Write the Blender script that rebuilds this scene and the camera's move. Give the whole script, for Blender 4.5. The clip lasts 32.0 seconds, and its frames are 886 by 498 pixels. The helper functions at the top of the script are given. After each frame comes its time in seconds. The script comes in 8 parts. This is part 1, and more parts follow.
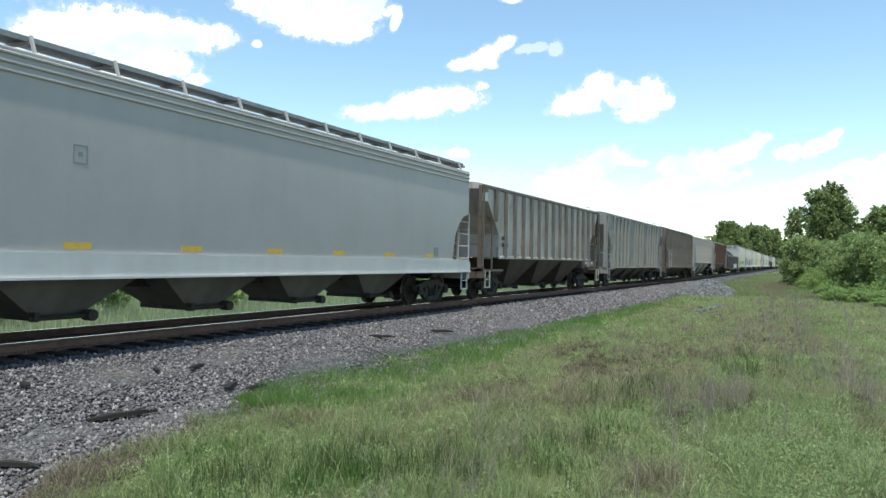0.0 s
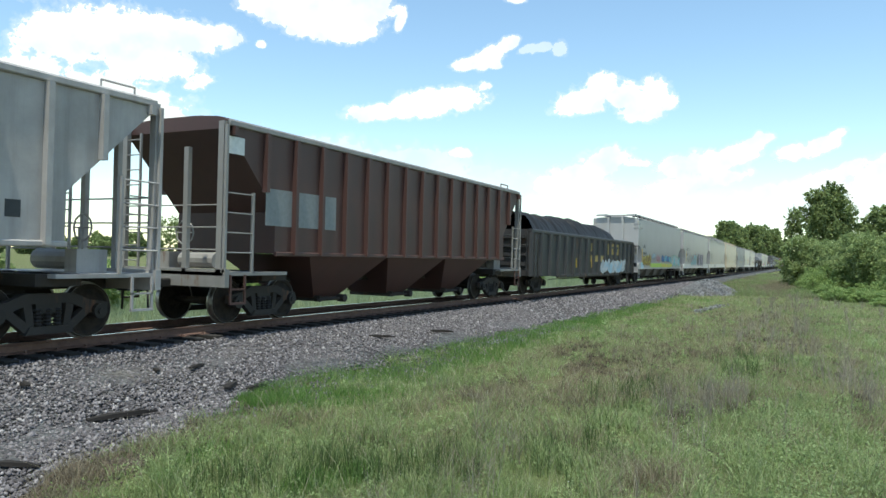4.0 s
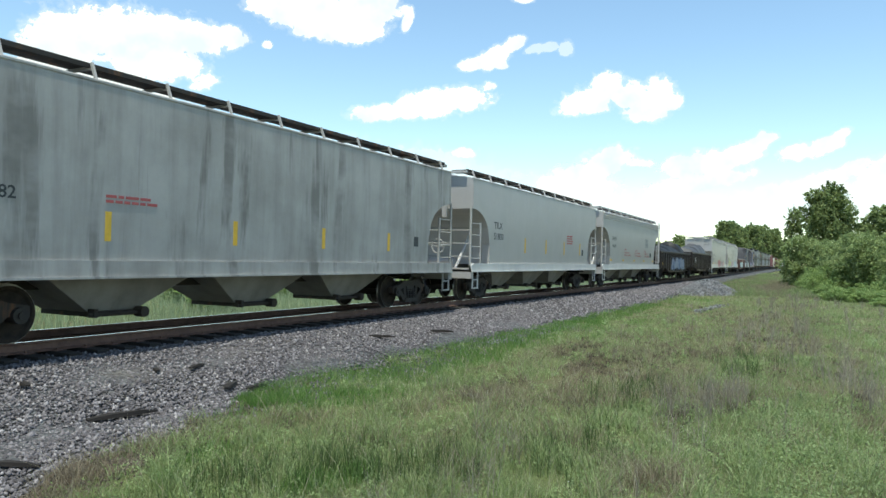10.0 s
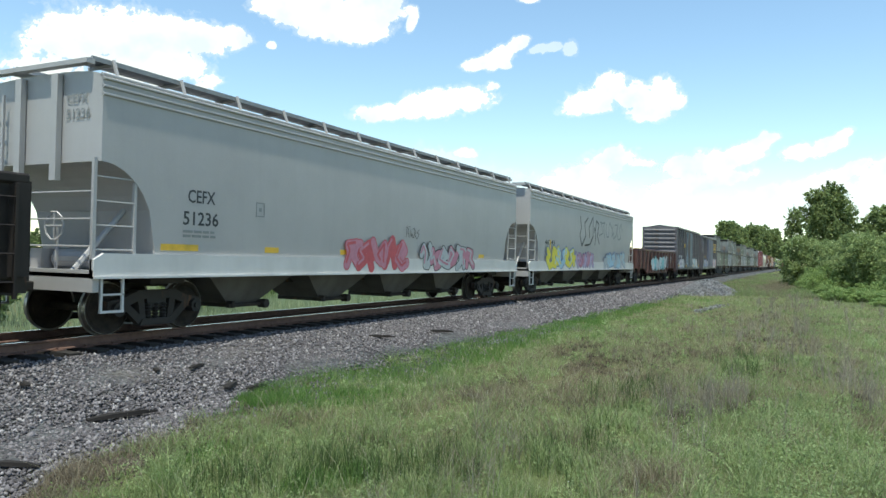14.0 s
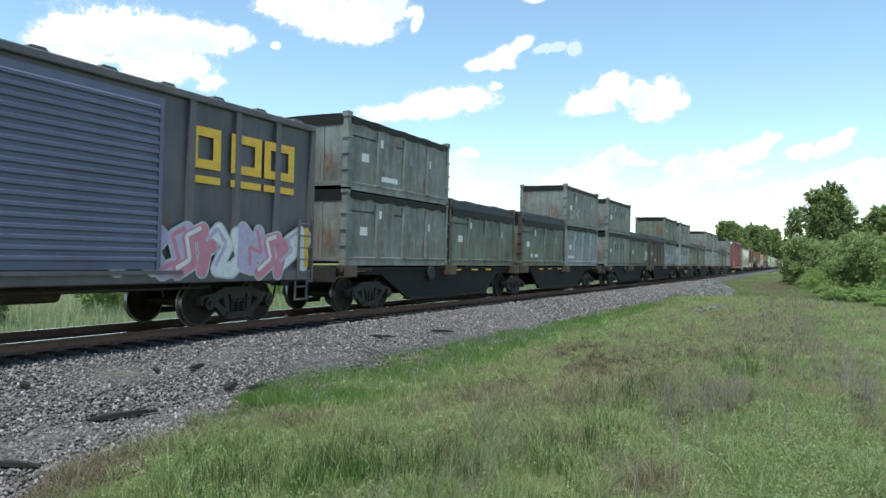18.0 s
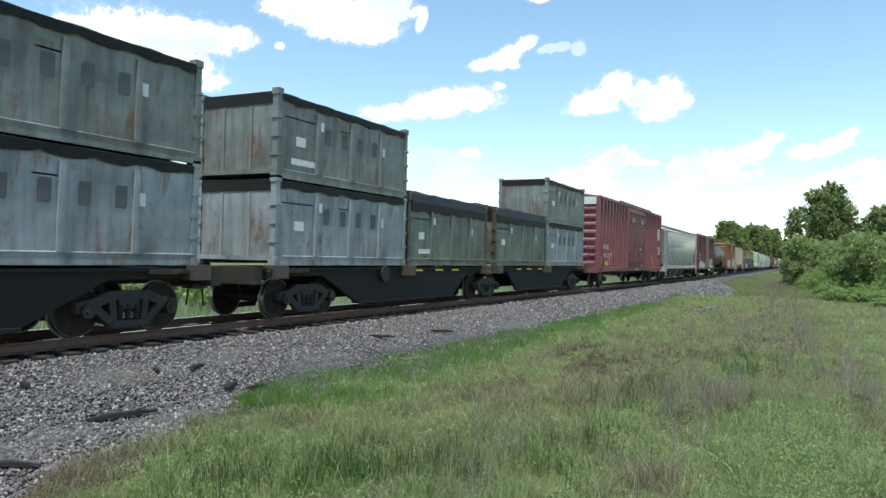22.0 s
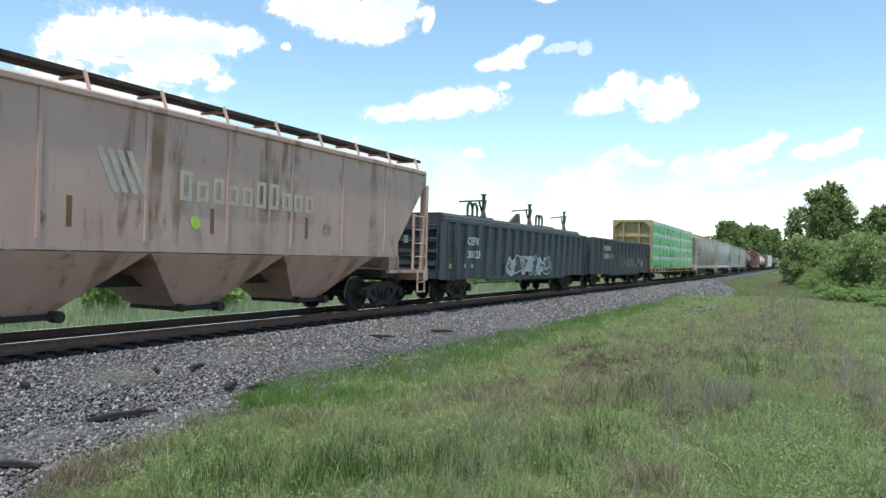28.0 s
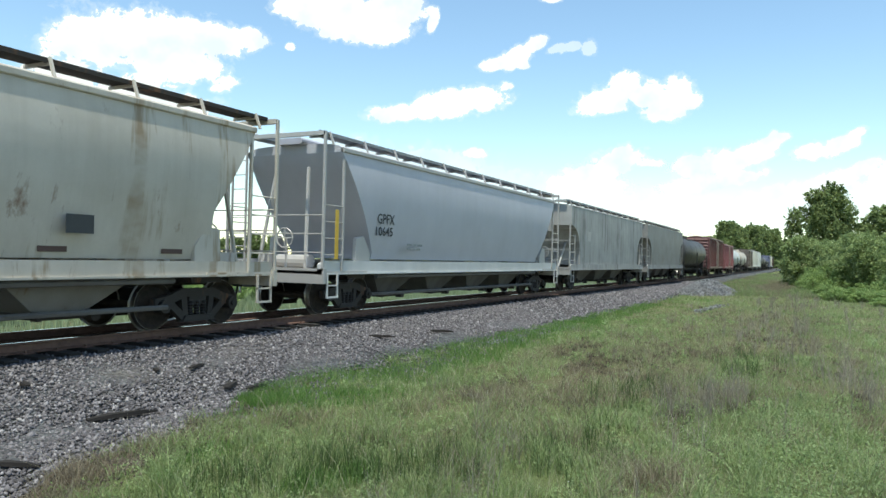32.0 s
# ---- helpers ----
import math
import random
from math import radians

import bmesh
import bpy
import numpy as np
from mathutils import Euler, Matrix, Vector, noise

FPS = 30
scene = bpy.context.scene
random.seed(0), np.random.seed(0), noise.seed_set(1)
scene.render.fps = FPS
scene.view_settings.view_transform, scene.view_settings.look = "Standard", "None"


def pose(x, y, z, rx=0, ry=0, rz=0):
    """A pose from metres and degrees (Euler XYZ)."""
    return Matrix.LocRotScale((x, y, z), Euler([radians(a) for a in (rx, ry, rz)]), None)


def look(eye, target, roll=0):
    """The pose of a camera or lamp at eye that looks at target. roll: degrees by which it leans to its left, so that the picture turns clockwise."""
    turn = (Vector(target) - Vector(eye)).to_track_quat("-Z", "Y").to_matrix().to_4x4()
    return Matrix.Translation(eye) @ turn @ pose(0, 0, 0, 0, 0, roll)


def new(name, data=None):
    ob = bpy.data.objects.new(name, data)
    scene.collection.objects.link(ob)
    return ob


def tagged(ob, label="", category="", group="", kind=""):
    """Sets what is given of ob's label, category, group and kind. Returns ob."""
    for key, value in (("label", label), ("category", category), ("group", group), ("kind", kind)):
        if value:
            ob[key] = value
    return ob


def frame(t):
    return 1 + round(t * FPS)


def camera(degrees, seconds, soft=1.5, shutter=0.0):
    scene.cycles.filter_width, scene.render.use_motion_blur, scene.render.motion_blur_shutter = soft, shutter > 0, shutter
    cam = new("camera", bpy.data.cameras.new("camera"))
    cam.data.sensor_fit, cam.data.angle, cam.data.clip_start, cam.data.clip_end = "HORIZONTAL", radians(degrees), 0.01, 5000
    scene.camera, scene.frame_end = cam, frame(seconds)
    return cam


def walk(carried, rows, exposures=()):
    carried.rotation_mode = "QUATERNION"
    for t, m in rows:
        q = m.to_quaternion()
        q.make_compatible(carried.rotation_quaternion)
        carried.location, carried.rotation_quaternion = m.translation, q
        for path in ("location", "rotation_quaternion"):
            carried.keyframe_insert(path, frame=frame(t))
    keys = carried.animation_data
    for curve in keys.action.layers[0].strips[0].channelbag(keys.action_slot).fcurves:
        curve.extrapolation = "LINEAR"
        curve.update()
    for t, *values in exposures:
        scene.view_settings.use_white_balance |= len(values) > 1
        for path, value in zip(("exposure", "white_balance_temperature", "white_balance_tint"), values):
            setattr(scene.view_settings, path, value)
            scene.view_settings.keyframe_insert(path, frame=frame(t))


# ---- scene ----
cam = camera(62.01, 32.0, soft=1.5)


def cam_pose(yaw, pitch, roll, eye):
    """Camera pose: yaw from +y towards +x, pitch up, roll to its left, in degrees."""
    return Matrix.Translation(eye) @ pose(0, 0, 0, 0, 0, -yaw) @ pose(0, 0, 0, 90 + pitch) @ pose(0, 0, 0, 0, 0, roll)


EYE = cam_pose(63.31, 0.663, 1.304, (0.0, -11.952, 1.496))
walk(cam, [(0.0, EYE), (32.0, EYE)], [(0.0, 0.48, 6350, -1.8), (11.5, 0.48, 6350, -1.8), (12.4, 0.36, 6150, -2.5), (13.0, 0.30, 6050, -3.0), (13.4, 0.36, 6150, -2.5), (14.0, 0.47, 6350, -1.8), (27.5, 0.47, 6350, -1.8), (28.4, 0.40, 6200, -2.5), (29.0, 0.30, 6050, -3.0), (30.0, 0.40, 6150, -3.0), (31.0, 0.46, 6350, -2.2), (32.0, 0.47, 6350, -1.8)])

# ---- world, sun ----
SUN = Vector((-0.28, -0.06, 0.958)).normalized()
world = bpy.data.worlds.new("sky")
scene.world = world
world.use_nodes = True
wn, wl = world.node_tree.nodes, world.node_tree.links
sky = wn.new("ShaderNodeTexSky")
sky.sky_type = "NISHITA"
sky.sun_disc = False
sky.sun_elevation = math.asin(SUN.z)
sky.sun_rotation = math.atan2(SUN.x, SUN.y)
sky.altitude = 700.0
sky.air_density, sky.dust_density, sky.ozone_density = 1.15, 0.0, 0.5
wl.new(sky.outputs[0], wn["Background"].inputs[0])
wn["Background"].inputs[1].default_value = 0.15
sun = new("sun", bpy.data.lights.new("sun", "SUN"))
sun.data.energy, sun.data.angle, sun.data.color = 4.2, radians(1.5), (1.0, 0.95, 0.87)
sun.matrix_world = Matrix.Translation((-30, -10, 60)) @ SUN.to_track_quat("Z", "Y").to_matrix().to_4x4()


# ---- node helpers ----
def mat(name):
    m = bpy.data.materials.new(name)
    m.use_nodes = True
    return m, m.node_tree.nodes, m.node_tree.links, m.node_tree.nodes["Principled BSDF"]


def coords(n, l, scale=(1, 1, 1), offset=None):
    tc, mp = n.new("ShaderNodeTexCoord"), n.new("ShaderNodeMapping")
    mp.inputs["Scale"].default_value = scale
    l.new(tc.outputs["Object"], mp.inputs[0])
    return mp.outputs[0]


def noise_of(n, l, vec, scale, detail=4.0, rough=0.6, dist=0.0):
    t = n.new("ShaderNodeTexNoise")
    t.inputs["Scale"].default_value, t.inputs["Detail"].default_value = scale, detail
    t.inputs["Roughness"].default_value, t.inputs["Distortion"].default_value = rough, dist
    l.new(vec, t.inputs["Vector"])
    return t.outputs["Fac"]


def ramp(n, l, fac, *stops):
    r = n.new("ShaderNodeValToRGB")
    e = r.color_ramp.elements
    while len(e) < len(stops):
        e.new(0.5)
    for i, (p, c) in enumerate(stops):
        e[i].position = p
        e[i].color = (*c, 1) if isinstance(c, tuple) else (c, c, c, 1)
    l.new(fac, r.inputs[0])
    return r.outputs[0]


def mix(n, l, fac, a, b, mode="MIX"):
    m = n.new("ShaderNodeMix")
    m.data_type, m.blend_type = "RGBA", mode
    for sock, v in ((m.inputs[0], fac), (m.inputs[6], a), (m.inputs[7], b)):
        if isinstance(v, (int, float)):
            sock.default_value = v
        elif isinstance(v, tuple):
            sock.default_value = (*v, 1)
        else:
            l.new(v, sock)
    return m.outputs[2]


def bump(n, l, b, height, strength=0.3, dist=0.01):
    k = n.new("ShaderNodeBump")
    k.inputs["Strength"].default_value, k.inputs["Distance"].default_value = strength, dist
    l.new(height, k.inputs["Height"])
    l.new(k.outputs[0], b.inputs["Normal"])


def paint(name, col, dirt=(0.09, 0.075, 0.06), amount=0.4, rust=0.0, rough=0.5, streak=0.5, seed=0.0, rust_col=(0.16, 0.075, 0.035), runs=0.0, run_col=(0.21, 0.115, 0.05), gloss=0.4):
    """Weathered railcar paint: blotches, vertical streaks, rust spots."""
    m, n, l, b = mat(name)
    v = coords(n, l, (1, 1, 1))
    sv = coords(n, l, (2.6, 2.6, 0.22))
    big = ramp(n, l, noise_of(n, l, v, 0.7 + seed, 6, 0.62), (0.35, 0.0), (0.72, 1.0))
    st = ramp(n, l, noise_of(n, l, sv, 1.0 + seed, 5, 0.65), (0.45, 0.0), (0.75, 1.0))
    fine = noise_of(n, l, v, 34.0, 3)
    c = mix(n, l, ramp(n, l, fine, (0.3, 0.0), (0.8, 0.16)), col, tuple(min(1, x * 0.75) for x in col))
    fac = n.new("ShaderNodeMath")
    fac.operation = "MULTIPLY"
    l.new(big, fac.inputs[0])
    fac.inputs[1].default_value = amount
    c = mix(n, l, fac.outputs[0], c, dirt)
    f2 = n.new("ShaderNodeMath")
    f2.operation = "MULTIPLY"
    l.new(st, f2.inputs[0])
    f2.inputs[1].default_value = amount * streak
    c = mix(n, l, f2.outputs[0], c, dirt)
    if rust:
        rs = ramp(n, l, noise_of(n, l, coords(n, l, (1.3, 1.3, 0.5)), 1.5 + seed, 7, 0.7, 0.4), (0.62 - rust * 0.25, 0.0), (0.72 - rust * 0.2, 1.0))
        f3 = n.new("ShaderNodeMath")
        f3.operation = "MULTIPLY"
        l.new(rs, f3.inputs[0])
        f3.inputs[1].default_value = 0.8
        c = mix(n, l, f3.outputs[0], c, rust_col)
    if runs:
        down = noise_of(n, l, coords(n, l, (0.9, 0.0, 0.10)), 1.7 + seed, 5, 0.62, 0.25)
        patchy = noise_of(n, l, coords(n, l, (0.5, 0.5, 0.8)), 1.1 + seed, 4, 0.6)
        both = n.new("ShaderNodeMath")
        both.operation = "MULTIPLY"
        l.new(ramp(n, l, down, (0.55, 0.0), (0.62, 1.0)), both.inputs[0])
        l.new(ramp(n, l, patchy, (0.36, 0.0), (0.56, runs)), both.inputs[1])
        c = mix(n, l, both.outputs[0], c, run_col)
    l.new(c, b.inputs["Base Color"])
    b.inputs["Roughness"].default_value = rough
    b.inputs["Specular IOR Level"].default_value = gloss
    bump(n, l, b, noise_of(n, l, v, 3.0, 4), 0.12, 0.02)
    return m


def plain(name, col, rough=0.6, metal=0.0):
    m, n, l, b = mat(name)
    f = noise_of(n, l, coords(n, l), 9.0, 5)
    c = mix(n, l, ramp(n, l, f, (0.35, 0.0), (0.75, 0.55)), col, tuple(x * 0.6 for x in col))
    l.new(c, b.inputs["Base Color"])
    b.inputs["Roughness"].default_value, b.inputs["Metallic"].default_value = rough, metal
    return m


M_GREY = paint("grey_car_paint", (0.41, 0.388, 0.380), amount=0.12, rough=0.42)
M_PALE = paint("pale_grey_car_paint", (0.44, 0.412, 0.395), amount=0.11, rough=0.4, seed=0.2)
M_SILL = paint("white_sill_paint", (0.62, 0.595, 0.575), amount=0.18, rough=0.45)
M_CREAM = paint("cream_car_paint", (0.60, 0.495, 0.375), amount=0.14, rough=0.45)
M_DIRTY = paint("dirty_grey_car_paint", (0.42, 0.40, 0.38), amount=0.38, streak=0.9, rough=0.6, runs=0.6, run_col=(0.10, 0.09, 0.08))
M_SILVER = paint("satin_grey_car_paint", (0.47, 0.445, 0.43), amount=0.14, rough=0.32)
M_RUSTY = paint("rust_stained_grey_paint", (0.56, 0.505, 0.44), dirt=(0.25, 0.20, 0.14), amount=0.35, rust=0.10, streak=0.6, runs=0.8, run_col=(0.24, 0.16, 0.08))
M_BLUEGREY = paint("blue_grey_car_paint", (0.50, 0.485, 0.53), amount=0.12)
M_WARM = paint("warm_grey_rib_paint", (0.56, 0.50, 0.455), dirt=(0.08, 0.062, 0.05), amount=0.5, rust=0.14, streak=1.0)
M_GREENGREY = paint("green_grey_rib_paint", (0.285, 0.268, 0.252), amount=0.35, rust=0.05, seed=0.1)
M_LIGHTRIB = paint("light_grey_rib_paint", (0.43, 0.40, 0.385), amount=0.4, seed=0.3, streak=0.9)
M_BROWN = paint("dark_brown_car_paint", (0.155, 0.12, 0.10), dirt=(0.035, 0.027, 0.022), amount=0.6, rust=0.30, seed=0.8, rust_col=(0.022, 0.018, 0.016))
M_WORNPATCH = paint("worn_white_patch", (0.34, 0.32, 0.305), dirt=(0.045, 0.036, 0.03), amount=0.6, seed=1.6, streak=0.4, rust=0.3, rust_col=(0.03, 0.025, 0.022))
M_PALEPOST = paint("pale_worn_post", (0.20, 0.175, 0.155), dirt=(0.05, 0.04, 0.034), amount=0.8, seed=0.5)
M_MAROON = paint("maroon_car_paint", (0.085, 0.04, 0.034), amount=0.45, dirt=(0.05, 0.035, 0.03), seed=0.2)
M_OXIDE = paint("oxide_red_car_paint", (0.25, 0.092, 0.099), amount=0.45, dirt=(0.11, 0.05, 0.052), seed=0.1, streak=0.9)
M_OXIDE2 = paint("faded_red_car_paint", (0.145, 0.052, 0.05), amount=0.55, dirt=(0.06, 0.035, 0.032), seed=0.4, streak=0.9)
M_ORANGE = paint("rusty_ochre_car_paint", (0.22, 0.105, 0.038), dirt=(0.12, 0.055, 0.025), amount=0.7, rust=0.4)
M_PINK = paint("faded_pink_car_paint", (0.56, 0.37, 0.325), dirt=(0.27, 0.15, 0.09), amount=0.3, rust=0.18, streak=0.6, runs=0.85)
M_SLATE = paint("slate_blue_grey_paint", (0.13, 0.118, 0.134), amount=0.6, streak=1.0, rust=0.1, dirt=(0.05, 0.05, 0.05), seed=0.1)
M_NAVY = paint("navy_car_paint", (0.12, 0.13, 0.21), amount=0.35, dirt=(0.05, 0.05, 0.055), seed=0.25)
M_BLACK = paint("black_gondola_paint", (0.033, 0.033, 0.036), dirt=(0.075, 0.06, 0.05), amount=0.45, rust=0.2)
M_BLACKBROWN = paint("worn_black_brown_paint", (0.02, 0.0165, 0.0155), dirt=(0.05, 0.038, 0.032), amount=0.5, rust=0.10, streak=1.0, gloss=0.2)
M_REDGON = paint("dark_red_gondola_paint", (0.095, 0.04, 0.035), dirt=(0.05, 0.03, 0.025), amount=0.55, rust=0.2)
M_BLUEGON = paint("blue_black_gondola_paint", (0.055, 0.064, 0.08), dirt=(0.03, 0.03, 0.031), amount=0.4, seed=0.15)
M_DUSKGON = paint("dusky_gondola_paint", (0.055, 0.06, 0.07), dirt=(0.03, 0.028, 0.026), amount=0.4, seed=0.3)
M_TANK = paint("sooty_black_tank_paint", (0.05, 0.045, 0.042), dirt=(0.10, 0.085, 0.07), amount=0.45)
M_WHITETANK = paint("white_tank_paint", (0.55, 0.55, 0.53), amount=0.3)
M_CONT = paint("green_grey_container_paint", (0.19, 0.23, 0.19), dirt=(0.055, 0.04, 0.03), amount=0.85, rust=0.4, streak=0.9)
M_CONT2 = paint("blue_grey_container_paint", (0.34, 0.37, 0.40), dirt=(0.085, 0.072, 0.06), amount=0.7, rust=0.3, seed=0.2, streak=0.9)
M_CONT3 = paint("rusted_container_paint", (0.075, 0.066, 0.055), dirt=(0.075, 0.04, 0.03), amount=0.8, rust=0.5, seed=0.3)
M_CONTGREY = paint("grey_container_paint", (0.25, 0.265, 0.255), dirt=(0.06, 0.05, 0.042), amount=0.75, rust=0.32, seed=0.4, streak=0.9)
M_TAN = paint("tan_bulkhead_paint", (0.38, 0.285, 0.15), dirt=(0.16, 0.10, 0.05), amount=0.4, rust=0.2)
M_UNDER = paint("underframe_grime", (0.024, 0.021, 0.019), dirt=(0.06, 0.046, 0.036), amount=0.5, rust=0.15, rough=0.8)
# Body grey darkened to hold the shade under the car, with dirt blotches
M_CHUTEPALE = paint("shaded_dusty_grey_chute", (0.30, 0.285, 0.265), dirt=(0.06, 0.05, 0.042), amount=0.55, rough=0.7)
# Deeper tone: more under-car shadow put into the base, dirt over it
M_CHUTE = paint("shaded_grimy_chute", (0.16, 0.15, 0.14), dirt=(0.045, 0.038, 0.033), amount=0.65, rough=0.75)
M_GRIME = paint("oily_brown_hopper_chute", (0.085, 0.07, 0.056), dirt=(0.025, 0.021, 0.018), amount=0.75, rough=0.7)
M_BEAM = paint("sooty_black_frame", (0.011, 0.0105, 0.0105), dirt=(0.03, 0.025, 0.021), amount=0.35, rough=0.85)
M_CAST = paint("dusty_cast_frame", (0.042, 0.036, 0.032), dirt=(0.025, 0.021, 0.018), amount=0.6, rust=0.2, rough=0.85)
M_STEEL = plain("greasy_cast_steel", (0.032, 0.028, 0.026), 0.65, 0.3)
M_YELLOW = plain("safety_yellow", (0.72, 0.44, 0.04), 0.5)
M_WHITE = plain("stencil_white", (0.72, 0.72, 0.70), 0.6)
M_INK = plain("stencil_black", (0.035, 0.038, 0.042), 0.6)
M_FADE = plain("faded_stencil_grey", (0.24, 0.25, 0.25), 0.6)
M_REDINK = plain("stencil_red", (0.42, 0.09, 0.09), 0.6)
M_TARP = paint("black_tarpaulin", (0.013, 0.0128, 0.0132), dirt=(0.03, 0.028, 0.028), amount=0.45, rough=0.55, gloss=0.2)
M_TARPGREY = paint("dusty_tarpaulin", (0.04, 0.04, 0.04), dirt=(0.09, 0.083, 0.076), amount=0.6, rough=0.5)



def stained_door(name, col, cx, cz, rx, rz):
    """Door paint with one large rust stain that runs down from its middle."""
    m = paint(name, col, dirt=(0.07, 0.07, 0.075), amount=0.4, streak=0.8)
    n, l = m.node_tree.nodes, m.node_tree.links
    b = n["Principled BSDF"]
    base = b.inputs["Base Color"].links[0].from_socket
    v = coords(n, l)
    mp = n.new("ShaderNodeMapping")
    mp.inputs["Location"].default_value = (-cx / rx, 0, -cz / rz)
    mp.inputs["Scale"].default_value = (1 / rx, 0, 1 / rz)
    l.new(v, mp.inputs[0])
    ln = n.new("ShaderNodeVectorMath")
    ln.operation = "LENGTH"
    l.new(mp.outputs[0], ln.inputs[0])
    runs = noise_of(n, l, coords(n, l, (4.0, 4.0, 0.5)), 1.6, 5, 0.65, 0.3)
    fac = n.new("ShaderNodeMath")
    fac.operation = "MULTIPLY_ADD"
    fac.inputs[1].default_value = 1.5
    l.new(runs, fac.inputs[0])
    inv = n.new("ShaderNodeMath")
    inv.operation = "SUBTRACT"
    inv.inputs[0].default_value = 1.0
    l.new(ln.outputs["Value"], inv.inputs[1])
    l.new(inv.outputs[0], fac.inputs[2])
    rust = ramp(n, l, noise_of(n, l, v, 2.2, 6, 0.7), (0.35, (0.045, 0.026, 0.02)), (0.65, (0.12, 0.055, 0.03)))
    l.new(mix(n, l, ramp(n, l, fac.outputs[0], (0.72, 0.0), (1.0, 0.92)), base, rust), b.inputs["Base Color"])
    return m


# ---- mesh helpers ----
MESH = {}


def box(bm, x0, x1, y0, y1, z0, z1):
    v = [bm.verts.new((x, y, z)) for x in (x0, x1) for y in (y0, y1) for z in (z0, z1)]
    for f in ((0, 1, 3, 2), (4, 6, 7, 5), (0, 4, 5, 1), (2, 3, 7, 6), (0, 2, 6, 4), (1, 5, 7, 3)):
        bm.faces.new([v[i] for i in f])


def chamfered(bm, x0, x1, y0, y1, z0, z1, r):
    """A box whose four long edges along x are cut."""
    prof = [(y0 + r, z0), (y1 - r, z0), (y1, z0 + r), (y1, z1 - r), (y1 - r, z1), (y0 + r, z1), (y0, z1 - r), (y0, z0 + r)]
    sweep(bm, [(x0, prof), (x1, prof)])


def sweep(bm, stations, closed=True, caps=True):
    """Loft of rings [(x, [(y, z), ...]), ...] along x."""
    rings = [[bm.verts.new((x, y, z)) for y, z in p] for x, p in stations]
    k = len(rings[0])
    for a, b in zip(rings, rings[1:]):
        for i in range(k if closed else k - 1):
            j = (i + 1) % k
            bm.faces.new((a[i], a[j], b[j], b[i]))
    if caps:
        bm.faces.new(rings[0][::-1])
        bm.faces.new(rings[-1])


def prism(bm, pts, y0, y1):
    """A polygon in x and z, thick along y."""
    a = [bm.verts.new((x, y0, z)) for x, z in pts]
    b = [bm.verts.new((x, y1, z)) for x, z in pts]
    bm.faces.new(a)
    bm.faces.new(b[::-1])
    for i in range(len(pts)):
        j = (i + 1) % len(pts)
        bm.faces.new((a[j], a[i], b[i], b[j]))


def rod(bm, p, q, r, k=6, r2=None):
    p, q = Vector(p), Vector(q)
    d = (q - p).normalized()
    u = d.orthogonal().normalized()
    w = d.cross(u)
    r2 = r if r2 is None else r2
    a = [bm.verts.new(p + (u * math.cos(t) + w * math.sin(t)) * r) for t in (2 * math.pi * i / k for i in range(k))]
    b = [bm.verts.new(q + (u * math.cos(t) + w * math.sin(t)) * r2) for t in (2 * math.pi * i / k for i in range(k))]
    for i in range(k):
        j = (i + 1) % k
        bm.faces.new((a[i], a[j], b[j], b[i]))
    bm.faces.new(a[::-1])
    bm.faces.new(b)


def column(bm, stations):
    """A square post along z of varying thickness, [(z, half width), ...]."""
    rings = [[bm.verts.new((a * w, b * w, z)) for a, b in ((-1, -1), (1, -1), (1, 1), (-1, 1))] for z, w in stations]
    for p, q in zip(rings, rings[1:]):
        for i in range(4):
            j = (i + 1) % 4
            bm.faces.new((p[i], p[j], q[j], q[i]))
    bm.faces.new(rings[0][::-1])
    bm.faces.new(rings[-1])


def mesh_of(key, fill, smooth=False):
    """One mesh for each key; fill(bm) draws it the first time."""
    if key not in MESH:
        bm = bmesh.new()
        fill(bm)
        bmesh.ops.recalc_face_normals(bm, faces=bm.faces[:])
        me = bpy.data.meshes.new(str(key[0]))
        bm.to_mesh(me)
        bm.free()
        me.materials.append(None)
        if smooth:
            me.shade_smooth()
            me.set_sharp_from_angle(angle=radians(35))
        MESH[key] = me
    return MESH[key]


def put(name, key, fill, material, parent, label="", at=(0, 0, 0), turn=0, smooth=False):
    """Links a mesh as one part under a thing or under a part."""
    ob = new(name, mesh_of(key, fill, smooth))
    ob.parent = parent
    ob.matrix_basis = pose(*at, 0, 0, turn)
    ob.material_slots[0].link = "OBJECT"
    ob.material_slots[0].material = material
    if label:
        ob["label"] = label
    return ob


def letters(text, size, material, parent, at, facing=0, name="lettering", stretch=1.0):
    """Stencilled writing, standing upright; facing 0 looks to -y, -90 to -x."""
    key = ("lettering", text, size)
    if key not in MESH:
        cu = bpy.data.curves.new("lettering", "FONT")
        cu.body, cu.size, cu.extrude, cu.resolution_u = text, size, 0.0006, 2
        cu.offset = size * 0.014
        tmp = bpy.data.objects.new("lettering", cu)
        me = bpy.data.meshes.new_from_object(tmp)
        bpy.data.objects.remove(tmp)
        bpy.data.curves.remove(cu)
        me.materials.clear()
        me.materials.append(None)
        MESH[key] = me
    ob = new(name, MESH[key])
    ob.parent = parent
    ob.matrix_basis = pose(*at, 90, 0, facing) @ Matrix.Diagonal((stretch, 1, 1, 1))
    ob.material_slots[0].link = "OBJECT"
    ob.material_slots[0].material = material
    return ob


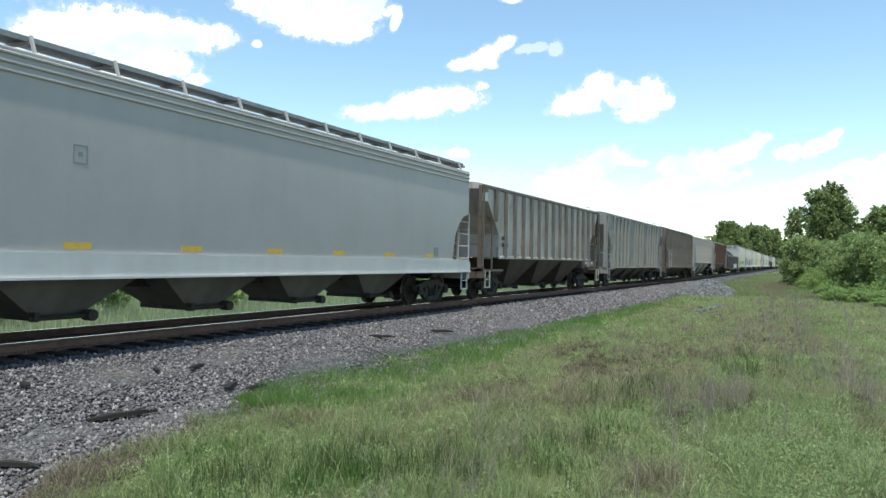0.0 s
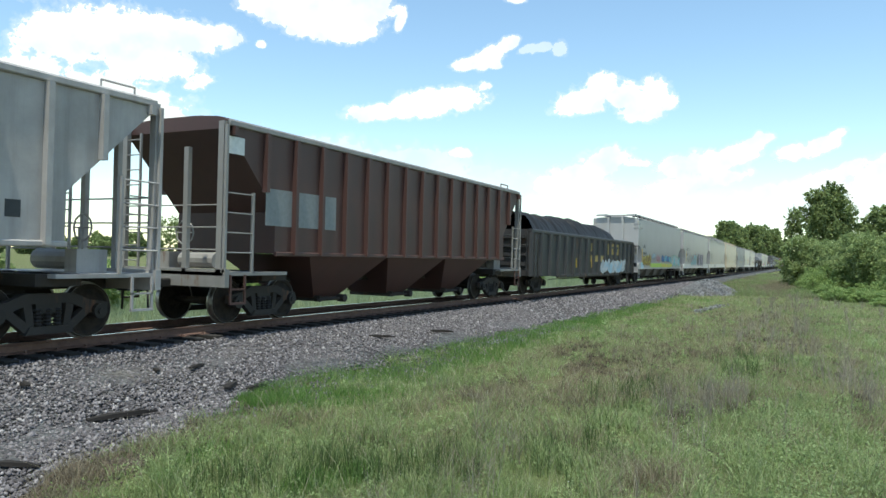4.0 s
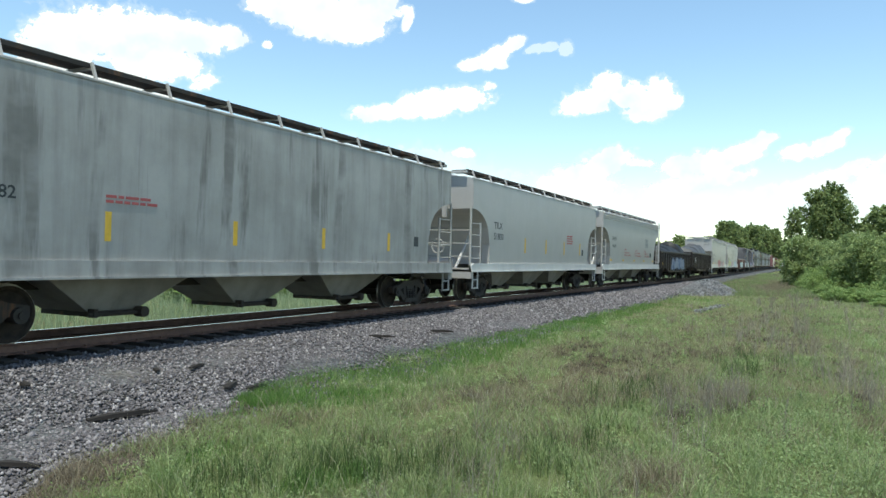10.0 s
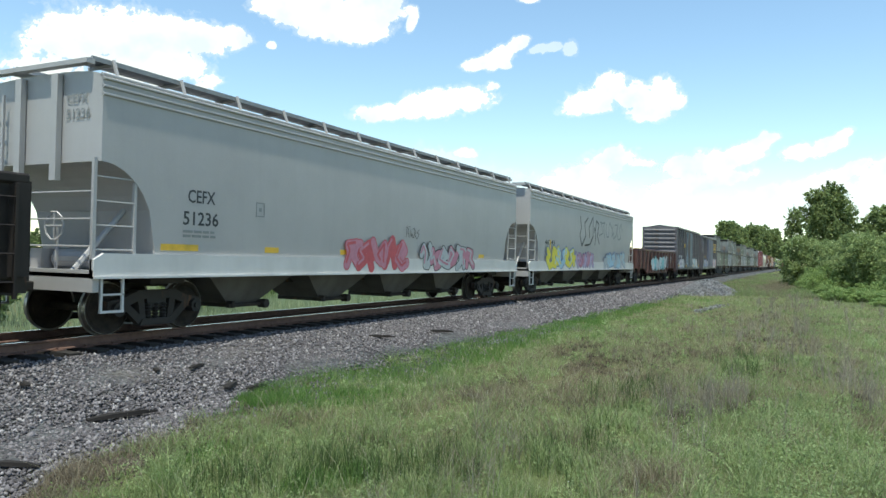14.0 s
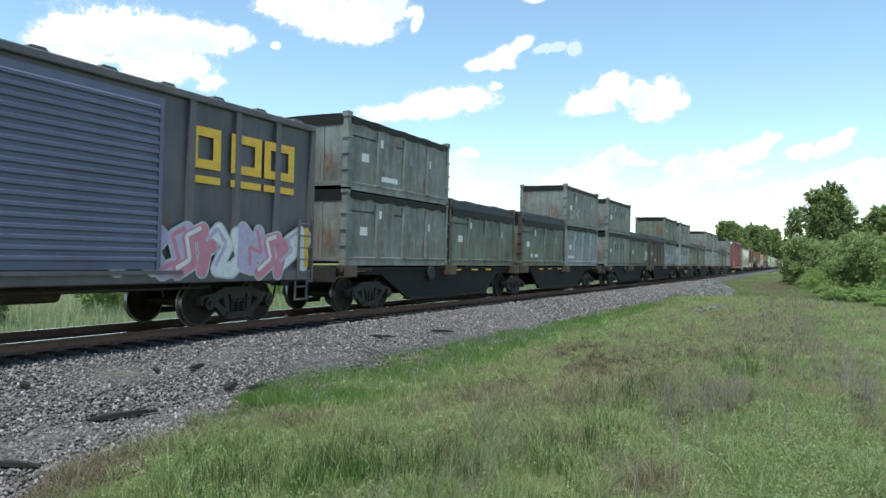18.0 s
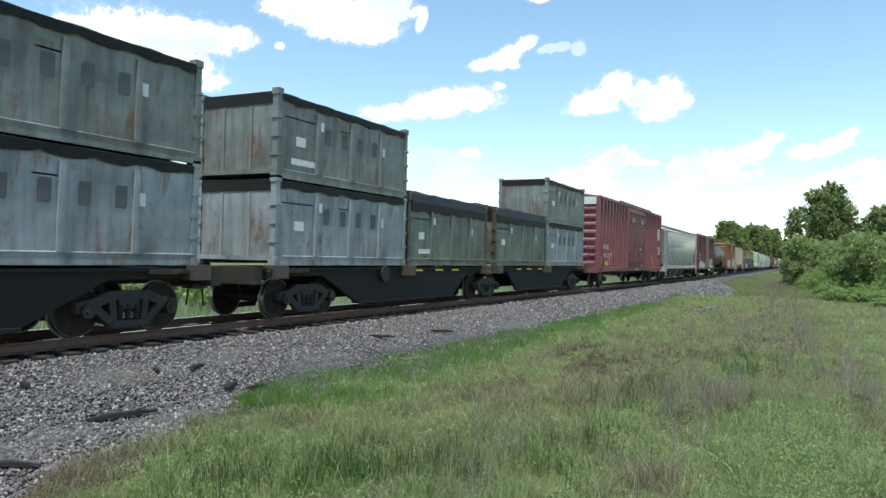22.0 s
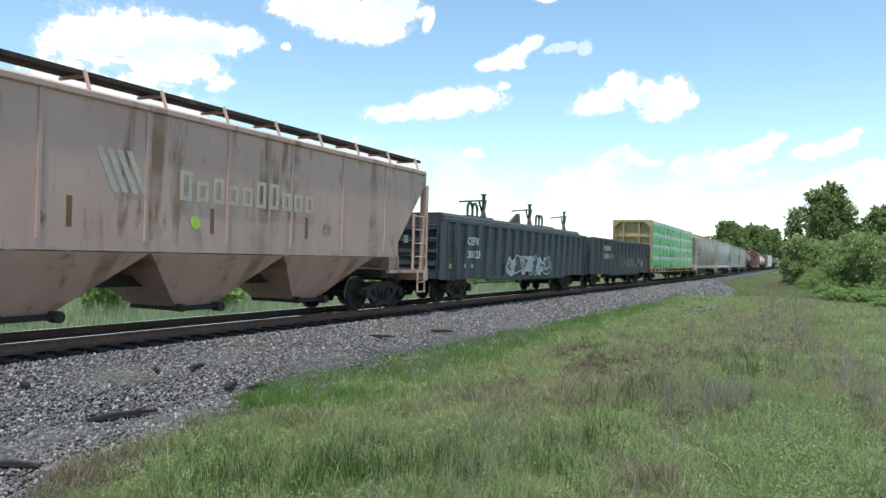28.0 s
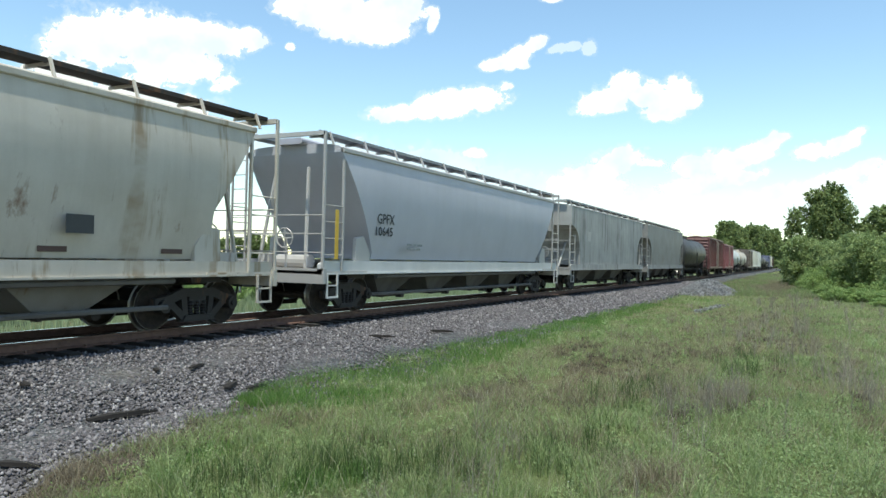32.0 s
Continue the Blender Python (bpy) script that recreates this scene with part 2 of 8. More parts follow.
def fit(text, x0, x1, z0, z1, material, parent, y):
    """Writing that fills the box x0..x1, z0..z1 on a side that faces -y."""
    ob = letters(text, round((z1 - z0) / 0.70, 3), material, parent, (x0, y, z0))
    xs = [v.co.x for v in ob.data.vertices]
    k = (x1 - x0) / (max(xs) - min(xs))
    ob.matrix_basis = pose(x0 - min(xs) * k, y, z0, 90) @ Matrix.Diagonal((k, 1, 1, 1))
    return ob


def bars(name, rows, material, parent, x, y, z, w, h, seed=0, gap=0.4):
    """Plain bars for writing too small to read, on a side that faces -y."""
    def fill(bm):
        rr = random.Random(seed)
        for i in range(rows):
            zz = z - i * h * (1 + gap)
            end, a = x + w * rr.uniform(0.75, 1.0), x
            while a < end - h:
                b = min(end, a + rr.uniform(1.8, 4.5) * h)
                box(bm, a, b, y - 0.0015, y + 0.003, zz, zz + h * 0.8)
                a = b + h * 0.6
    return put(name, ("bars", name, rows, x, y, z, w, h, seed), fill, material, parent)


def panel(name, x0, x1, y, z0, z1, material, parent, label=""):
    return put(name, ("panel", name, x0, x1, y, z0, z1), lambda bm: box(bm, x0, x1, y - 0.0015, y + 0.004, z0, z1), material, parent, label)


def square_sign(parent, x, z, y=-1.546):
    """A small outlined square sign on a car's side."""
    def fill(bm):
        for a, b, c, d in ((0.0, 0.26, 0.0, 0.02), (0.0, 0.26, 0.28, 0.30), (0.0, 0.02, 0.02, 0.28), (0.24, 0.26, 0.02, 0.28), (0.09, 0.17, 0.11, 0.19)):
            box(bm, a, b, -0.002, 0.003, c, d)
    return put("square_sign", ("square_sign",), fill, M_FADE, parent, "small outlined square sign", (x, y, z))


MOVING = []    # (thing, place on the train at 20 s, height)
WHEELS = []
SPEED, SLOW, BEND_AT, BEND, BEND_LONG = 20.970, 0.004512, 39.72, 0.000243, 60.0


def track(s):
    """Place and heading of the track's centre line at s metres."""
    a = min(max(s - BEND_AT, 0.0), BEND_LONG)
    b = max(s - BEND_AT - BEND_LONG, 0.0)
    return s - BEND ** 2 * a ** 3 / 6, BEND * a * a / 2 + BEND * BEND_LONG * b, BEND * a


def thing(name, label, category, s, z=0.0, group="", side=0.0):
    ob = new(name)
    ob.empty_display_size = 0.3
    tagged(ob, label, category, group)
    MOVING.append((ob, s, z, side))
    return ob


# abstract sprayed strokes in a unit square, as bent lines
STROKES = (
    (((0.0, 0.2), (0.2, 0.9), (0.5, 0.5), (0.35, 0.1), (0.8, 0.3), (1.0, 1.0)),),
    (((1.0, 0.1), (0.5, 0.0), (0.1, 0.4), (0.35, 0.95), (0.75, 0.7), (0.5, 0.4)),),
    (((0.0, 1.0), (0.3, 0.7), (0.1, 0.3), (0.5, 0.0), (0.9, 0.35), (0.65, 0.7), (1.0, 1.0)),),
    (((0.05, 0.05), (0.3, 0.6), (0.1, 0.95), (0.6, 0.85), (0.5, 0.35), (0.95, 0.05)), ((0.6, 0.85), (0.98, 0.98))),
    (((0.0, 0.6), (0.35, 1.0), (0.55, 0.55), (0.3, 0.15), (0.7, 0.0), (1.0, 0.4), (0.85, 0.9)),),
    (((0.1, 0.9), (0.15, 0.25), (0.5, 0.5), (0.55, 0.05), (0.9, 0.2), (0.85, 0.95), (0.55, 0.8)),),
    (((0.0, 0.0), (0.35, 0.35), (0.15, 0.75), (0.6, 1.0), (0.7, 0.5), (1.0, 0.65)), ((0.7, 0.5), (0.8, 0.0))))


def graffiti(parent, x0, x1, z0, z1, y, fills, edge, seed, count=6, name="graffiti_shape"):
    """Sprayed graffiti as a row of abstract swollen shapes: an outline, its fill and thin lines across it; or thin tags."""
    rr = random.Random(seed)
    w, h = (x1 - x0) / count, z1 - z0
    bold = len(fills) > 0 and fills[0] is not edge and (fills[0].name.startswith("spray") or len(fills) > 1)

    def ribbon(bm, lines, thick, yy, rounded):
        k = 0
        for pts in lines:
            for p, q in zip(pts, pts[1:]):
                d = (q - p).normalized() if (q - p).length > 0.001 else Vector((1, 0))
                o = Vector((-d.y, d.x)) * thick
                bm.faces.new([bm.verts.new((v.x, yy - 0.00003 * k, v.y)) for v in (p + o, p - o, q - o, q + o)])
                k += 1
            for p in pts if rounded else ():
                bm.faces.new([bm.verts.new((p.x + thick * 1.02 * math.cos(a * 0.628), yy - 0.00003 * k, p.y + thick * 1.02 * math.sin(a * 0.628))) for a in range(10)])
                k += 1

    for i in range(count):
        glyph = STROKES[rr.randrange(len(STROKES))]
        flip, slant = rr.choice((1, 1, -1)), rr.uniform(-0.05, 0.28) * w
        cx, bz, th = x0 + w * (i + 0.5), z0 + h * rr.uniform(0.0, 0.10), h * rr.uniform(0.80, 0.98)
        t = min(w, h) * (0.19 if bold else 0.035)
        grow = rr.uniform(1.15, 1.5) if bold else rr.uniform(0.95, 1.2)

        def place(u, v):
            return Vector((cx + flip * (u - 0.5) * (w * grow - 2 * t * (0.6 if bold else 1)) + slant * (v - 0.5), bz + t + v * (th - 2 * t)))
        lines = [[place(u + rr.uniform(-0.12, 0.12), min(1.0, max(0.0, v + rr.uniform(-0.12, 0.12)))) for u, v in g] for g in glyph]
        lift = 0.0003 * (i % 3)
        if bold:
            o = put(name, ("graffiti_outline", seed, i), lambda bm: ribbon(bm, lines, t * 1.24, y - 0.001 - lift, True), edge, parent, "sprayed graffiti shape" if i == 0 else "")
            put("shape_fill", ("graffiti_fill", seed, i), lambda bm: ribbon(bm, lines, t, y - 0.0024 - lift, True), fills[i % len(fills)], o)
            shine = [[p + Vector((-t * 0.3, t * 0.35)) for p in g[:4]] for g in lines[:1]]
            put("shape_line", ("graffiti_light", seed, i), lambda bm: ribbon(bm, shine, t * 0.30, y - 0.0040 - lift, False), fills[(i + 1) % len(fills)] if len(fills) > 1 else edge, o)
        else:
            put(name, ("graffiti_tag", seed, i), lambda bm: ribbon(bm, lines, t, y - 0.0012 - lift, False), edge, parent, "sprayed graffiti tag" if i == 0 else "")


# ---- running gear shared by all cars ----
def wheelset(bm):
    for sy in (-1, 1):
        prof = [(0.0, 0.09), (0.16, 0.07), (0.20, 0.03), (0.36, 0.025), (0.40, 0.055), (0.485, 0.075), (0.49, 0.05), (0.458, 0.045), (0.455, -0.06), (0.40, -0.06), (0.36, -0.03), (0.20, -0.035), (0.12, -0.09), (0.0, -0.09)]
        k = 24
        rings = []
        for r, o in prof:
            yy = sy * (0.76 - o)
            rings.append([bm.verts.new((r * math.cos(2 * math.pi * i / k), yy, r * math.sin(2 * math.pi * i / k))) for i in range(k)] if r else [bm.verts.new((0, yy, 0))])
        for a, b in zip(rings, rings[1:]):
            for i in range(k):
                j = (i + 1) % k
                bm.faces.new([v for v in dict.fromkeys((a[i % len(a)], a[j % len(a)], b[j % len(b)], b[i % len(b)]))])
    rod(bm, (0, -1.02, 0), (0, 1.02, 0), 0.075, 10)


def side_frame(bm):
    top = [(-1.08, 0.42), (-1.08, 0.60), (-0.72, 0.66), (-0.42, 0.78), (0.42, 0.78), (0.72, 0.66), (1.08, 0.60), (1.08, 0.42), (0.80, 0.42), (0.56, 0.54), (0.34, 0.62), (-0.34, 0.62), (-0.56, 0.54), (-0.80, 0.42)]
    prism(bm, top, -0.07, 0.07)
    for sx in (-1, 1):
        prism(bm, [(sx * 0.30, 0.63), (sx * 0.44, 0.63), (sx * 0.36, 0.20), (sx * 0.24, 0.20)], -0.06, 0.06)
        prism(bm, [(sx * 0.66, 0.56), (sx * 0.80, 0.50), (sx * 0.40, 0.16), (sx * 0.26, 0.16), (sx * 0.30, 0.26)], -0.065, 0.065)
    prism(bm, [(-0.42, 0.14), (0.42, 0.14), (0.34, 0.26), (-0.34, 0.26)], -0.10, 0.10)


def spring(bm):
    k, rings = 8, []
    for i in range(11):
        r = 0.075 if i % 2 else 0.05
        rings.append([bm.verts.new((r * math.cos(2 * math.pi * a / k), r * math.sin(2 * math.pi * a / k), 0.26 + i * 0.028)) for a in range(k)])
    for p, q in zip(rings, rings[1:]):
        for a in range(k):
            b = (a + 1) % k
            bm.faces.new((p[a], p[b], q[b], q[a]))
    bm.faces.new(rings[0][::-1])
    bm.faces.new(rings[-1])


def truck(parent, x, name="truck"):
    """A two-axle truck: bolster, side frames, springs, wheelsets that turn."""
    t = put(name, ("truck",), lambda bm: (chamfered(bm, -0.22, 0.22, -1.05, 1.05, 0.42, 0.74, 0.05), rod(bm, (0, 0, 0.7), (0, 0, 0.9), 0.25, 12), box(bm, -0.62, -0.50, -0.85, 0.85, 0.34, 0.46), box(bm, 0.50, 0.62, -0.85, 0.85, 0.34, 0.46)), M_STEEL, parent, "grimy cast steel two-axle truck", (x, 0, 0))
    for sy in (-1, 1):
        put("side_frame", ("side_frame",), side_frame, M_CAST, t, "", (0, sy * 1.0, 0))
        for sx in (-0.17, 0.0, 0.17) if sy < 0 else ():
            put("spring", ("spring",), spring, M_STEEL, t, "", (sx, sy * 1.02, 0))
        for sx in (-1, 1):
            put("bearing_cap", ("bearing_cap",), lambda bm: (rod(bm, (0, -0.12, 0), (0, 0.12, 0), 0.13, 12), rod(bm, (0, -0.15, 0), (0, 0.15, 0), 0.06, 8)), M_STEEL, t, "", (sx * 0.89, sy * 1.03, 0.458))
    for sx in (-1, 1):
        w = put("wheelset", ("wheelset",), wheelset, M_TYREDISC, t, "rolling steel wheels on an axle", smooth=True)
        w.matrix_parent_inverse = Matrix.Translation((sx * 0.89, 0, 0.458))
        WHEELS.append(w)
    return t


def wheel_material():
    m, n, l, b = mat("wheel_steel")
    tc, sp = n.new("ShaderNodeTexCoord"), n.new("ShaderNodeSeparateXYZ")
    l.new(tc.outputs["Object"], sp.inputs[0])
    ln = n.new("ShaderNodeVectorMath")
    ln.operation = "LENGTH"
    cb = n.new("ShaderNodeCombineXYZ")
    l.new(sp.outputs[0], cb.inputs[0])
    l.new(sp.outputs[2], cb.inputs[2])
    l.new(cb.outputs[0], ln.inputs[0])
    rim = ramp(n, l, ln.outputs["Value"], (0.445, 0.0), (0.452, 1.0))
    spot = ramp(n, l, noise_of(n, l, coords(n, l), 6.0, 5), (0.3, (0.016, 0.014, 0.013)), (0.75, (0.05, 0.038, 0.03)))
    l.new(mix(n, l, rim, spot, (0.30, 0.285, 0.27)), b.inputs["Base Color"])
    l.new(rim, b.inputs["Metallic"])
    l.new(ramp(n, l, rim, (0.0, 0.8), (1.0, 0.35)), b.inputs["Roughness"])
    b.inputs["Specular IOR Level"].default_value = 0.2
    return m


M_TYREDISC = wheel_material()


def couplers(parent, half, reach=0.75):
    for sx in (-1, 1):
        def fill(bm):
            chamfered(bm, -0.5, reach - 0.25, -0.09, 0.09, 0.76, 0.94, 0.02)
            prism(bm, [(reach - 0.3, 0.72), (reach, 0.70), (reach + 0.08, 0.98), (reach - 0.26, 0.98)], -0.18, 0.12)
            rod(bm, (reach - 0.2, 0.05, 0.72), (reach - 0.05, 0.25, 0.35), 0.025)
        put("coupler", ("coupler", reach), fill, M_STEEL, parent, "", (sx * half, 0, 0), 0 if sx > 0 else 180)


def ladder(parent, x, y, z0, z1, width, rungs, material, across="x", name="ladder"):
    def fill(bm):
        for o in (0, width):
            p = (o, 0) if across == "x" else (0, o)
            box(bm, p[0] - 0.022, p[0] + 0.022, p[1] - 0.022, p[1] + 0.022, 0, z1 - z0)
        for i in range(rungs):
            zz = (i + 0.6) * (z1 - z0) / rungs
            q = (width, 0) if across == "x" else (0, width)
            rod(bm, (0, 0, zz), (q[0], q[1], zz), 0.014, 5)
    return put(name, ("ladder", width, rungs, across, round(z1 - z0, 2)), fill, material, parent, "", (x, y, z0))
# ---- covered hoppers ----
def hopper_side(kind, z, z0, ze):
    """Half the width of a covered hopper's body at height z."""
    u = min(1.0, max(0.0, (z - z0) / (ze - z0)))
    if kind == "round":
        return 1.16 + 0.40 * math.sin(math.pi * (0.08 + 0.62 * u)) ** 0.8
    if kind == "ribbed":
        return 1.44
    return 1.525 + 0.018 * math.sin(math.pi * u)


def hopper_shell(kind, e, sl, zs, zm, zk, ze, zr):
    """Body lofted along x; its lower corners are cut from height zm at the end to zk at sl metres."""
    def zb(u):
        if kind == "flat":
            return zm + (zk - zm) * (1 - math.sqrt(max(0.0, 1 - u * u)))
        return zm + (zk - zm) * u

    def fill(bm):
        half = [(e - sl * k / 8, zb(k / 8)) for k in range(9)] + [(e - sl - 0.004, zs)]
        pts = [(-x, b) for x, b in half] + [(x, b) for x, b in reversed(half)]
        st = []
        for x, b in pts:
            side = [(hopper_side(kind, b + (ze - b) * j / 9, zs, ze), b + (ze - b) * j / 9) for j in range(10)]
            wt = side[-1][0]
            roof = [(wt - 0.10, ze + (zr - ze) * 0.45), (wt - 0.32, ze + (zr - ze) * 0.75), (0.55, zr)]
            ring = side + roof
            st.append((x, [(-y, z) for y, z in ring] + [(y, z) for y, z in reversed(ring)]))
        sweep(bm, st)
    return fill


def covered_hopper(s0, s1, label, kind="flat", body=M_GREY, sill=M_SILL, frame=None, ze=4.45, zs=1.42, zm=2.95, zk=1.5, sl=1.15, bays=4, marks=(), ribs=0, chute=M_CHUTE, board=True, plates=(), sill_h=0.42, roof=None, flutes=False, rib_at=None, post=None, group="freight cars of the train"):
    L = s1 - s0
    e = L / 2
    frame = frame or body
    chute = M_GRIME if kind == "ribbed" and chute is M_CHUTE else chute
    zs = min(zs, 0.98 + sill_h) if kind == "flat" else zs
    root = thing("covered_hopper_car", label, "freight car", (s0 + s1) / 2, group=group)
    eb = e - (0.75 if kind == "round" else 0.12)
    zr = ze + 0.15

    def y_at(z, h=0.3):
        return -max(hopper_side(kind, z, zs, ze), hopper_side(kind, z + h, zs, ze)) - 0.0025
    y = y_at(2.2)
    put("body", ("hopper_body", kind, round(eb, 2), sl, zs, zm, zk, ze), hopper_shell(kind, eb, sl, zs, zm, zk, ze, zr), body, root, smooth=(kind == "round"))
    # sills and underframe
    for sy in (-1, 1):
        if kind == "ribbed":
            break

        def sillf(bm):
            h = sill_h
            prism(bm, [(-e, 1.02), (e, 1.02), (e, 1.02 + h * 0.75), (e - 0.2, 1.02 + h), (-e + 0.2, 1.02 + h), (-e, 1.02 + h * 0.75)], -0.05, 0.05)
            box(bm, -e, e, -0.09, 0.03, 1.02, 1.06)
        put("side_sill", ("side_sill", round(e, 2), sill_h), sillf, sill, root, "", (0, sy * (1.42 if kind == "round" else 1.53), 0))
    put("centre_sill", ("centre_sill", round(e, 2)), lambda bm: (box(bm, -e + 0.1, e - 0.1, -0.28, 0.28, 0.80, 1.02), box(bm, -e + 1.4, -e + 2.2, -1.3, 1.3, 0.9, 1.1), box(bm, e - 2.2, e - 1.4, -1.3, 1.3, 0.9, 1.1)), M_UNDER, root)
    # bays
    span = L - 2 * 2.9
    for i in range(bays):
        w = span / bays

        def chutef(bm):
            a, b = w * 0.5 - (0.01 if kind == "ribbed" else 0.16), min(0.5, w * 0.14)
            top, low = max(1.05, zs - 0.02) if kind == "ribbed" else 1.10, 0.40
            yt = 1.42 if kind == "ribbed" else 1.0
            p = [(-a, -yt, top), (a, -yt, top), (a, yt, top), (-a, yt, top)]
            yb = 0.62
            q = [(-b, -yb, low), (b, -yb, low), (b, yb, low), (-b, yb, low)]
            P = [bm.verts.new(v) for v in p]
            Q = [bm.verts.new(v) for v in q]
            for k in range(4):
                j = (k + 1) % 4
                bm.faces.new((P[k], P[j], Q[j], Q[k]))
            bm.faces.new(Q[::-1])
            bm.faces.new(P)
        c = put("hopper_bay", ("hopper_bay", round(w, 2), kind, zs), chutef, chute, root, "", (-span / 2 + w * (i + 0.5), 0, 0))
        put("outlet_gate", ("outlet_gate",), lambda bm: (box(bm, -0.46, 0.46, -0.70, 0.70, 0.31, 0.41), rod(bm, (-0.62, -0.80, 0.36), (0.62, -0.80, 0.36), 0.035), rod(bm, (0.48, -0.92, 0.37), (0.48, -0.70, 0.37), 0.10, 10), box(bm, -0.55, -0.47, -0.85, -0.68, 0.31, 0.46)), M_UNDER, c)
    if kind == "round":
        put("pipe", ("pipe", round(e, 1)), lambda bm: (rod(bm, (-e + 2.7, -1.35, 0.95), (e - 2.7, -1.35, 0.95), 0.06), rod(bm, (-e + 2.7, -1.2, 0.45), (e - 2.7, -1.2, 0.45), 0.05)), M_CHUTE, root)
    # ends
    for sx in (-1, 1):
        end = put("end_platform", ("end_platform",), lambda bm: (box(bm, -2.0, 0.0, -1.5, 1.5, 1.03, 1.10), box(bm, -0.12, 0.0, -1.56, 1.56, 0.80, 1.16)), frame, root, "", (sx * e, 0, 0), 0 if sx > 0 else 180)
        put("brake_gear", ("brake_gear",), lambda bm: (rod(bm, (-0.9, -0.5, 1.32), (-0.9, 0.5, 1.32), 0.18, 12), box(bm, -1.2, -0.6, -0.9, -0.6, 1.1, 1.5), rod(bm, (-0.4, 0.1, 1.1), (-0.4, 0.1, 1.9), 0.03), *[rod(bm, (-0.34, 0.1 + 0.25 * math.cos(a * 0.628), 1.9 + 0.25 * math.sin(a * 0.628)), (-0.34, 0.1 + 0.25 * math.cos(a * 0.628 + 0.628), 1.9 + 0.25 * math.sin(a * 0.628 + 0.628)), 0.018, 5) for a in range(10)], rod(bm, (-0.34, -0.15, 1.9), (-0.34, 0.35, 1.9), 0.015, 5), rod(bm, (-0.34, 0.1, 1.65), (-0.34, 0.1, 2.15), 0.015, 5)), frame, end)
        top = ze + (0.30 if kind == "round" else -0.05)
        for sy in (-1, 1):
            def cage(bm):
                box(bm, -0.06, 0.0, -0.03, 0.03, 1.1, top if kind == "round" else max(zm + 0.05, 3.0))
                box(bm, -0.86, -0.81, -0.03, 0.03, 1.1, 2.75 if kind != "round" else 3.9)
                for zz in (1.5, 1.9, 2.3, 2.7):
                    rod(bm, (-0.84, 0, zz), (-0.03, 0, zz), 0.016, 5)
            put("corner_ladder", ("corner_ladder", kind, zm, ze), cage, frame, end, "", (0, sy * 1.5, 0))
            put("sill_step", ("sill_step",), lambda bm: (box(bm, -0.62, -0.58, -0.02, 0.02, 0.46, 1.05), box(bm, -0.20, -0.16, -0.02, 0.02, 0.46, 1.05), box(bm, -0.62, -0.16, -0.03, 0.03, 0.45, 0.49), box(bm, -0.62, -0.16, -0.02, 0.02, 0.74, 0.77)), sill, end, "", (0, sy * 1.54, 0))
        ladder(end, -0.02, 0.9 if sx > 0 else -1.35, 1.1, top - 0.1, 0.45, 9, frame, "y")
        if kind == "round":
            for yy in (-1.36, 1.36):
                put("end_web", ("end_web",), lambda bm: prism(bm, [(-2.25, 1.1), (-1.55, 1.1), (-1.6, 1.95), (-1.95, 2.0), (-2.25, 1.6)], -0.05, 0.05), frame, end, "", (0, yy, 0))
            put("end_brace", ("end_brace", ze), lambda bm: (rod(bm, (-0.35, -0.75, 1.1), (-0.72, -0.5, 3.7), 0.05), rod(bm, (-0.35, 0.75, 1.1), (-0.72, 0.5, 3.7), 0.05), box(bm, -0.10, 0.0, -1.5, 1.5, ze + 0.22, ze + 0.32)), frame, end)
        elif kind == "flat":
            for yy in (-0.48, 0.48):
                put("end_post", ("end_post", zm, ze), lambda bm: box(bm, -0.10, 0.0, -0.08, 0.08, zm - 0.3, ze + 0.1), frame, end, "", (0, yy, 0))
            put("end_beam", ("end_beam", ze), lambda bm: box(bm, -0.14, 0.02, -1.30, 1.30, ze + 0.22, ze + 0.30), frame, end)
            put("slope_brace", ("slope_brace", zm), lambda bm: rod(bm, (-0.1, 0, 1.1), (-1.3, 0, 2.4), 0.05), frame, end, "", (0, 0.9, 0))
        else:
            for yy, w, top2 in ((-1.37, 0.07, ze - 0.02), (1.37, 0.07, ze - 0.02), (-0.44, 0.06, ze - 0.5), (0.44, 0.06, ze - 0.5)):
                put("end_post", ("end_post_r", w, top2), lambda bm: box(bm, -0.10, 0.0, -w, w, 1.1, top2), frame, end, "", (0, yy, 0))
        for zz in (1.55, 2.0, 2.45):
            put("end_rail", ("end_rail",), lambda bm: rod(bm, (-0.02, -1.5, 0), (-0.02, 1.5, 0), 0.016, 5), frame, end, "", (0, 0, zz))
    # roof walk
    if board:
        for sy in (-1, 1):
            put("running_board", ("running_board", round(e, 2), ze), lambda bm: (box(bm, -e + 0.1, e - 0.1, -0.26, 0.26, zr + 0.16, zr + 0.19), box(bm, -e + 0.1, e - 0.1, -0.30, -0.26, zr + 0.13, zr + 0.21)), roof or M_RWALK, root, "", (0, sy * 0.98, 0))
            k = int(L / 1.55)
            for i in range(k + 1 if sy < 0 else 0):
                put("board_bracket", ("board_bracket", ze), lambda bm: (rod(bm, (0, -0.44, ze + 0.04), (0, -0.31, zr + 0.22), 0.032, 4), box(bm, -0.025, 0.025, -0.30, 0.3, zr + 0.10, zr + 0.155)), frame, root, "", (-e + 0.5 + (L - 1.0) * i / k, sy * 0.98, 0))
        for i in range(5):
            put("roof_hatch", ("roof_hatch", round(L / 6.2, 1), ze), lambda bm: chamfered(bm, -L / 14, L / 14, -0.42, 0.42, zr - 0.02, zr + 0.14, 0.05), body, root, "", (-e + L * (i + 0.5) / 5, 0, 0))
    else:
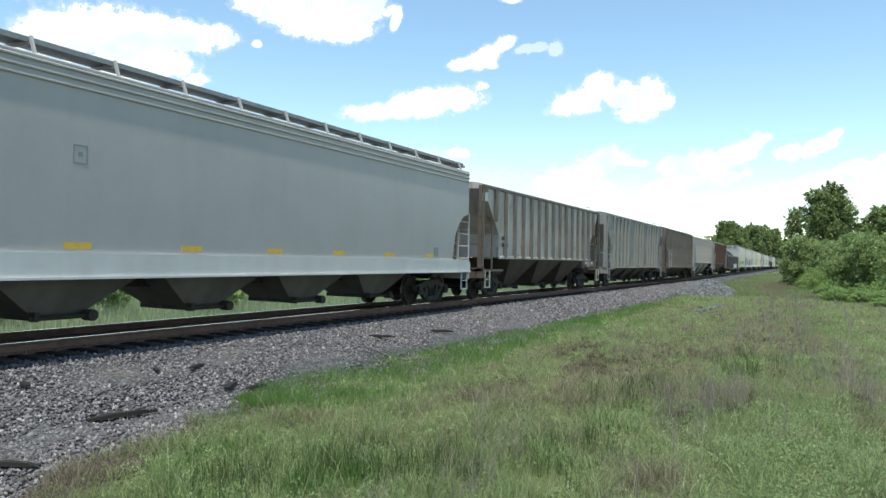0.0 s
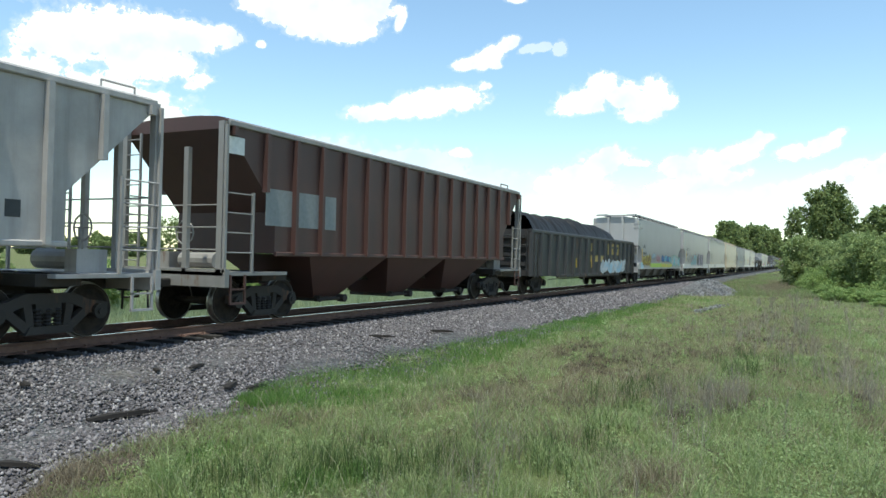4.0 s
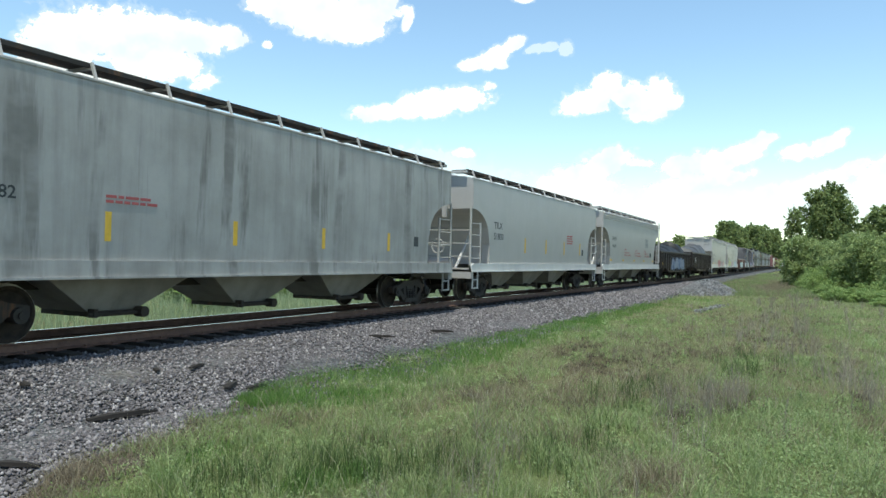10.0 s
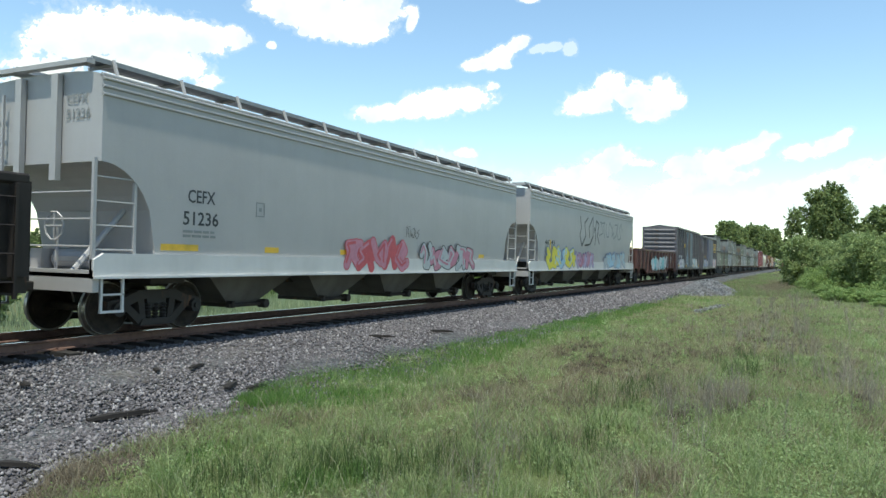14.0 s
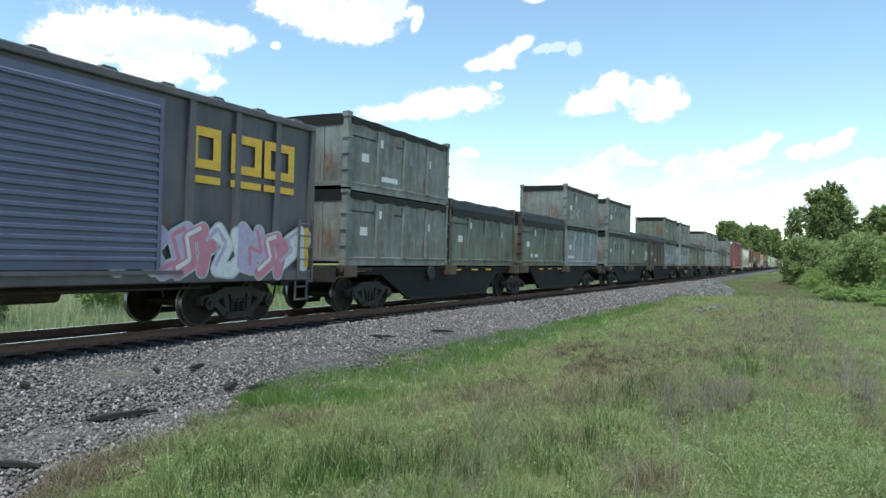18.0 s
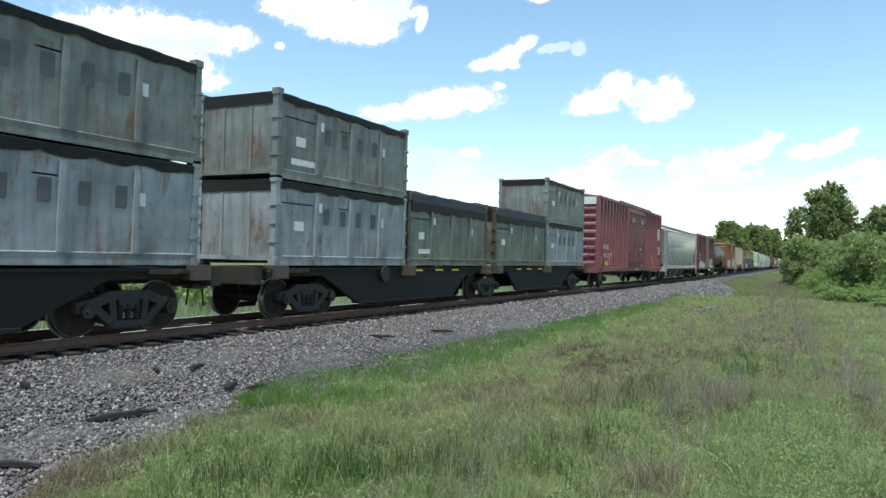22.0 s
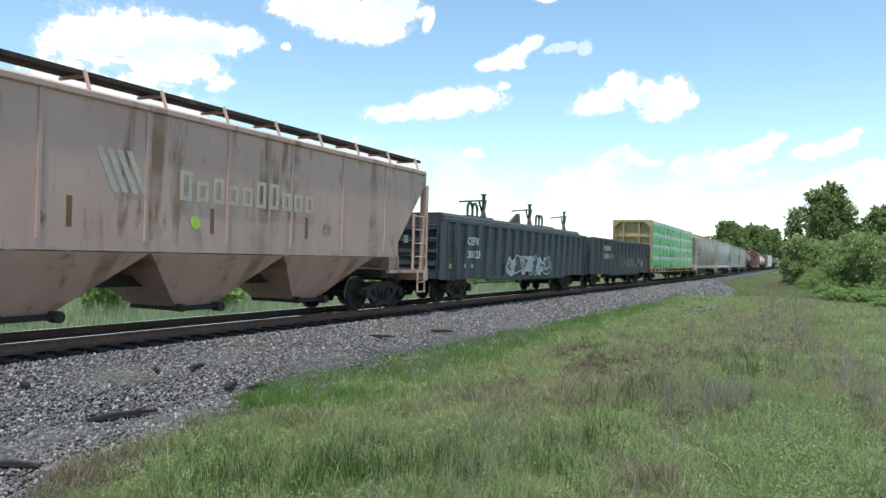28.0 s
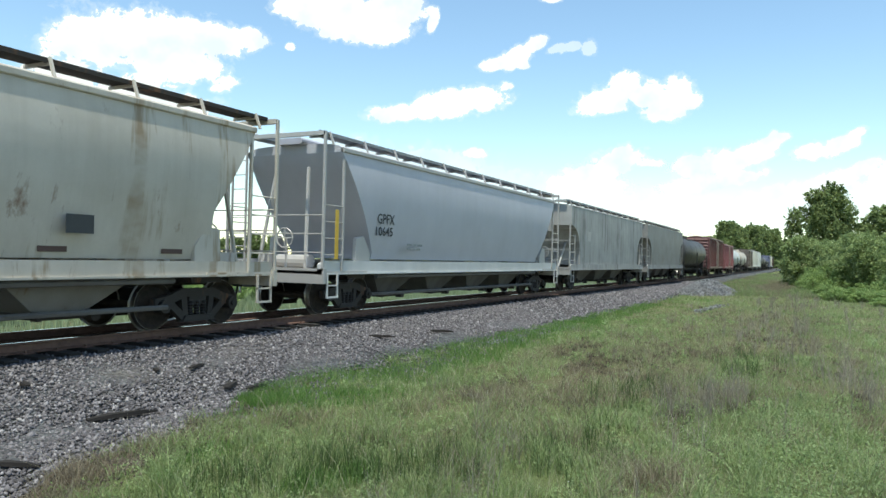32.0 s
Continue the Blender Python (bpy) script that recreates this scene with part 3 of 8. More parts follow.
        put("roof_hatch", ("roof_trough", round(e, 1), ze), lambda bm: (chamfered(bm, -e + 0.5, e - 0.5, -0.38, 0.38, zr - 0.02, zr + 0.09, 0.04), rod(bm, (e - 0.9, -1.0, zr + 0.12), (e - 0.2, -1.0, zr + 0.12), 0.02), rod(bm, (e - 0.9, -1.0, zr - 0.1), (e - 0.9, -1.0, zr + 0.12), 0.02), rod(bm, (e - 0.2, -1.0, zr - 0.2), (e - 0.2, -1.0, zr + 0.12), 0.02)), body, root)
    if kind == "flat":
        for k in range(3 if flutes else 0):
            put("eave_rib", ("eave_rib", round(eb, 2), ze), lambda bm: chamfered(bm, -eb, eb, -0.03, 0.03, ze - 0.05, ze, 0.015), body, root, "", (0, -1.535, -0.13 * k))
        for sy in (-1, 1):
            put("roof_edge", ("roof_edge", round(eb, 2), ze), lambda bm: chamfered(bm, -eb, eb, -0.045, 0.03, ze, ze + 0.07, 0.02), body, root, "", (0, sy * 1.49, 0))
    else:
        for sy in (-1, 1):
            yy = hopper_side(kind, ze, zs, ze) + 0.01
            put("roof_edge", ("roof_edge_r", round(eb, 2), ze, kind), lambda bm: chamfered(bm, -eb, eb, -0.05, 0.05, ze - 0.10, ze + 0.02, 0.02), frame, root, "", (0, sy * yy, 0))
    ribs = len(rib_at) if rib_at else ribs
    if ribs:
        for sy in (-1, 1):
            for i in range(ribs):
                x = -eb + 0.12 + (2 * eb - 0.24) * i / (ribs - 1) if not rib_at else -e + rib_at[i]
                d = eb - abs(x)
                zlow = zs - 0.02 if d >= sl else zm + (zk - zm) * d / sl
                zlow = round(zlow, 2)
                put("side_post", ("side_post", zlow, ze), lambda bm: prism(bm, [(-0.05, zlow), (0.05, zlow), (0.05, ze - 0.10), (-0.05, ze - 0.10)], -0.07, 0.07), post or body, root, "", (x, sy * 1.49, 0))
        put("side_rail", ("side_rail", round(eb, 2), zs, sl), lambda bm: chamfered(bm, -eb + sl, eb - sl, -0.04, 0.04, zs - 0.06, zs + 0.04, 0.02), body, root, "", (0, -1.46, 0))
    couplers(root, e)
    for sx in (-1, 1):
        truck(root, sx * (e - 1.78))
    for text, x0, x1, z0, z1, m in marks:
        fit(text, -e + x0, -e + x1, z0, z1, m, root, y_at(z0, z1 - z0))
    for x, z, w, h, m in plates:
        panel("reflector" if m is M_YELLOW else "data_plate", -e + x, -e + x + w, y_at(z, h), z, z + h, m, root)
    return root, e, y


M_RWALK = plain("grating_grey", (0.27, 0.275, 0.28), 0.6, 0.1)


# ---- boxcars ----
def boxcar(s0, s1, label, body, ze, posts, door, door_at=0.0, door_w=3.0, door_style="plain", zs=1.05, ridge=True, lines=0, frame=None, double=False, end_white=False):
    L = s1 - s0
    e = L / 2
    root = thing("boxcar", label, "freight car", (s0 + s1) / 2, group="freight cars of the train")
    W = 1.40
    zr = ze + 0.24

    def shell(bm):
        prof = [(-W, zs), (-W, ze), (-W + 0.05, ze + 0.03), (0, zr), (W - 0.05, ze + 0.03), (W, ze), (W, zs)]
        sweep(bm, [(-e, prof), (e, prof)])
    put("body", ("box_body", round(e, 2), ze, zs), shell, body, root)
    for sy in (-1, 1):
        put("side_sill", ("box_sill", round(e, 2), zs), lambda bm: chamfered(bm, -e + 0.02, e - 0.02, -0.05, 0.05, zs - 0.14, zs + 0.10, 0.02), body, root, "", (0, sy * (W + 0.03), 0))
        put("roof_edge", ("box_eave", round(e, 2), ze), lambda bm: chamfered(bm, -e, e, -0.05, 0.05, ze - 0.10, ze + 0.05, 0.02), body, root, "", (0, sy * (W + 0.04), 0))
        for i in range(posts):
            x = -e + 0.07 + (L - 0.14) * i / (posts - 1)
            if abs(x - door_at) < door_w / 2 + 0.1:
                continue
            put("side_post", ("box_post", ze, zs), lambda bm: prism(bm, [(-0.075, zs + 0.1), (0.075, zs + 0.1), (0.075, ze - 0.1), (-0.075, ze - 0.1)], -0.055, 0.055), body, root, "", (x, sy * (W + 0.03), 0))
        if lines:
            for i in range(lines):
                z = zs + 0.35 + (ze - zs - 0.6) * i / (lines - 1)
                for a, b in ((-e + 0.1, door_at - door_w / 2 - 0.1), (door_at + door_w / 2 + 0.1, e - 0.1)):
                    put("side_bead", ("side_bead", round(b - a, 2)), lambda bm: chamfered(bm, a - (a + b) / 2, b - (a + b) / 2, -0.03, 0.018, -0.035, 0.035, 0.016), body, root, "", ((a + b) / 2, sy * (W + 0.012), z))
        n = 2 if double else 1
        for k in range(n):
            w = door_w / n
            xc = door_at - door_w / 2 + w * (k + 0.5)
            d = put("door", ("box_door", round(w, 2), ze, zs), lambda bm: box(bm, -w / 2 + 0.09, w / 2 - 0.09, -0.05, 0.05, zs + 0.12, ze - 0.22), door, root, "", (xc, sy * (W + 0.06), 0))
            for sx in (-1, 1):
                put("door_stile", ("door_stile", ze, zs), lambda bm: box(bm, -0.045, 0.045, -0.08, 0.08, zs + 0.12, ze - 0.22), door, d, "", (sx * (w / 2 - 0.045), 0, 0))
            m = 18 if door_style == "corrugated" else 5
            for i in range(m):
                z = zs + 0.3 + (ze - zs - 0.7) * i / (m - 1)
                put("door_rib", ("door_rib", round(w, 2), door_style, round(z, 2)), lambda bm: chamfered(bm, -w / 2 + 0.1, w / 2 - 0.1, -0.035 if door_style == "corrugated" else -0.06, 0.03, z - 0.045, z + 0.045, 0.02), door, d, "", (0, sy * 0.05, 0))
            for q in ((-0.25,) if not double else (-0.36, -0.12, 0.14, 0.36)):
                bar = put("lock_bar", ("lock_bar", ze, zs), lambda bm: rod(bm, (0, 0, zs + 0.2), (0, 0, ze - 0.3), 0.022, 6), frame or door, d, "", (w * q, sy * 0.12, 0))
                put("bar_keeper", ("bar_keeper", ze, zs, round(q, 2)), lambda bm: [box(bm, -0.06, 0.06, -0.03, 0.03, z0, z0 + 0.09) for z0 in (zs + 0.35, zs + 1.2 + q, ze - 1.1, ze - 0.5)], frame or M_MAROON, d, "", (w * q, sy * 0.12, 0))
            put("door_handle", ("door_handle", zs), lambda bm: box(bm, -0.1, 0.3, -0.03, 0.03, zs + 0.9, zs + 0.98), frame or door, d, "", (-w / 4, sy * 0.13, 0))
        put("door_track", ("door_track", round(door_w, 2)), lambda bm: box(bm, -door_w * 0.95, door_w * 0.55, -0.05, 0.05, 0, 0.07), body, root, "", (door_at + 0.3, sy * (W + 0.09), zs + 0.03))
    if ridge:
        k = int(L / 1.25)
        for i in range(k):
            put("roof_ridge", ("roof_ridge", ze), lambda bm: (prism(bm, [(-0.22, ze), (0.22, ze), (0.12, ze + 0.1), (-0.12, ze + 0.1)], -W - 0.07, W + 0.07),), body, root, "", (-e + L * (i + 0.5) / k, 0, 0))
    for sx in (-1, 1):
        for i in range(9):
            z = zs + 0.3 + (ze - zs - 0.55) * i / 8
            put("end_rib", ("end_rib",), lambda bm: sweep(bm, [(-0.0, [(-1.3, -0.12), (1.3, -0.12), (1.3, 0.12), (-1.3, 0.12)]), (0.07, [(-1.25, -0.07), (1.25, -0.07), (1.25, 0.04), (-1.25, 0.04)])]), body, root, "", (sx * e, 0, z), 0 if sx > 0 else 180)
        put("end_sill", ("end_sill",), lambda bm: box(bm, -0.1, 0.1, -1.42, 1.42, 0.85, 1.15), body, root, "", (sx * e, 0, 0))
        ladder(root, sx * (e + 0.10), -1.38, 1.0, 2.6, 0.5, 5, body, "y")
        ladder(root, -sx * (e - 0.08) if sx > 0 else e - 0.58, -W - 0.12, 0.95, 2.7 if sx > 0 else 2.3, 0.5, 5, body)
        put("sill_step", ("sill_step",), None, body, root, "", (sx * e if sx > 0 else -e + 0.78, -W - 0.05, 0))
    put("centre_sill", ("box_sillc", round(e, 2)), lambda bm: (box(bm, -e + 0.1, e - 0.1, -0.25, 0.25, 0.70, 0.98), box(bm, -1.8, -0.8, -0.9, 0.5, 0.62, 0.95), rod(bm, (0.5, -0.5, 0.75), (1.7, -0.5, 0.75), 0.17, 10), rod(bm, (-e + 3, -1.2, 0.8), (e - 3, -1.2, 0.8), 0.025)), M_UNDER, root)
    couplers(root, e)
    for sx in (-1, 1):
        truck(root, sx * (e - 2.0))
    return root, e, -W


# ---- gondolas ----
def gondola(s0, s1, label, body, zt, posts, drop=True, load=None, frame=None):
    L = s1 - s0
    e = L / 2
    root = thing("gondola_car", label, "freight car", (s0 + s1) / 2, group="freight cars of the train")
    zlow = 0.77 if drop else 0.74
    ends = 1.05 if drop else 0.78
    for sy in (-1, 1):
        put("side_wall", ("gon_side", round(e, 2), zt, drop), lambda bm: prism(bm, [(-e, ends), (-e + 2.9, ends), (-e + 3.7, zlow), (e - 3.7, zlow), (e - 2.9, ends), (e, ends), (e, zt - 0.1), (-e, zt - 0.1)], -0.04, 0.04), body, root, "", (0, sy * 1.42, 0))
        put("top_rail", ("gon_rail", round(e, 2), zt), lambda bm: chamfered(bm, -e, e, -0.10, 0.06, zt - 0.16, zt, 0.03), body, root, "", (0, sy * 1.44, 0))
        put("bottom_rail", ("gon_bot", round(e, 2), zlow), lambda bm: chamfered(bm, -e + 3.7, e - 3.7, -0.06, 0.06, zlow - 0.06, zlow + 0.10, 0.02), body, root, "", (0, sy * 1.46, 0))
        for i in range(posts):
            x = -e + 0.1 + (L - 0.2) * i / (posts - 1)
            zz = ends + 0.02 if abs(x) > e - 3.2 else zlow + 0.02
            put("side_post", ("gon_post", zt, zz), lambda bm: sweep(bm, [(-0.16, [(0.0, zz), (0.03, zz), (0.03, zt - 0.14), (0.0, zt - 0.14)]), (-0.09, [(-0.13, zz), (0.03, zz), (0.03, zt - 0.14), (-0.13, zt - 0.14)]), (0.09, [(-0.13, zz), (0.03, zz), (0.03, zt - 0.14), (-0.13, zt - 0.14)]), (0.16, [(0.0, zz), (0.03, zz), (0.03, zt - 0.14), (0.0, zt - 0.14)])]), body, root, "", (x, sy * 1.45, 0), 0 if sy < 0 else 180)
    put("floor", ("gon_floor", round(e, 2)), lambda bm: (box(bm, -e + 0.05, e - 0.05, -1.38, 1.38, 1.0, 1.1), box(bm, -e + 0.1, e - 0.1, -0.25, 0.25, 0.7, 1.0), rod(bm, (-e + 3, -1.25, 0.62), (e - 3, -1.25, 0.62), 0.02)), M_UNDER, root)
    for sx in (-1, 1):
        put("end_wall", ("gon_end", zt), lambda bm: (box(bm, -0.06, 0.0, -1.40, 1.40, 1.05, zt - 0.02), box(bm, -0.08, 0.10, -1.42, 1.42, 0.82, 1.12)), body, root, "", (sx * (e - 0.02), 0, 0), 0 if sx > 0 else 180)
        for i in range(4):
            put("end_rib", ("gon_end_rib",), lambda bm: chamfered(bm, -0.02, 0.12, -1.3, 1.3, -0.07, 0.07, 0.02), body, root, "", (sx * e, 0, 1.32 + (zt - 1.5) * i / 3.4), 0 if sx > 0 else 180)
        ladder(root, -e + 0.2 if sx < 0 else e - 0.65, -1.60, 0.75, zt - 0.2, 0.42, 4, body)
        ladder(root, sx * (e + 0.12), -1.36, 1.0, zt - 0.1, 0.42, 4, body, "y")
    couplers(root, e)
    for sx in (-1, 1):
        truck(root, sx * (e - 2.0))
    return root, e, -1.46


M_STRAPGREY = plain("grey_rope", (0.10, 0.10, 0.095), 0.8)


def tarp(s0, s1, zt, humps, seed, material, label, half=1.32, flaps=(), coils=0.0):
    """A tarpaulin drawn over a load, with peaks and folds; it lies in its gondola."""
    L = s1 - s0
    root = thing("tarpaulin_covered_load", label, "tarpaulin", (s0 + s1) / 2, zt)

    def fill(bm):
        nx, ny = int(L / (0.09 if coils else 0.22)), 14
        rows = []
        for i in range(nx + 1):
            x = -L / 2 + L * i / nx
            h = 0.0
            for c, w, top in humps:
                d = abs(x - c) / w
                if d < 1:
                    h = max(h, top * min(1.0, (1 - d) * 3.4) ** 0.8)
            row = []
            for j in range(ny + 1):
                v = -1 + 2 * j / ny
                prof = max(0.0, 1 - abs(v) ** 3.0)
                nz = noise.noise(Vector((x * 0.55, v * 1.0, seed))) * 0.20 + (0.4 - abs(noise.noise(Vector((x * 0.8, v * 1.5, seed + 5))))) * 0.42 - 0.12
                fold = coils * abs(math.sin(x * 7.0)) + 0.014 * abs(math.sin(x * 3.1 + 2 * noise.noise(Vector((x, v, seed)))))
                row.append(bm.verts.new((x, v * half, -0.28 + prof * (0.30 + h) + (nz + fold) * min(1, h + 0.25) * (0.4 + 0.6 * prof))))
            rows.append(row)
        for a, b in zip(rows, rows[1:]):
            for j in range(ny):
                bm.faces.new((a[j], a[j + 1], b[j + 1], b[j]))
    put("tarpaulin_sheet", ("tarp", s0), fill, material, root, smooth=True)
    for k, (fx, fz) in enumerate(flaps):
        put("loose_flap", ("loose_flap_peak", s0, k), lambda bm: sweep(bm, [(fx - 0.35, [(-0.5, fz - 0.35), (0.3, fz - 0.35), (0.0, fz - 0.1)]), (fx - 0.05, [(-0.3, fz - 0.2), (0.2, fz - 0.2), (0.0, fz + 0.14)]), (fx + 0.55, [(-0.5, fz - 0.4), (0.3, fz - 0.4), (0.0, fz - 0.22)])]), material, root)
    for k in range(int(L / 2.4)):
        xx = -L / 2 + 1.2 + 2.4 * k
        put("tie_rope", ("tarp_rope", s0, k), lambda bm: (rod(bm, (xx, -half + 0.02, -0.16), (xx + 0.10, -1.50, -0.30), 0.012, 5)), M_STRAPGREY, root)
    return root


# ---- container flats ----
def brand_slab(bm):
    """A plain slab that stands for a worn brand sign."""
    prism(bm, [(0.0, 0.0), (0.20, 0.0), (0.24, 0.05), (0.24, 0.40), (0.04, 0.40), (0.0, 0.35)], -0.003, 0.0)


def container(s, z, side_paint, label, seed, tall_posts=False, brand=M_FADE, tarp_top=True):
    h, a, w = 1.95, 2.95, 1.2
    heap = 0.34 if tall_posts else 0.02
    root = thing("open_top_container", label, "container", s, z, group="bulk containers on the flatcars")
    put("floor", ("cont_floor",), lambda bm: sweep(bm, [(-a, [(-w, 0.0), (-w + 0.08, 0.0), (-w + 0.08, 0.10), (w - 0.08, 0.10), (w - 0.08, 0.0), (w, 0.0), (w, 0.2), (-w, 0.2)]), (a, [(-w, 0.0), (-w + 0.08, 0.0), (-w + 0.08, 0.10), (w - 0.08, 0.10), (w - 0.08, 0.0), (w, 0.0), (w, 0.2), (-w, 0.2)])]), side_paint, root)
    for sy in (-1, 1):
        put("side_wall", ("cont_side",), lambda bm: (box(bm, -a + 0.05, a - 0.05, -0.025, 0.025, 0.12, h - 0.06), chamfered(bm, -a + 0.06, a - 0.06, -0.05, 0.04, 0.08, 0.22, 0.015)), side_paint, root, "", (0, sy * (w - 0.05), 0), 0 if sy < 0 else 180)
        for i, (a0, a1) in enumerate(((-2.7, -1.55), (-0.5, 0.0))):
            put("side_rib", ("cont_rib", i), lambda bm: chamfered(bm, a0, a1, -0.035, 0.02, 1.40, 1.45, 0.01), side_paint, root, "", (0, sy * (w - 0.06), 0), 0 if sy < 0 else 180)
        for i in range(3):
            put("side_post", ("cont_post",), lambda bm: prism(bm, [(-0.06, 0.2), (0.06, 0.2), (0.05, h - 0.28), (-0.05, h - 0.28)], -0.085, 0.03), side_paint, root, "", (-1.45 + 1.45 * i, sy * (w - 0.05), 0), 0 if sy < 0 else 180)
    for sx in (-1, 1):
        put("end_wall", ("cont_end",), lambda bm: box(bm, -0.025, 0.025, -w + 0.06, w - 0.06, 0.12, h - 0.06), side_paint, root, "", (sx * (a - 0.06), 0, 0), 0 if sx > 0 else 180)
        for yy in (-0.41, 0.41) if sx < 0 else ():
            put("end_rib", ("cont_end_rib",), lambda bm: box(bm, 0.0, 0.06, -0.04, 0.04, 0.2, h - 0.3), side_paint, root, "", (sx * (a - 0.06), yy, 0), 180)
        for sy in (-1, 1):
            top = h + (0.28 if tall_posts else 0.07)
            put("corner_post", ("corner_post", top), lambda bm: column(bm, [(0.0, 0.095), (0.13, 0.095), (0.131, 0.075), (0.50, 0.075), (0.501, 0.10), (0.56, 0.10), (0.561, 0.075), (0.92, 0.075), (0.921, 0.10), (0.98, 0.10), (0.981, 0.075), (1.34, 0.075), (1.341, 0.10), (1.40, 0.10), (1.401, 0.075), (top - 0.14, 0.075), (top - 0.139, 0.095), (top, 0.095)]), M_CONT3 if tall_posts else side_paint, root, "", (sx * (a - 0.08), sy * (w - 0.08), 0))

    def cover(bm):
        rr = random.Random(seed)
        nx = 28
        st = []
        for i in range(nx + 1):
            x = -a + 0.17 + (2 * a - 0.34) * i / nx
            sag = 0.05 * math.sin(i * 0.9 + seed) + rr.uniform(-0.012, 0.012)
            lo = h - (0.24 if tall_posts else 0.14) - 0.07 * abs(math.sin(i * 0.62 + seed)) - 0.03 * abs(math.sin(i * 1.7 + seed))
            st.append((x, [(-w - 0.02, lo), (-w - 0.03, h - 0.04), (-w + 0.12, h + heap * 0.7 + sag * 0.3), (-0.4, h + heap + sag * (heap + 0.1) * 4), (0.4, h + heap + sag * (heap + 0.1) * 4), (w - 0.12, h + heap * 0.7), (w + 0.03, h - 0.04), (w + 0.02, lo)]))
        sweep(bm, st, closed=False, caps=False)
        st0, st1 = st[0], st[-1]
        for x, p in (st0, st1):
            xx = x - 0.15 if x < 0 else x + 0.15
            q = [bm.verts.new((xx, yv, zv)) for yv, zv in p[1:-1]]
            q += [bm.verts.new((xx, w - 0.1, h - 0.27)), bm.verts.new((xx, -w + 0.1, h - 0.27))]
            bm.faces.new(q)
    put("cover_sheet", ("cont_cover", seed), cover, M_TARP, root, "black rubber cover sheet")
    for i in range(4):
        put("brand_block", ("brand_block",), brand_slab, brand, root, "", (-1.12 + 0.72 * i, -w + 0.02, 0.98))
    panel("data_plate", -2.25, -1.9, -w + 0.02, 0.80, 1.02, M_WHITE, root)
    panel("data_plate", -1.35, -1.22, -w - 0.01, 1.28, 1.50, M_WHITE, root)
    panel("data_plate", 1.52, 1.65, -w - 0.01, 1.05, 1.28, M_WHITE, root)
    rr = random.Random(seed)
    if rr.random() < 0.3:
        x = rr.uniform(-2.6, -1.0)
        panel("sticker", x, x + 0.9, -w + 0.018, 0.36, 0.50, M_WHITE, root)
    return root


def container_flat(sc, label, seed, mark=""):
    root = thing("articulated_container_flatcar", label, "freight car", sc, group="articulated container flatcars")
    for sx in (-1, 1):
        for sy in (-1, 1):
            put("side_beam", ("flat_beam",), lambda bm: (prism(bm, [(1.9, 0.98), (3.0, 0.24), (8.8, 0.24), (10.4, 0.98), (12.9, 0.98), (12.9, 1.18), (0.25, 1.18), (0.25, 0.98)], -0.05, 0.05), box(bm, 0.3, 12.9, -0.12, 0.12, 1.12, 1.18), box(bm, 3.0, 8.8, -0.14, 0.1, 0.22, 0.28)), M_BEAM, root, "", (0, sy * 1.06, 0), 0 if sx > 0 else 180)
            for x in (0.55, 6.35, 12.3):
                put("container_pedestal", ("pedestal",), lambda bm: box(bm, -0.22, 0.22, -0.22, 0.14, 0.95, 1.24), M_CONT3, root, "", (sx * x, sy * 1.18, 0))
        put("deck", ("flat_deck",), lambda bm: (box(bm, 0.3, 12.9, -0.3, 0.3, 0.86, 1.10), box(bm, 12.75, 13.0, -1.2, 1.2, 0.82, 1.2), box(bm, 11.2, 12.6, -1.3, 1.3, 1.08, 1.16)), M_UNDER, root, "", (0, 0, 0), 0 if sx > 0 else 180)
        for x in (3.0, 4.2, 5.6, 11.6) if seed in (0, 3) else (11.6,):
            put("reflector", ("flat_refl",), lambda bm: box(bm, -0.26, 0.26, -0.01, 0, 1.07, 1.12), M_YELLOW, root, "", (sx * x, -1.19, 0))
        truck(root, sx * 10.9)
    truck(root, 0.0)
    put("hand_brake", ("hand_brake",), lambda bm: (rod(bm, (0, -1.25, 1.0), (0, -1.1, 1.0), 0.22, 12), rod(bm, (0, -0.4, 0.6), (1.1, -0.4, 0.6), 0.2, 10)), M_STEEL, root, "", (-7.6, 0, 0))
    couplers(root, 12.95, 0.6)
    if mark:
        letters(mark, 0.36, M_WHITE, root, (-9.0, -1.125, 0.55))
    return root


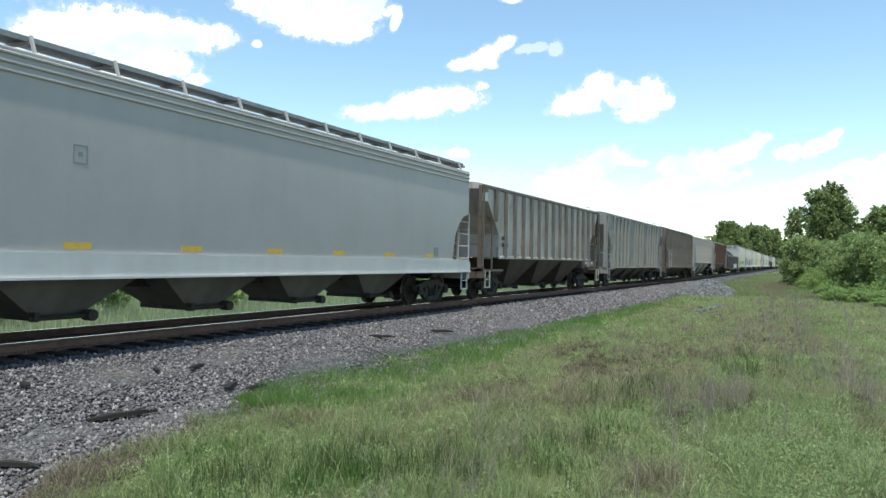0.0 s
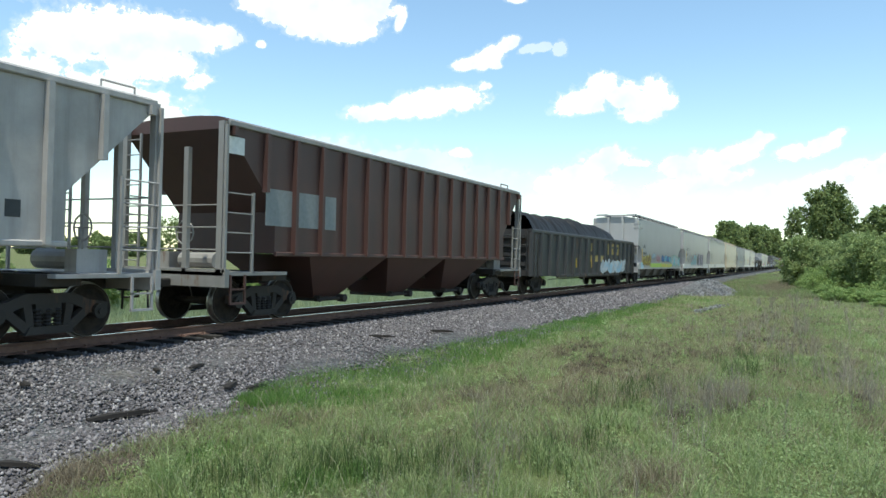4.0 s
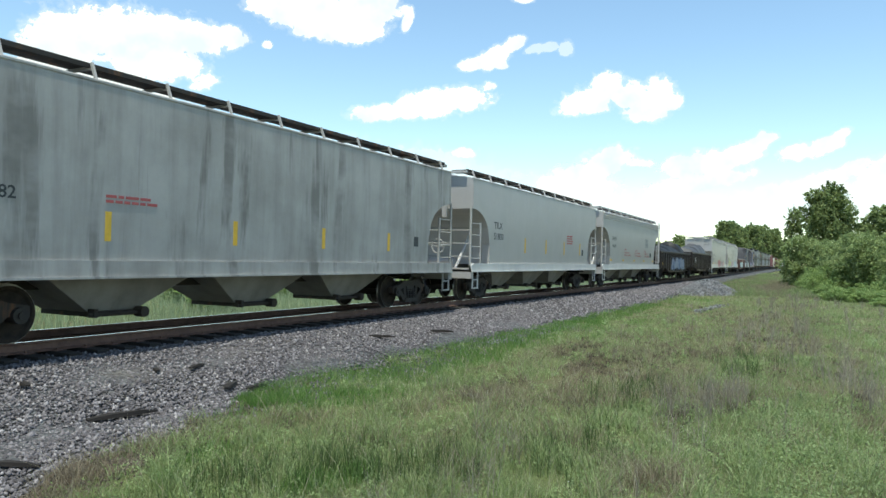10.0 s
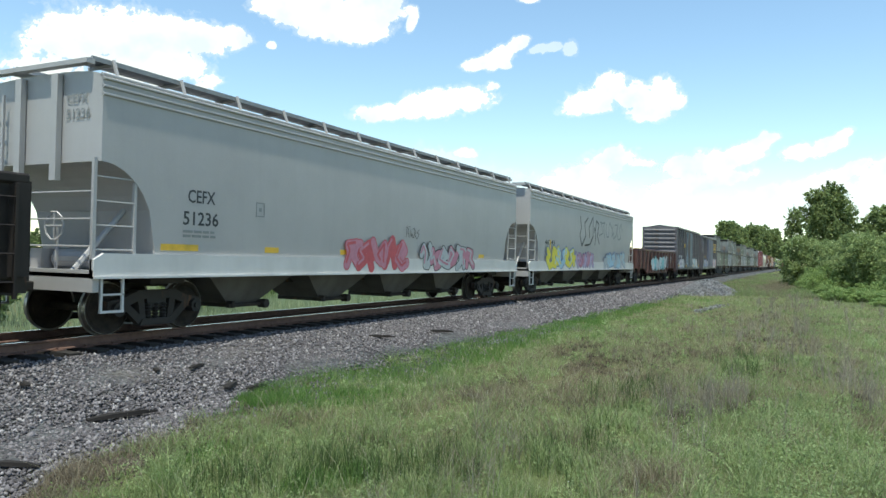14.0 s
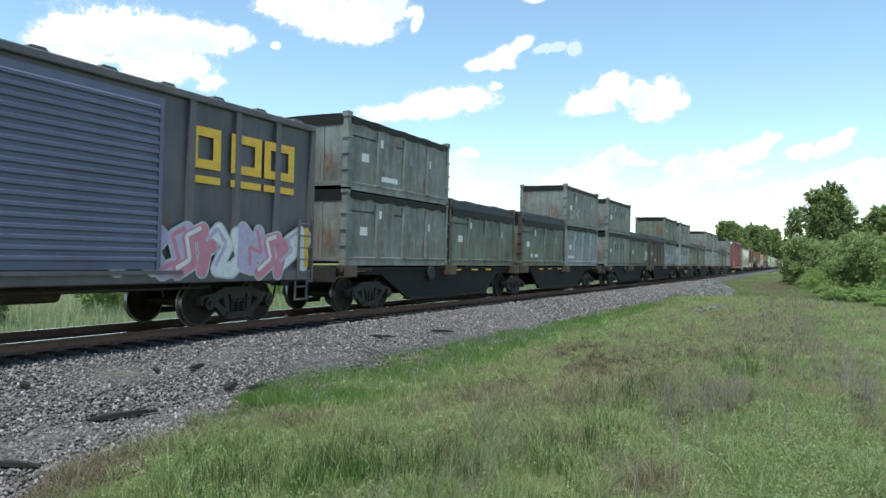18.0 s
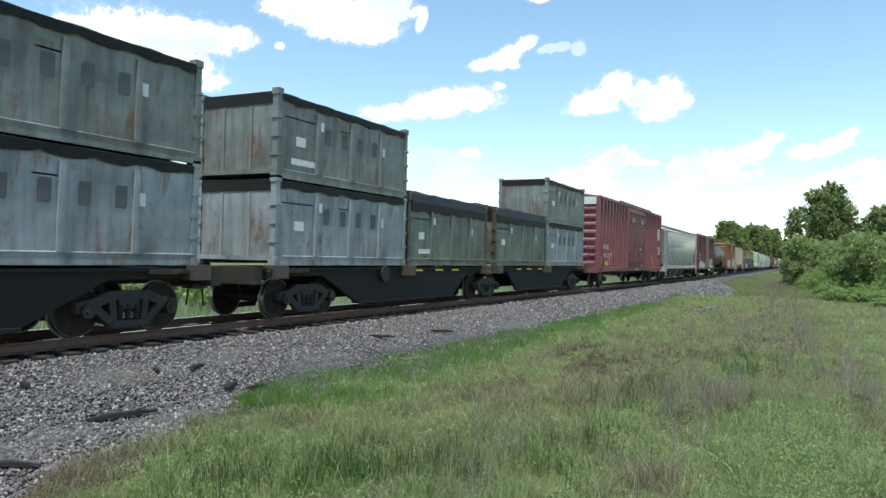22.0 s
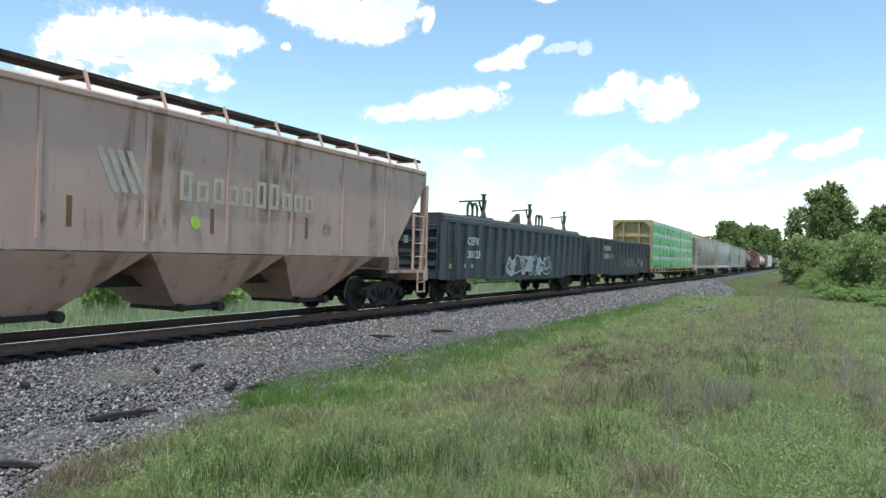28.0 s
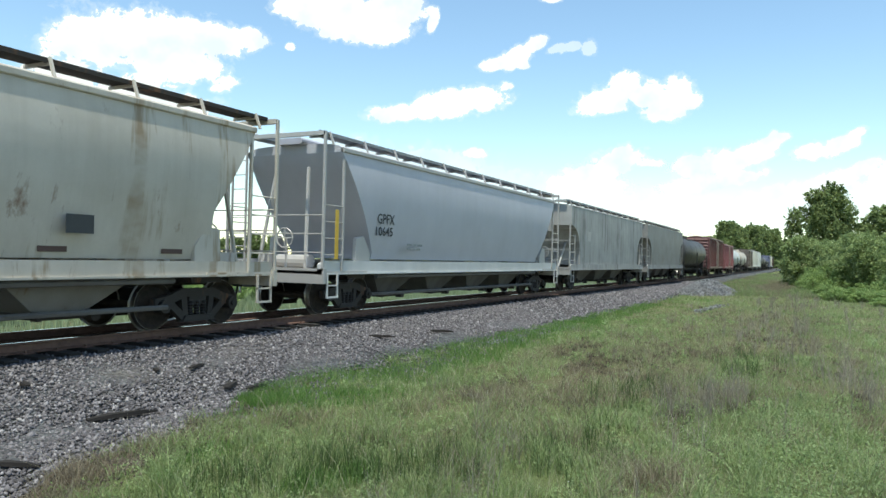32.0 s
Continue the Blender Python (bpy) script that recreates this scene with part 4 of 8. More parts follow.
# ---- tank car ----
def tank_car(s0, s1, label, body, r=1.42, zc=2.62, rails=True, frame=None):
    L = s1 - s0
    e = L / 2
    root = thing("tank_car", label, "freight car", (s0 + s1) / 2, group="freight cars of the train")

    def shell(bm):
        k = 28
        st = []
        a = e - 0.75
        for x, q in [(-a, 0.05), (-a + 0.05, 0.45), (-a + 0.18, 0.75), (-a + 0.40, 0.93), (-a + 0.70, 1.0), (0, 1.0), (a - 0.70, 1.0), (a - 0.40, 0.93), (a - 0.18, 0.75), (a - 0.05, 0.45), (a, 0.05)]:
            st.append((x, [(r * q * math.sin(2 * math.pi * i / k), zc + r * q * math.cos(2 * math.pi * i / k)) for i in range(k)]))
        sweep(bm, st)
    put("tank", ("tank", round(e, 2), r), shell, body, root, smooth=True)
    for x in (-0.5, -0.25, 0.0, 0.25, 0.5):
        put("tank_band", ("tank_band", r), lambda bm: sweep(bm, [(xx, [((r + 0.012) * math.sin(2 * math.pi * i / 28), zc + (r + 0.012) * math.cos(2 * math.pi * i / 28)) for i in range(28)]) for xx in (-0.05, 0.05)]), body, root, "", (x * L * 0.8, 0, 0))
    put("dome", ("dome", r), lambda bm: (rod(bm, (0, 0, zc + r - 0.1), (0, 0, zc + r + 0.28), 0.42, 14), rod(bm, (0.8, 0, zc + r - 0.1), (0.8, 0, zc + r + 0.2), 0.16, 10), box(bm, -1.2, 1.4, -0.75, 0.75, zc + r - 0.12, zc + r - 0.06)), body, root)
    if rails:
        for y in (-0.85, 0.85):
            put("handrail", ("tank_rail", r), lambda bm: [rod(bm, (x, 0, zc + r - 0.25), (x, 0, zc + r + 0.55), 0.022, 5) for x in (-2.2, 2.2)] + [rod(bm, (-2.2, 0, z), (2.2, 0, z), 0.02, 5) for z in (zc + r + 0.3, zc + r + 0.55)], M_STEEL, root, "", (0, y, 0))
    put("underframe", ("tank_under", round(e, 2)), lambda bm: (box(bm, -e, e, -0.3, 0.3, 0.75, 1.0), *[box(bm, sx * (e - 1.9) - 0.35, sx * (e - 1.9) + 0.35, -1.2, 1.2, 0.95, 1.75) for sx in (-1, 1)], *[box(bm, sx * e - 0.1, sx * e + 0.1, -1.4, 1.4, 0.85, 1.12) for sx in (-1, 1)], *[box(bm, sx * (e - 0.6) - 0.6, sx * (e - 0.6) + 0.6, -1.4, -1.25, 1.0, 1.1) for sx in (-1, 1)]), M_UNDER, root)
    for sx in (-1, 1):
        ladder(root, sx * (e - 0.3) - 0.2, -1.4, 0.6, 2.2, 0.4, 4, M_STEEL)
    put("centre_ladder", ("tank_ladder", r), lambda bm: [rod(bm, (x, -1.46, 0.7), (x, -1.46, 2.6), 0.02, 5) for x in (-0.25, 0.25)] + [rod(bm, (-0.25, -1.46, z), (0.25, -1.46, z), 0.014, 5) for z in (0.9, 1.2, 1.5, 1.8, 2.1, 2.4)], M_STEEL, root)
    couplers(root, e)
    for sx in (-1, 1):
        truck(root, sx * (e - 1.9))
    return root, e


# ---- lumber car ----
def lumber_material():
    m, n, l, b = mat("green_lumber_wrap")
    v = coords(n, l)
    c = mix(n, l, ramp(n, l, noise_of(n, l, v, 1.2, 5, 0.6, 0.6), (0.35, 0.0), (0.7, 1.0)), (0.06, 0.42, 0.12), (0.13, 0.56, 0.20))
    sp = n.new("ShaderNodeSeparateXYZ")
    l.new(v, sp.inputs[0])
    ragged = n.new("ShaderNodeMath")
    ragged.operation = "MULTIPLY_ADD"
    ragged.inputs[1].default_value = 0.42
    l.new(noise_of(n, l, coords(n, l, (5.0, 5.0, 1.2)), 1.5, 4, 0.6), ragged.inputs[0])
    l.new(sp.outputs[2], ragged.inputs[2])
    top = ramp(n, l, ragged.outputs[0], (0.72, 0.0), (0.80, 0.35), (1.0, 0.95))
    st = ramp(n, l, noise_of(n, l, coords(n, l, (1.5, 1.5, 14.0)), 1.4, 2), (0.66, 0.0), (0.70, 0.4))
    c = mix(n, l, st, c, (0.30, 0.55, 0.34))
    l.new(mix(n, l, top, c, (0.58, 0.62, 0.64)), b.inputs["Base Color"])
    b.inputs["Roughness"].default_value = 0.32
    bump(n, l, b, noise_of(n, l, coords(n, l, (1, 1, 2.0)), 3.5, 6, 0.65, 1.6), 0.7, 0.07)
    return m


M_WRAP = lumber_material()
M_WRAPMARK = plain("pale_green_print", (0.24, 0.58, 0.31), 0.4)
M_WOOD = plain("sawn_lumber", (0.46, 0.33, 0.18), 0.7)
M_STRAP = plain("dark_green_strap", (0.02, 0.07, 0.035), 0.5)


def lumber_bundle(s, z, w, h, seed, side):
    root = thing("lumber_bundle", "stack of lumber wrapped in green plastic sheet on the flatcar", "lumber bundle", s, z, group="wrapped lumber bundles", side=side)

    def wrap(bm):
        rr = random.Random(seed)
        nx, nz = 14, 7
        rows = []
        for i in range(nx + 1):
            row = []
            for j in range(nz + 1):
                x, zz = -w / 2 + w * i / nx, h * j / nz
                d = 0.03 * noise.noise(Vector((x * 2.2, zz * 3.0, seed * 3.1))) - 0.02
                row.append(bm.verts.new((x, -0.60 + d, zz + (0.02 * rr.uniform(-1, 1) if j == 0 else 0))))
            row.append(bm.verts.new((x, 0.60, h)))
            row.append(bm.verts.new((x, 0.60, 0)))
            rows.append(row)
        for a, b in zip(rows, rows[1:]):
            for j in range(len(a) - 1):
                bm.faces.new((a[j], a[j + 1], b[j + 1], b[j]))
        bm.faces.new(rows[0])
        bm.faces.new(rows[-1][::-1])
    put("wrap", ("wrap", seed), wrap, M_WRAP, root)
    for x in (-w * 0.36, w * 0.14) if side < 0 else ():
        put("brand_bar", ("wrap_brand", round(w, 2)), lambda bm: [box(bm, 0.11 * k, 0.11 * k + 0.085, -0.640, -0.630, 0.30, 0.41) for k in range(6)], M_WRAPMARK, root, "", (x, 0, 0))
    put("lumber", ("lumber_core", w, h), lambda bm: box(bm, -w / 2 - 0.005, w / 2 + 0.005, -0.56, 0.57, 0.02, h - 0.02), M_WOOD, root)
    rr = random.Random(seed + 50)
    if side < 0 and rr.random() < 0.3:
        tx, tz = rr.uniform(-w * 0.3, w * 0.2), rr.choice((0.0, 0.0, h * 0.35))
        pts = [(0, 0), (0.55, 0), (0.62, 0.10), (0.48, 0.30), (0.36, 0.18), (0.18, 0.24), (0.08, 0.10)]
        k = rr.uniform(0.5, 1.0)
        # A dark patch on the wrap stands for the shade inside the tear
        tear = put("torn_hole", ("torn_hole", seed), lambda bm: prism(bm, [(tx + a * k, tz + b * k) for a, b in pts], -0.626, -0.622), M_UNDER, root, "dark patch for the shaded inside of a tear in the wrap")
        put("loose_flap", ("loose_flap", seed), lambda bm: prism(bm, [(tx + 0.4 * k, tz + 0.36 * k), (tx + 0.75 * k, tz + 0.12 * k), (tx + 0.66 * k, tz - 0.02)], -0.66, -0.64), M_WRAP, tear)
    for x in (-w / 4, w / 4):
        put("strap", ("strap", h), lambda bm: box(bm, -0.012, 0.012, -0.628, -0.60, 0.0, h + 0.005), M_STRAP, root, "", (x, 0, 0))
    return root


def lumber_car(s0, s1, label):
    L = s1 - s0
    e = L / 2
    sc = (s0 + s1) / 2
    root = thing("bulkhead_flatcar", label, "freight car", sc, group="freight cars of the train")
    zt = 4.56
    for sy in (-1, 1):
        put("side_sill", ("lum_sill", round(e, 2)), lambda bm: (box(bm, -e, e, -0.04, 0.04, 0.78, 1.08), chamfered(bm, -e, e, -0.09, 0.04, 1.00, 1.09, 0.02), chamfered(bm, -e, e, -0.09, 0.04, 0.76, 0.82, 0.02)), M_TAN, root, "", (0, sy * 1.40, 0))
        k = 22
        for i in range(k):
            put("stake_pocket", ("stake",), lambda bm: box(bm, -0.09, 0.09, -0.06, 0.06, 0.82, 1.02), M_UNDER, root, "", (-e + 0.6 + (L - 1.2) * i / (k - 1), sy * 1.47, 0))
    put("deck", ("lum_deck", round(e, 2)), lambda bm: (box(bm, -e, e, -1.36, 1.36, 1.02, 1.10), box(bm, -e, e, -0.3, 0.3, 0.6, 1.02), rod(bm, (-e + 4, -1.2, 0.62), (e - 4, -1.2, 0.62), 0.03), rod(bm, (-e + 4, -1.2, 0.62), (-e + 3, -1.2, 0.9), 0.03), rod(bm, (e - 4, -1.2, 0.62), (e - 3, -1.2, 0.9), 0.03)), M_UNDER, root)
    put("centre_beam", ("lum_beam", round(e, 2)), lambda bm: [box(bm, -e + 0.4, e - 0.4, -0.06, 0.06, zt - 0.25, zt + 0.02)] + [box(bm, -e + 0.5 + (L - 1.1) * i / 14, -e + 0.6 + (L - 1.1) * i / 14, -0.06, 0.06, 1.16, zt - 0.2) for i in range(15)], M_TAN, root)
    for sx in (-1,):
        bh = put("bulkhead", ("bulkhead",), lambda bm: box(bm, -0.30, -0.24, -1.36, 1.36, 1.16, zt), M_TAN, root, "tan-painted ribbed steel bulkhead", (sx * e, 0, 0), 0 if sx > 0 else 180)
        for y in (-1.36, 1.36):
            put("corner_post", ("bulk_corner",), lambda bm: box(bm, -0.34, 0.0, -0.06, 0.06, 1.0, zt - 0.14), M_TAN, bh, "", (0, y, 0))
        put("top_beam", ("bulk_top",), lambda bm: box(bm, -0.34, 0.0, -1.42, 1.42, zt - 0.14, zt + 0.03), M_TAN, bh)
        put("end_sill", ("bulk_sill",), lambda bm: box(bm, -0.2, 0.05, -1.4, 1.4, 0.85, 1.0), M_UNDER, bh)
        for y in (-1, 1):
            put("gusset", ("bulk_gusset",), lambda bm: sweep(bm, [(-0.1, [(0.9, zt - 0.14), (1.3, zt - 0.14), (1.3, zt - 0.5)]), (0.0, [(0.9, zt - 0.14), (1.3, zt - 0.14), (1.3, zt - 0.5)])]), M_TAN, bh, "", (0, 0, 0), 0) if y > 0 else put("gusset", ("bulk_gusset2",), lambda bm: sweep(bm, [(-0.1, [(-0.9, zt - 0.14), (-1.3, zt - 0.14), (-1.3, zt - 0.5)]), (0.0, [(-0.9, zt - 0.14), (-1.3, zt - 0.14), (-1.3, zt - 0.5)])]), M_TAN, bh)
        for z in (1.6, 2.2, 2.8, 3.4):
            put("bulkhead_rib", ("bulkhead_rib",), lambda bm: chamfered(bm, -0.24, -0.06, -1.3, 1.3, -0.06, 0.06, 0.02), M_TAN, bh, "", (0, 0, z))
        for y in (-0.62, 0.5):
            put("bulkhead_post", ("bulkhead_post",), lambda bm: box(bm, -0.24, -0.03, -0.05, 0.05, 1.16, zt - 0.1), M_TAN, bh, "", (0, y, 0))
        ladder(bh, 0.02, -1.2, 1.1, 3.8, 0.4, 8, M_TAN, "y")
    for sx in (-1, 1):
        truck(root, sx * (e - 2.1))
    couplers(root, e)
    for text, x0, x1 in (("TZX", 2.18, 2.98), ("884", 3.48, 4.18), ("44", 4.58, 5.18)):
        fit(text, -e + x0, -e + x1, 0.79, 0.97, M_WHITE, root, -1.54)
    for x in (1.1, 5.8, 12.0, 17.0, 21.0):
        panel("reflector", -e + x, -e + x + 0.55, -1.495, 0.84, 0.97, M_YELLOW, root)
    hh = 0.86
    seed = 1
    cuts = (0.48, 3.68, 6.78, 9.88, 13.38, 17.8, L - 0.1)
    for layer in range(4):
        for a, b in zip(cuts, cuts[1:]):
            for side in (-0.68, 0.68):
                lumber_bundle(s0 + (a + b) / 2, 1.11 + layer * (hh + 0.012), b - a - 0.03, hh, seed, side)
                seed += 1
    return root
# ---- spray colours ----
G_WHITE = plain("spray_white", (0.62, 0.64, 0.66), 0.5)
G_BLACK = plain("spray_black", (0.02, 0.02, 0.024), 0.5)
G_BROWN = plain("spray_brown", (0.19, 0.095, 0.035), 0.5)
G_YEL = plain("spray_yellow", (0.72, 0.62, 0.06), 0.5)
G_BLUE = plain("spray_blue", (0.06, 0.17, 0.42), 0.5)
G_CYAN = plain("spray_cyan", (0.22, 0.55, 0.60), 0.5)
G_SKYB = plain("spray_sky_blue", (0.38, 0.56, 0.68), 0.5)
G_GREEN = plain("spray_green", (0.10, 0.34, 0.14), 0.5)
G_LIME = plain("spray_lime", (0.50, 0.68, 0.10), 0.5)
G_RED = plain("spray_red", (0.50, 0.07, 0.09), 0.5)
G_PINK = plain("spray_pink", (0.50, 0.20, 0.27), 0.5)
G_LILAC = plain("spray_lilac", (0.42, 0.36, 0.52), 0.5)
G_PURPLE = plain("spray_purple", (0.12, 0.07, 0.26), 0.5)
G_GREY = plain("spray_silver", (0.42, 0.44, 0.46), 0.4)
G_MINT = plain("spray_mint", (0.20, 0.48, 0.36), 0.5)
M_PINKPALE = plain("faded_brand_cream", (0.56, 0.47, 0.39), 0.6)
M_FADEPALE = plain("faded_emblem_white", (0.42, 0.44, 0.43), 0.6)
G_FADEBLUE = plain("spray_faded_blue", (0.16, 0.24, 0.36), 0.6)
G_DUSK = plain("spray_dusk_blue", (0.10, 0.14, 0.24), 0.6)
M_BRANDFADE = plain("worn_brand_brown", (0.12, 0.115, 0.115), 0.8)
G_DULLBLUE = plain("spray_dull_blue", (0.15, 0.20, 0.32), 0.7)
G_CHALK = plain("spray_chalky_white", (0.33, 0.35, 0.41), 0.7)
G_GOLD = plain("brand_ochre", (0.55, 0.38, 0.12), 0.6)

# ---- the train, from its front to its rear ----
car, e, y = covered_hopper(-416.7, -397.6, "light grey covered hopper car with a pale side sill", ze=4.34, flutes=True, marks=[], plates=[(3.99 + 2.4 * i, 1.50, 0.5, 0.10, M_YELLOW) for i in range(6)] + [(16.5, 1.52, 0.3, 0.28, M_FADE)])
square_sign(car, -e + 4.1, 2.85)

car, e, y = covered_hopper(-396.4, -380.6, "dirty grey-brown ribbed covered hopper car", "ribbed", M_WARM, M_WARM, post=M_PALEPOST, frame=M_BROWN, ze=4.12, zs=1.55, zm=4.0, zk=2.4, sl=1.5, bays=3, ribs=17, board=False, sill_h=0.16, plates=[(1.7, 1.7, 2.1, 0.8, M_PALE)])
panel("white_panel", -e + 0.02, -e + 0.5, -1.45, 3.55, 3.85, M_WHITE, car)
bars("stencil", 2, M_INK, car, -e + 1.85, -1.475, 2.2, 0.9, 0.18, 3)

car, e, y = covered_hopper(-378.9, -361.9, "green-grey ribbed covered hopper car", "ribbed", M_GREENGREY, M_GREENGREY, ze=4.22, zs=1.15, zm=3.6, zk=2.3, sl=1.3, bays=4, rib_at=(0.25, 1.7, 2.7, 3.6, 4.6, 5.5, 7.3, 8.1, 9.1, 9.9, 11.5, 12.4, 13.4, 14.3, 15.3, 16.75), board=False, sill_h=0.16, plates=[(2.2, 1.35, 0.13, 0.4, M_YELLOW), (6.8, 1.30, 0.13, 0.4, M_YELLOW), (9.53, 1.28, 0.13, 0.4, M_YELLOW), (12.13, 1.32, 0.13, 0.4, M_YELLOW), (13.6, 1.55, 0.32, 0.24, M_INK)])
put("round_emblem", ("round_emblem", 0.42), lambda bm: rod(bm, (0, -0.008, 0), (0, 0, 0), 0.34, 20), M_FADEPALE, car, "", (-e + 14.7, -1.442, 3.65))
for k, xx in enumerate((7.45, 8.4, 9.25, 14.4)):
    bars("small_lettering", 3, M_FADE, car, -e + xx, -1.442, 1.66, 0.35, 0.06, 60 + k)
letters("MW", 0.42, M_FADE, car, (-e + 1.6, -1.53, 2.75))
letters("CX", 0.42, M_FADE, car, (-e + 2.95, -1.53, 2.75))
graffiti(car, -e + 9.9, -e + 12.4, 1.24, 2.13, -1.45, [M_GREENGREY], M_FADE, 11, 5)

car, e, y = covered_hopper(-360.6, -344.9, "dark brown weathered ribbed covered hopper car", "ribbed", M_BROWN, M_BROWN, post=M_PALEPOST, ze=4.25, zs=1.12, zm=3.6, zk=2.3, sl=1.2, bays=4, rib_at=(0.15, 1.2, 2.0, 2.95, 3.9, 4.9, 5.8, 6.7, 7.7, 8.7, 9.7, 10.8, 11.9, 13.1, 14.3, 15.55), board=False, sill_h=0.16, plates=[(2.1, 1.12, 0.82, 1.45, M_WHITE), (3.05, 1.12, 0.82, 1.45, M_WHITE), (1.1, 1.30, 0.5, 0.16, M_YELLOW), (7.0, 1.16, 0.5, 0.12, M_YELLOW), (11.0, 1.16, 0.5, 0.12, M_YELLOW), (14.4, 1.35, 0.4, 0.16, M_YELLOW), (13.3, 1.5, 0.4, 0.3, M_WHITE)])
fit("460", -e + 2.1, -e + 2.75, 1.72, 2.0, M_FADE, car, -1.465)
fit("047", -e + 3.15, -e + 3.8, 1.72, 2.0, M_FADE, car, -1.465)
for a, b in ((9.0, 9.6), (9.80, 10.70), (10.9, 11.8), (12.0, 12.55)):
    panel("patch", -e + a, -e + b, -1.445, 2.85, 3.45, M_WORNPATCH, car, "worn white paint patch" if a == 9.0 else "")
panel("patch", -e + 10.95, -e + 11.75, -1.445, 1.85, 2.35, M_WORNPATCH, car)

car, e, y = covered_hopper(-343.6, -326.6, "light grey ribbed covered hopper car with black numbers", "ribbed", M_LIGHTRIB, M_LIGHTRIB, ze=4.15, zs=1.58, zm=4.0, zk=2.4, sl=1.7, bays=3, ribs=18, chute=M_LIGHTRIB, board=False, sill_h=0.16, plates=[(3.4, 1.8, 0.12, 0.55, M_YELLOW), (8.2, 1.8, 0.12, 0.4, M_YELLOW), (12.2, 1.8, 0.12, 0.4, M_YELLOW), (13.6, 1.95, 0.24, 0.26, M_INK), (14.2, 1.95, 0.24, 0.26, M_INK), (0.1, 3.55, 0.5, 0.3, M_WHITE)])
fit("MW", -e + 3.3, -e + 3.95, 2.78, 2.98, M_INK, car, -1.45)
fit("463", -e + 3.28, -e + 3.98, 2.46, 2.72, M_INK, car, -1.45)
fit("CX", -e + 4.25, -e + 4.85, 2.78, 2.98, M_INK, car, -1.45)
fit("099", -e + 4.25, -e + 4.92, 2.46, 2.72, M_INK, car, -1.45)

car, e, y = covered_hopper(-325.0, -308.5, "dark maroon ribbed covered hopper car", "ribbed", M_MAROON, M_MAROON, frame=M_GREENGREY, chute=M_MAROON, ze=4.15, zs=1.5, zm=4.0, zk=2.4, sl=1.5, bays=3, ribs=17, board=False, sill_h=0.16, plates=[(1.3, 2.1, 2.6, 0.8, M_FADE), (0.1, 3.5, 0.5, 0.35, M_WHITE)])

car, e, y = gondola(-307.2, -287.9, "black gondola car with ochre brand blocks and silver graffiti", M_BLACK, 2.78, 17, drop=False)
for i, x in enumerate((9.26,)):
    put("brand_block", ("rail_brand", i), lambda bm: prism(bm, [(0, 0), (0.6, 0), (0.72, 0.42), (0.12, 0.42)], -0.006, 0), G_GOLD, car, "", (-e + x, -1.47, 2.0))
for i, x in enumerate((9.26, 10.16, 11.16)):
    put("brand_block", ("gon_brand", i), lambda bm: prism(bm, [(0, 0), (0.75, 0), (0.82, 0.34), (0.07, 0.34)], -0.006, 0), G_GOLD, car, "", (-e + x, -1.47, 1.46))
panel("brand_panel", -e + 12.86, -e + 15.46, -1.47, 1.88, 2.49, G_GOLD, car)
for i in range(3):
    put("brand_block", ("ttx_letter", i), lambda bm: (box(bm, 0, 0.7, -0.006, 0, 0.22, 0.32), box(bm, 0.26, 0.44, -0.006, 0, 0, 0.22)), G_BLACK, car, "", (-e + 13.05 + i * 0.78, -1.485, 2.02))
for x in (6.6, 9.4, 11.9, 14.9, 17.9):
    panel("reflector", -e + x, -e + x + 0.14, -1.475, 1.15, 1.6, M_YELLOW, car)
graffiti(car, -e + 11.06, -e + 16.5, 0.8, 1.6, -1.58, [G_GREY, G_WHITE, G_SKYB], G_WHITE, 21, 7)
panel("data_plate", e - 3.0, e - 2.5, -1.47, 1.2, 1.45, M_WHITE, car)
bars("small_lettering", 4, M_WHITE, car, e - 1.3, -1.475, 2.0, 0.3, 0.07, 9)
tarp(-306.0, -291.2, 2.75, [(-5, 3.4, 0.75), (-1.2, 3.4, 0.80), (2.6, 3.2, 0.72), (5.4, 2.3, 0.60)], 3.0, M_TARP, "heaped load under black ribbed sheeting in the gondola", coils=0.10)

car, e, y = covered_hopper(-286.6, -268.5, "grey covered hopper car with graffiti along its side", chute=M_CHUTEPALE, body=M_GREY, sill=M_GREY, ze=4.34, zm=2.62, zk=2.0, sl=1.15, bays=4, marks=[("CBFX", 1.77, 2.57, 2.46, 2.68, M_INK), ("490334", 1.77, 2.97, 2.0, 2.2, M_INK)], plates=[(1.40, 1.53, 0.14, 0.89, M_YELLOW)])
graffiti(car, -e + 1.57, -e + 4.37, 1.15, 2.07, -1.583, [G_BROWN], G_YEL, 31, 7)
graffiti(car, -e + 5.17, -e + 6.37, 1.7, 2.2, y - 0.002, [G_SKYB, G_GREY], G_BLACK, 32, 2)
graffiti(car, -e + 6.57, -e + 8.07, 1.5, 2.1, -1.583, [G_RED, G_GREY], G_PINK, 33, 4)
graffiti(car, -e + 8.57, -e + 13.17, 1.1, 1.45, -1.583, [G_YEL], G_LIME, 34, 6)
graffiti(car, -e + 8.57, -e + 12.77, 1.5, 2.05, -1.583, [G_BLUE, G_BLUE, G_CYAN], G_BLACK, 35, 6)
graffiti(car, -e + 13.1, -e + 17.2, 1.15, 2.1, -1.583, [G_GREY, G_CYAN], G_GREEN, 36, 4)
letters("CBFX", 0.2, M_FADE, car, (-e + 0.105, -1.2, 3.95), -90)
letters("490334", 0.2, M_FADE, car, (-e + 0.105, -1.2, 3.68), -90)
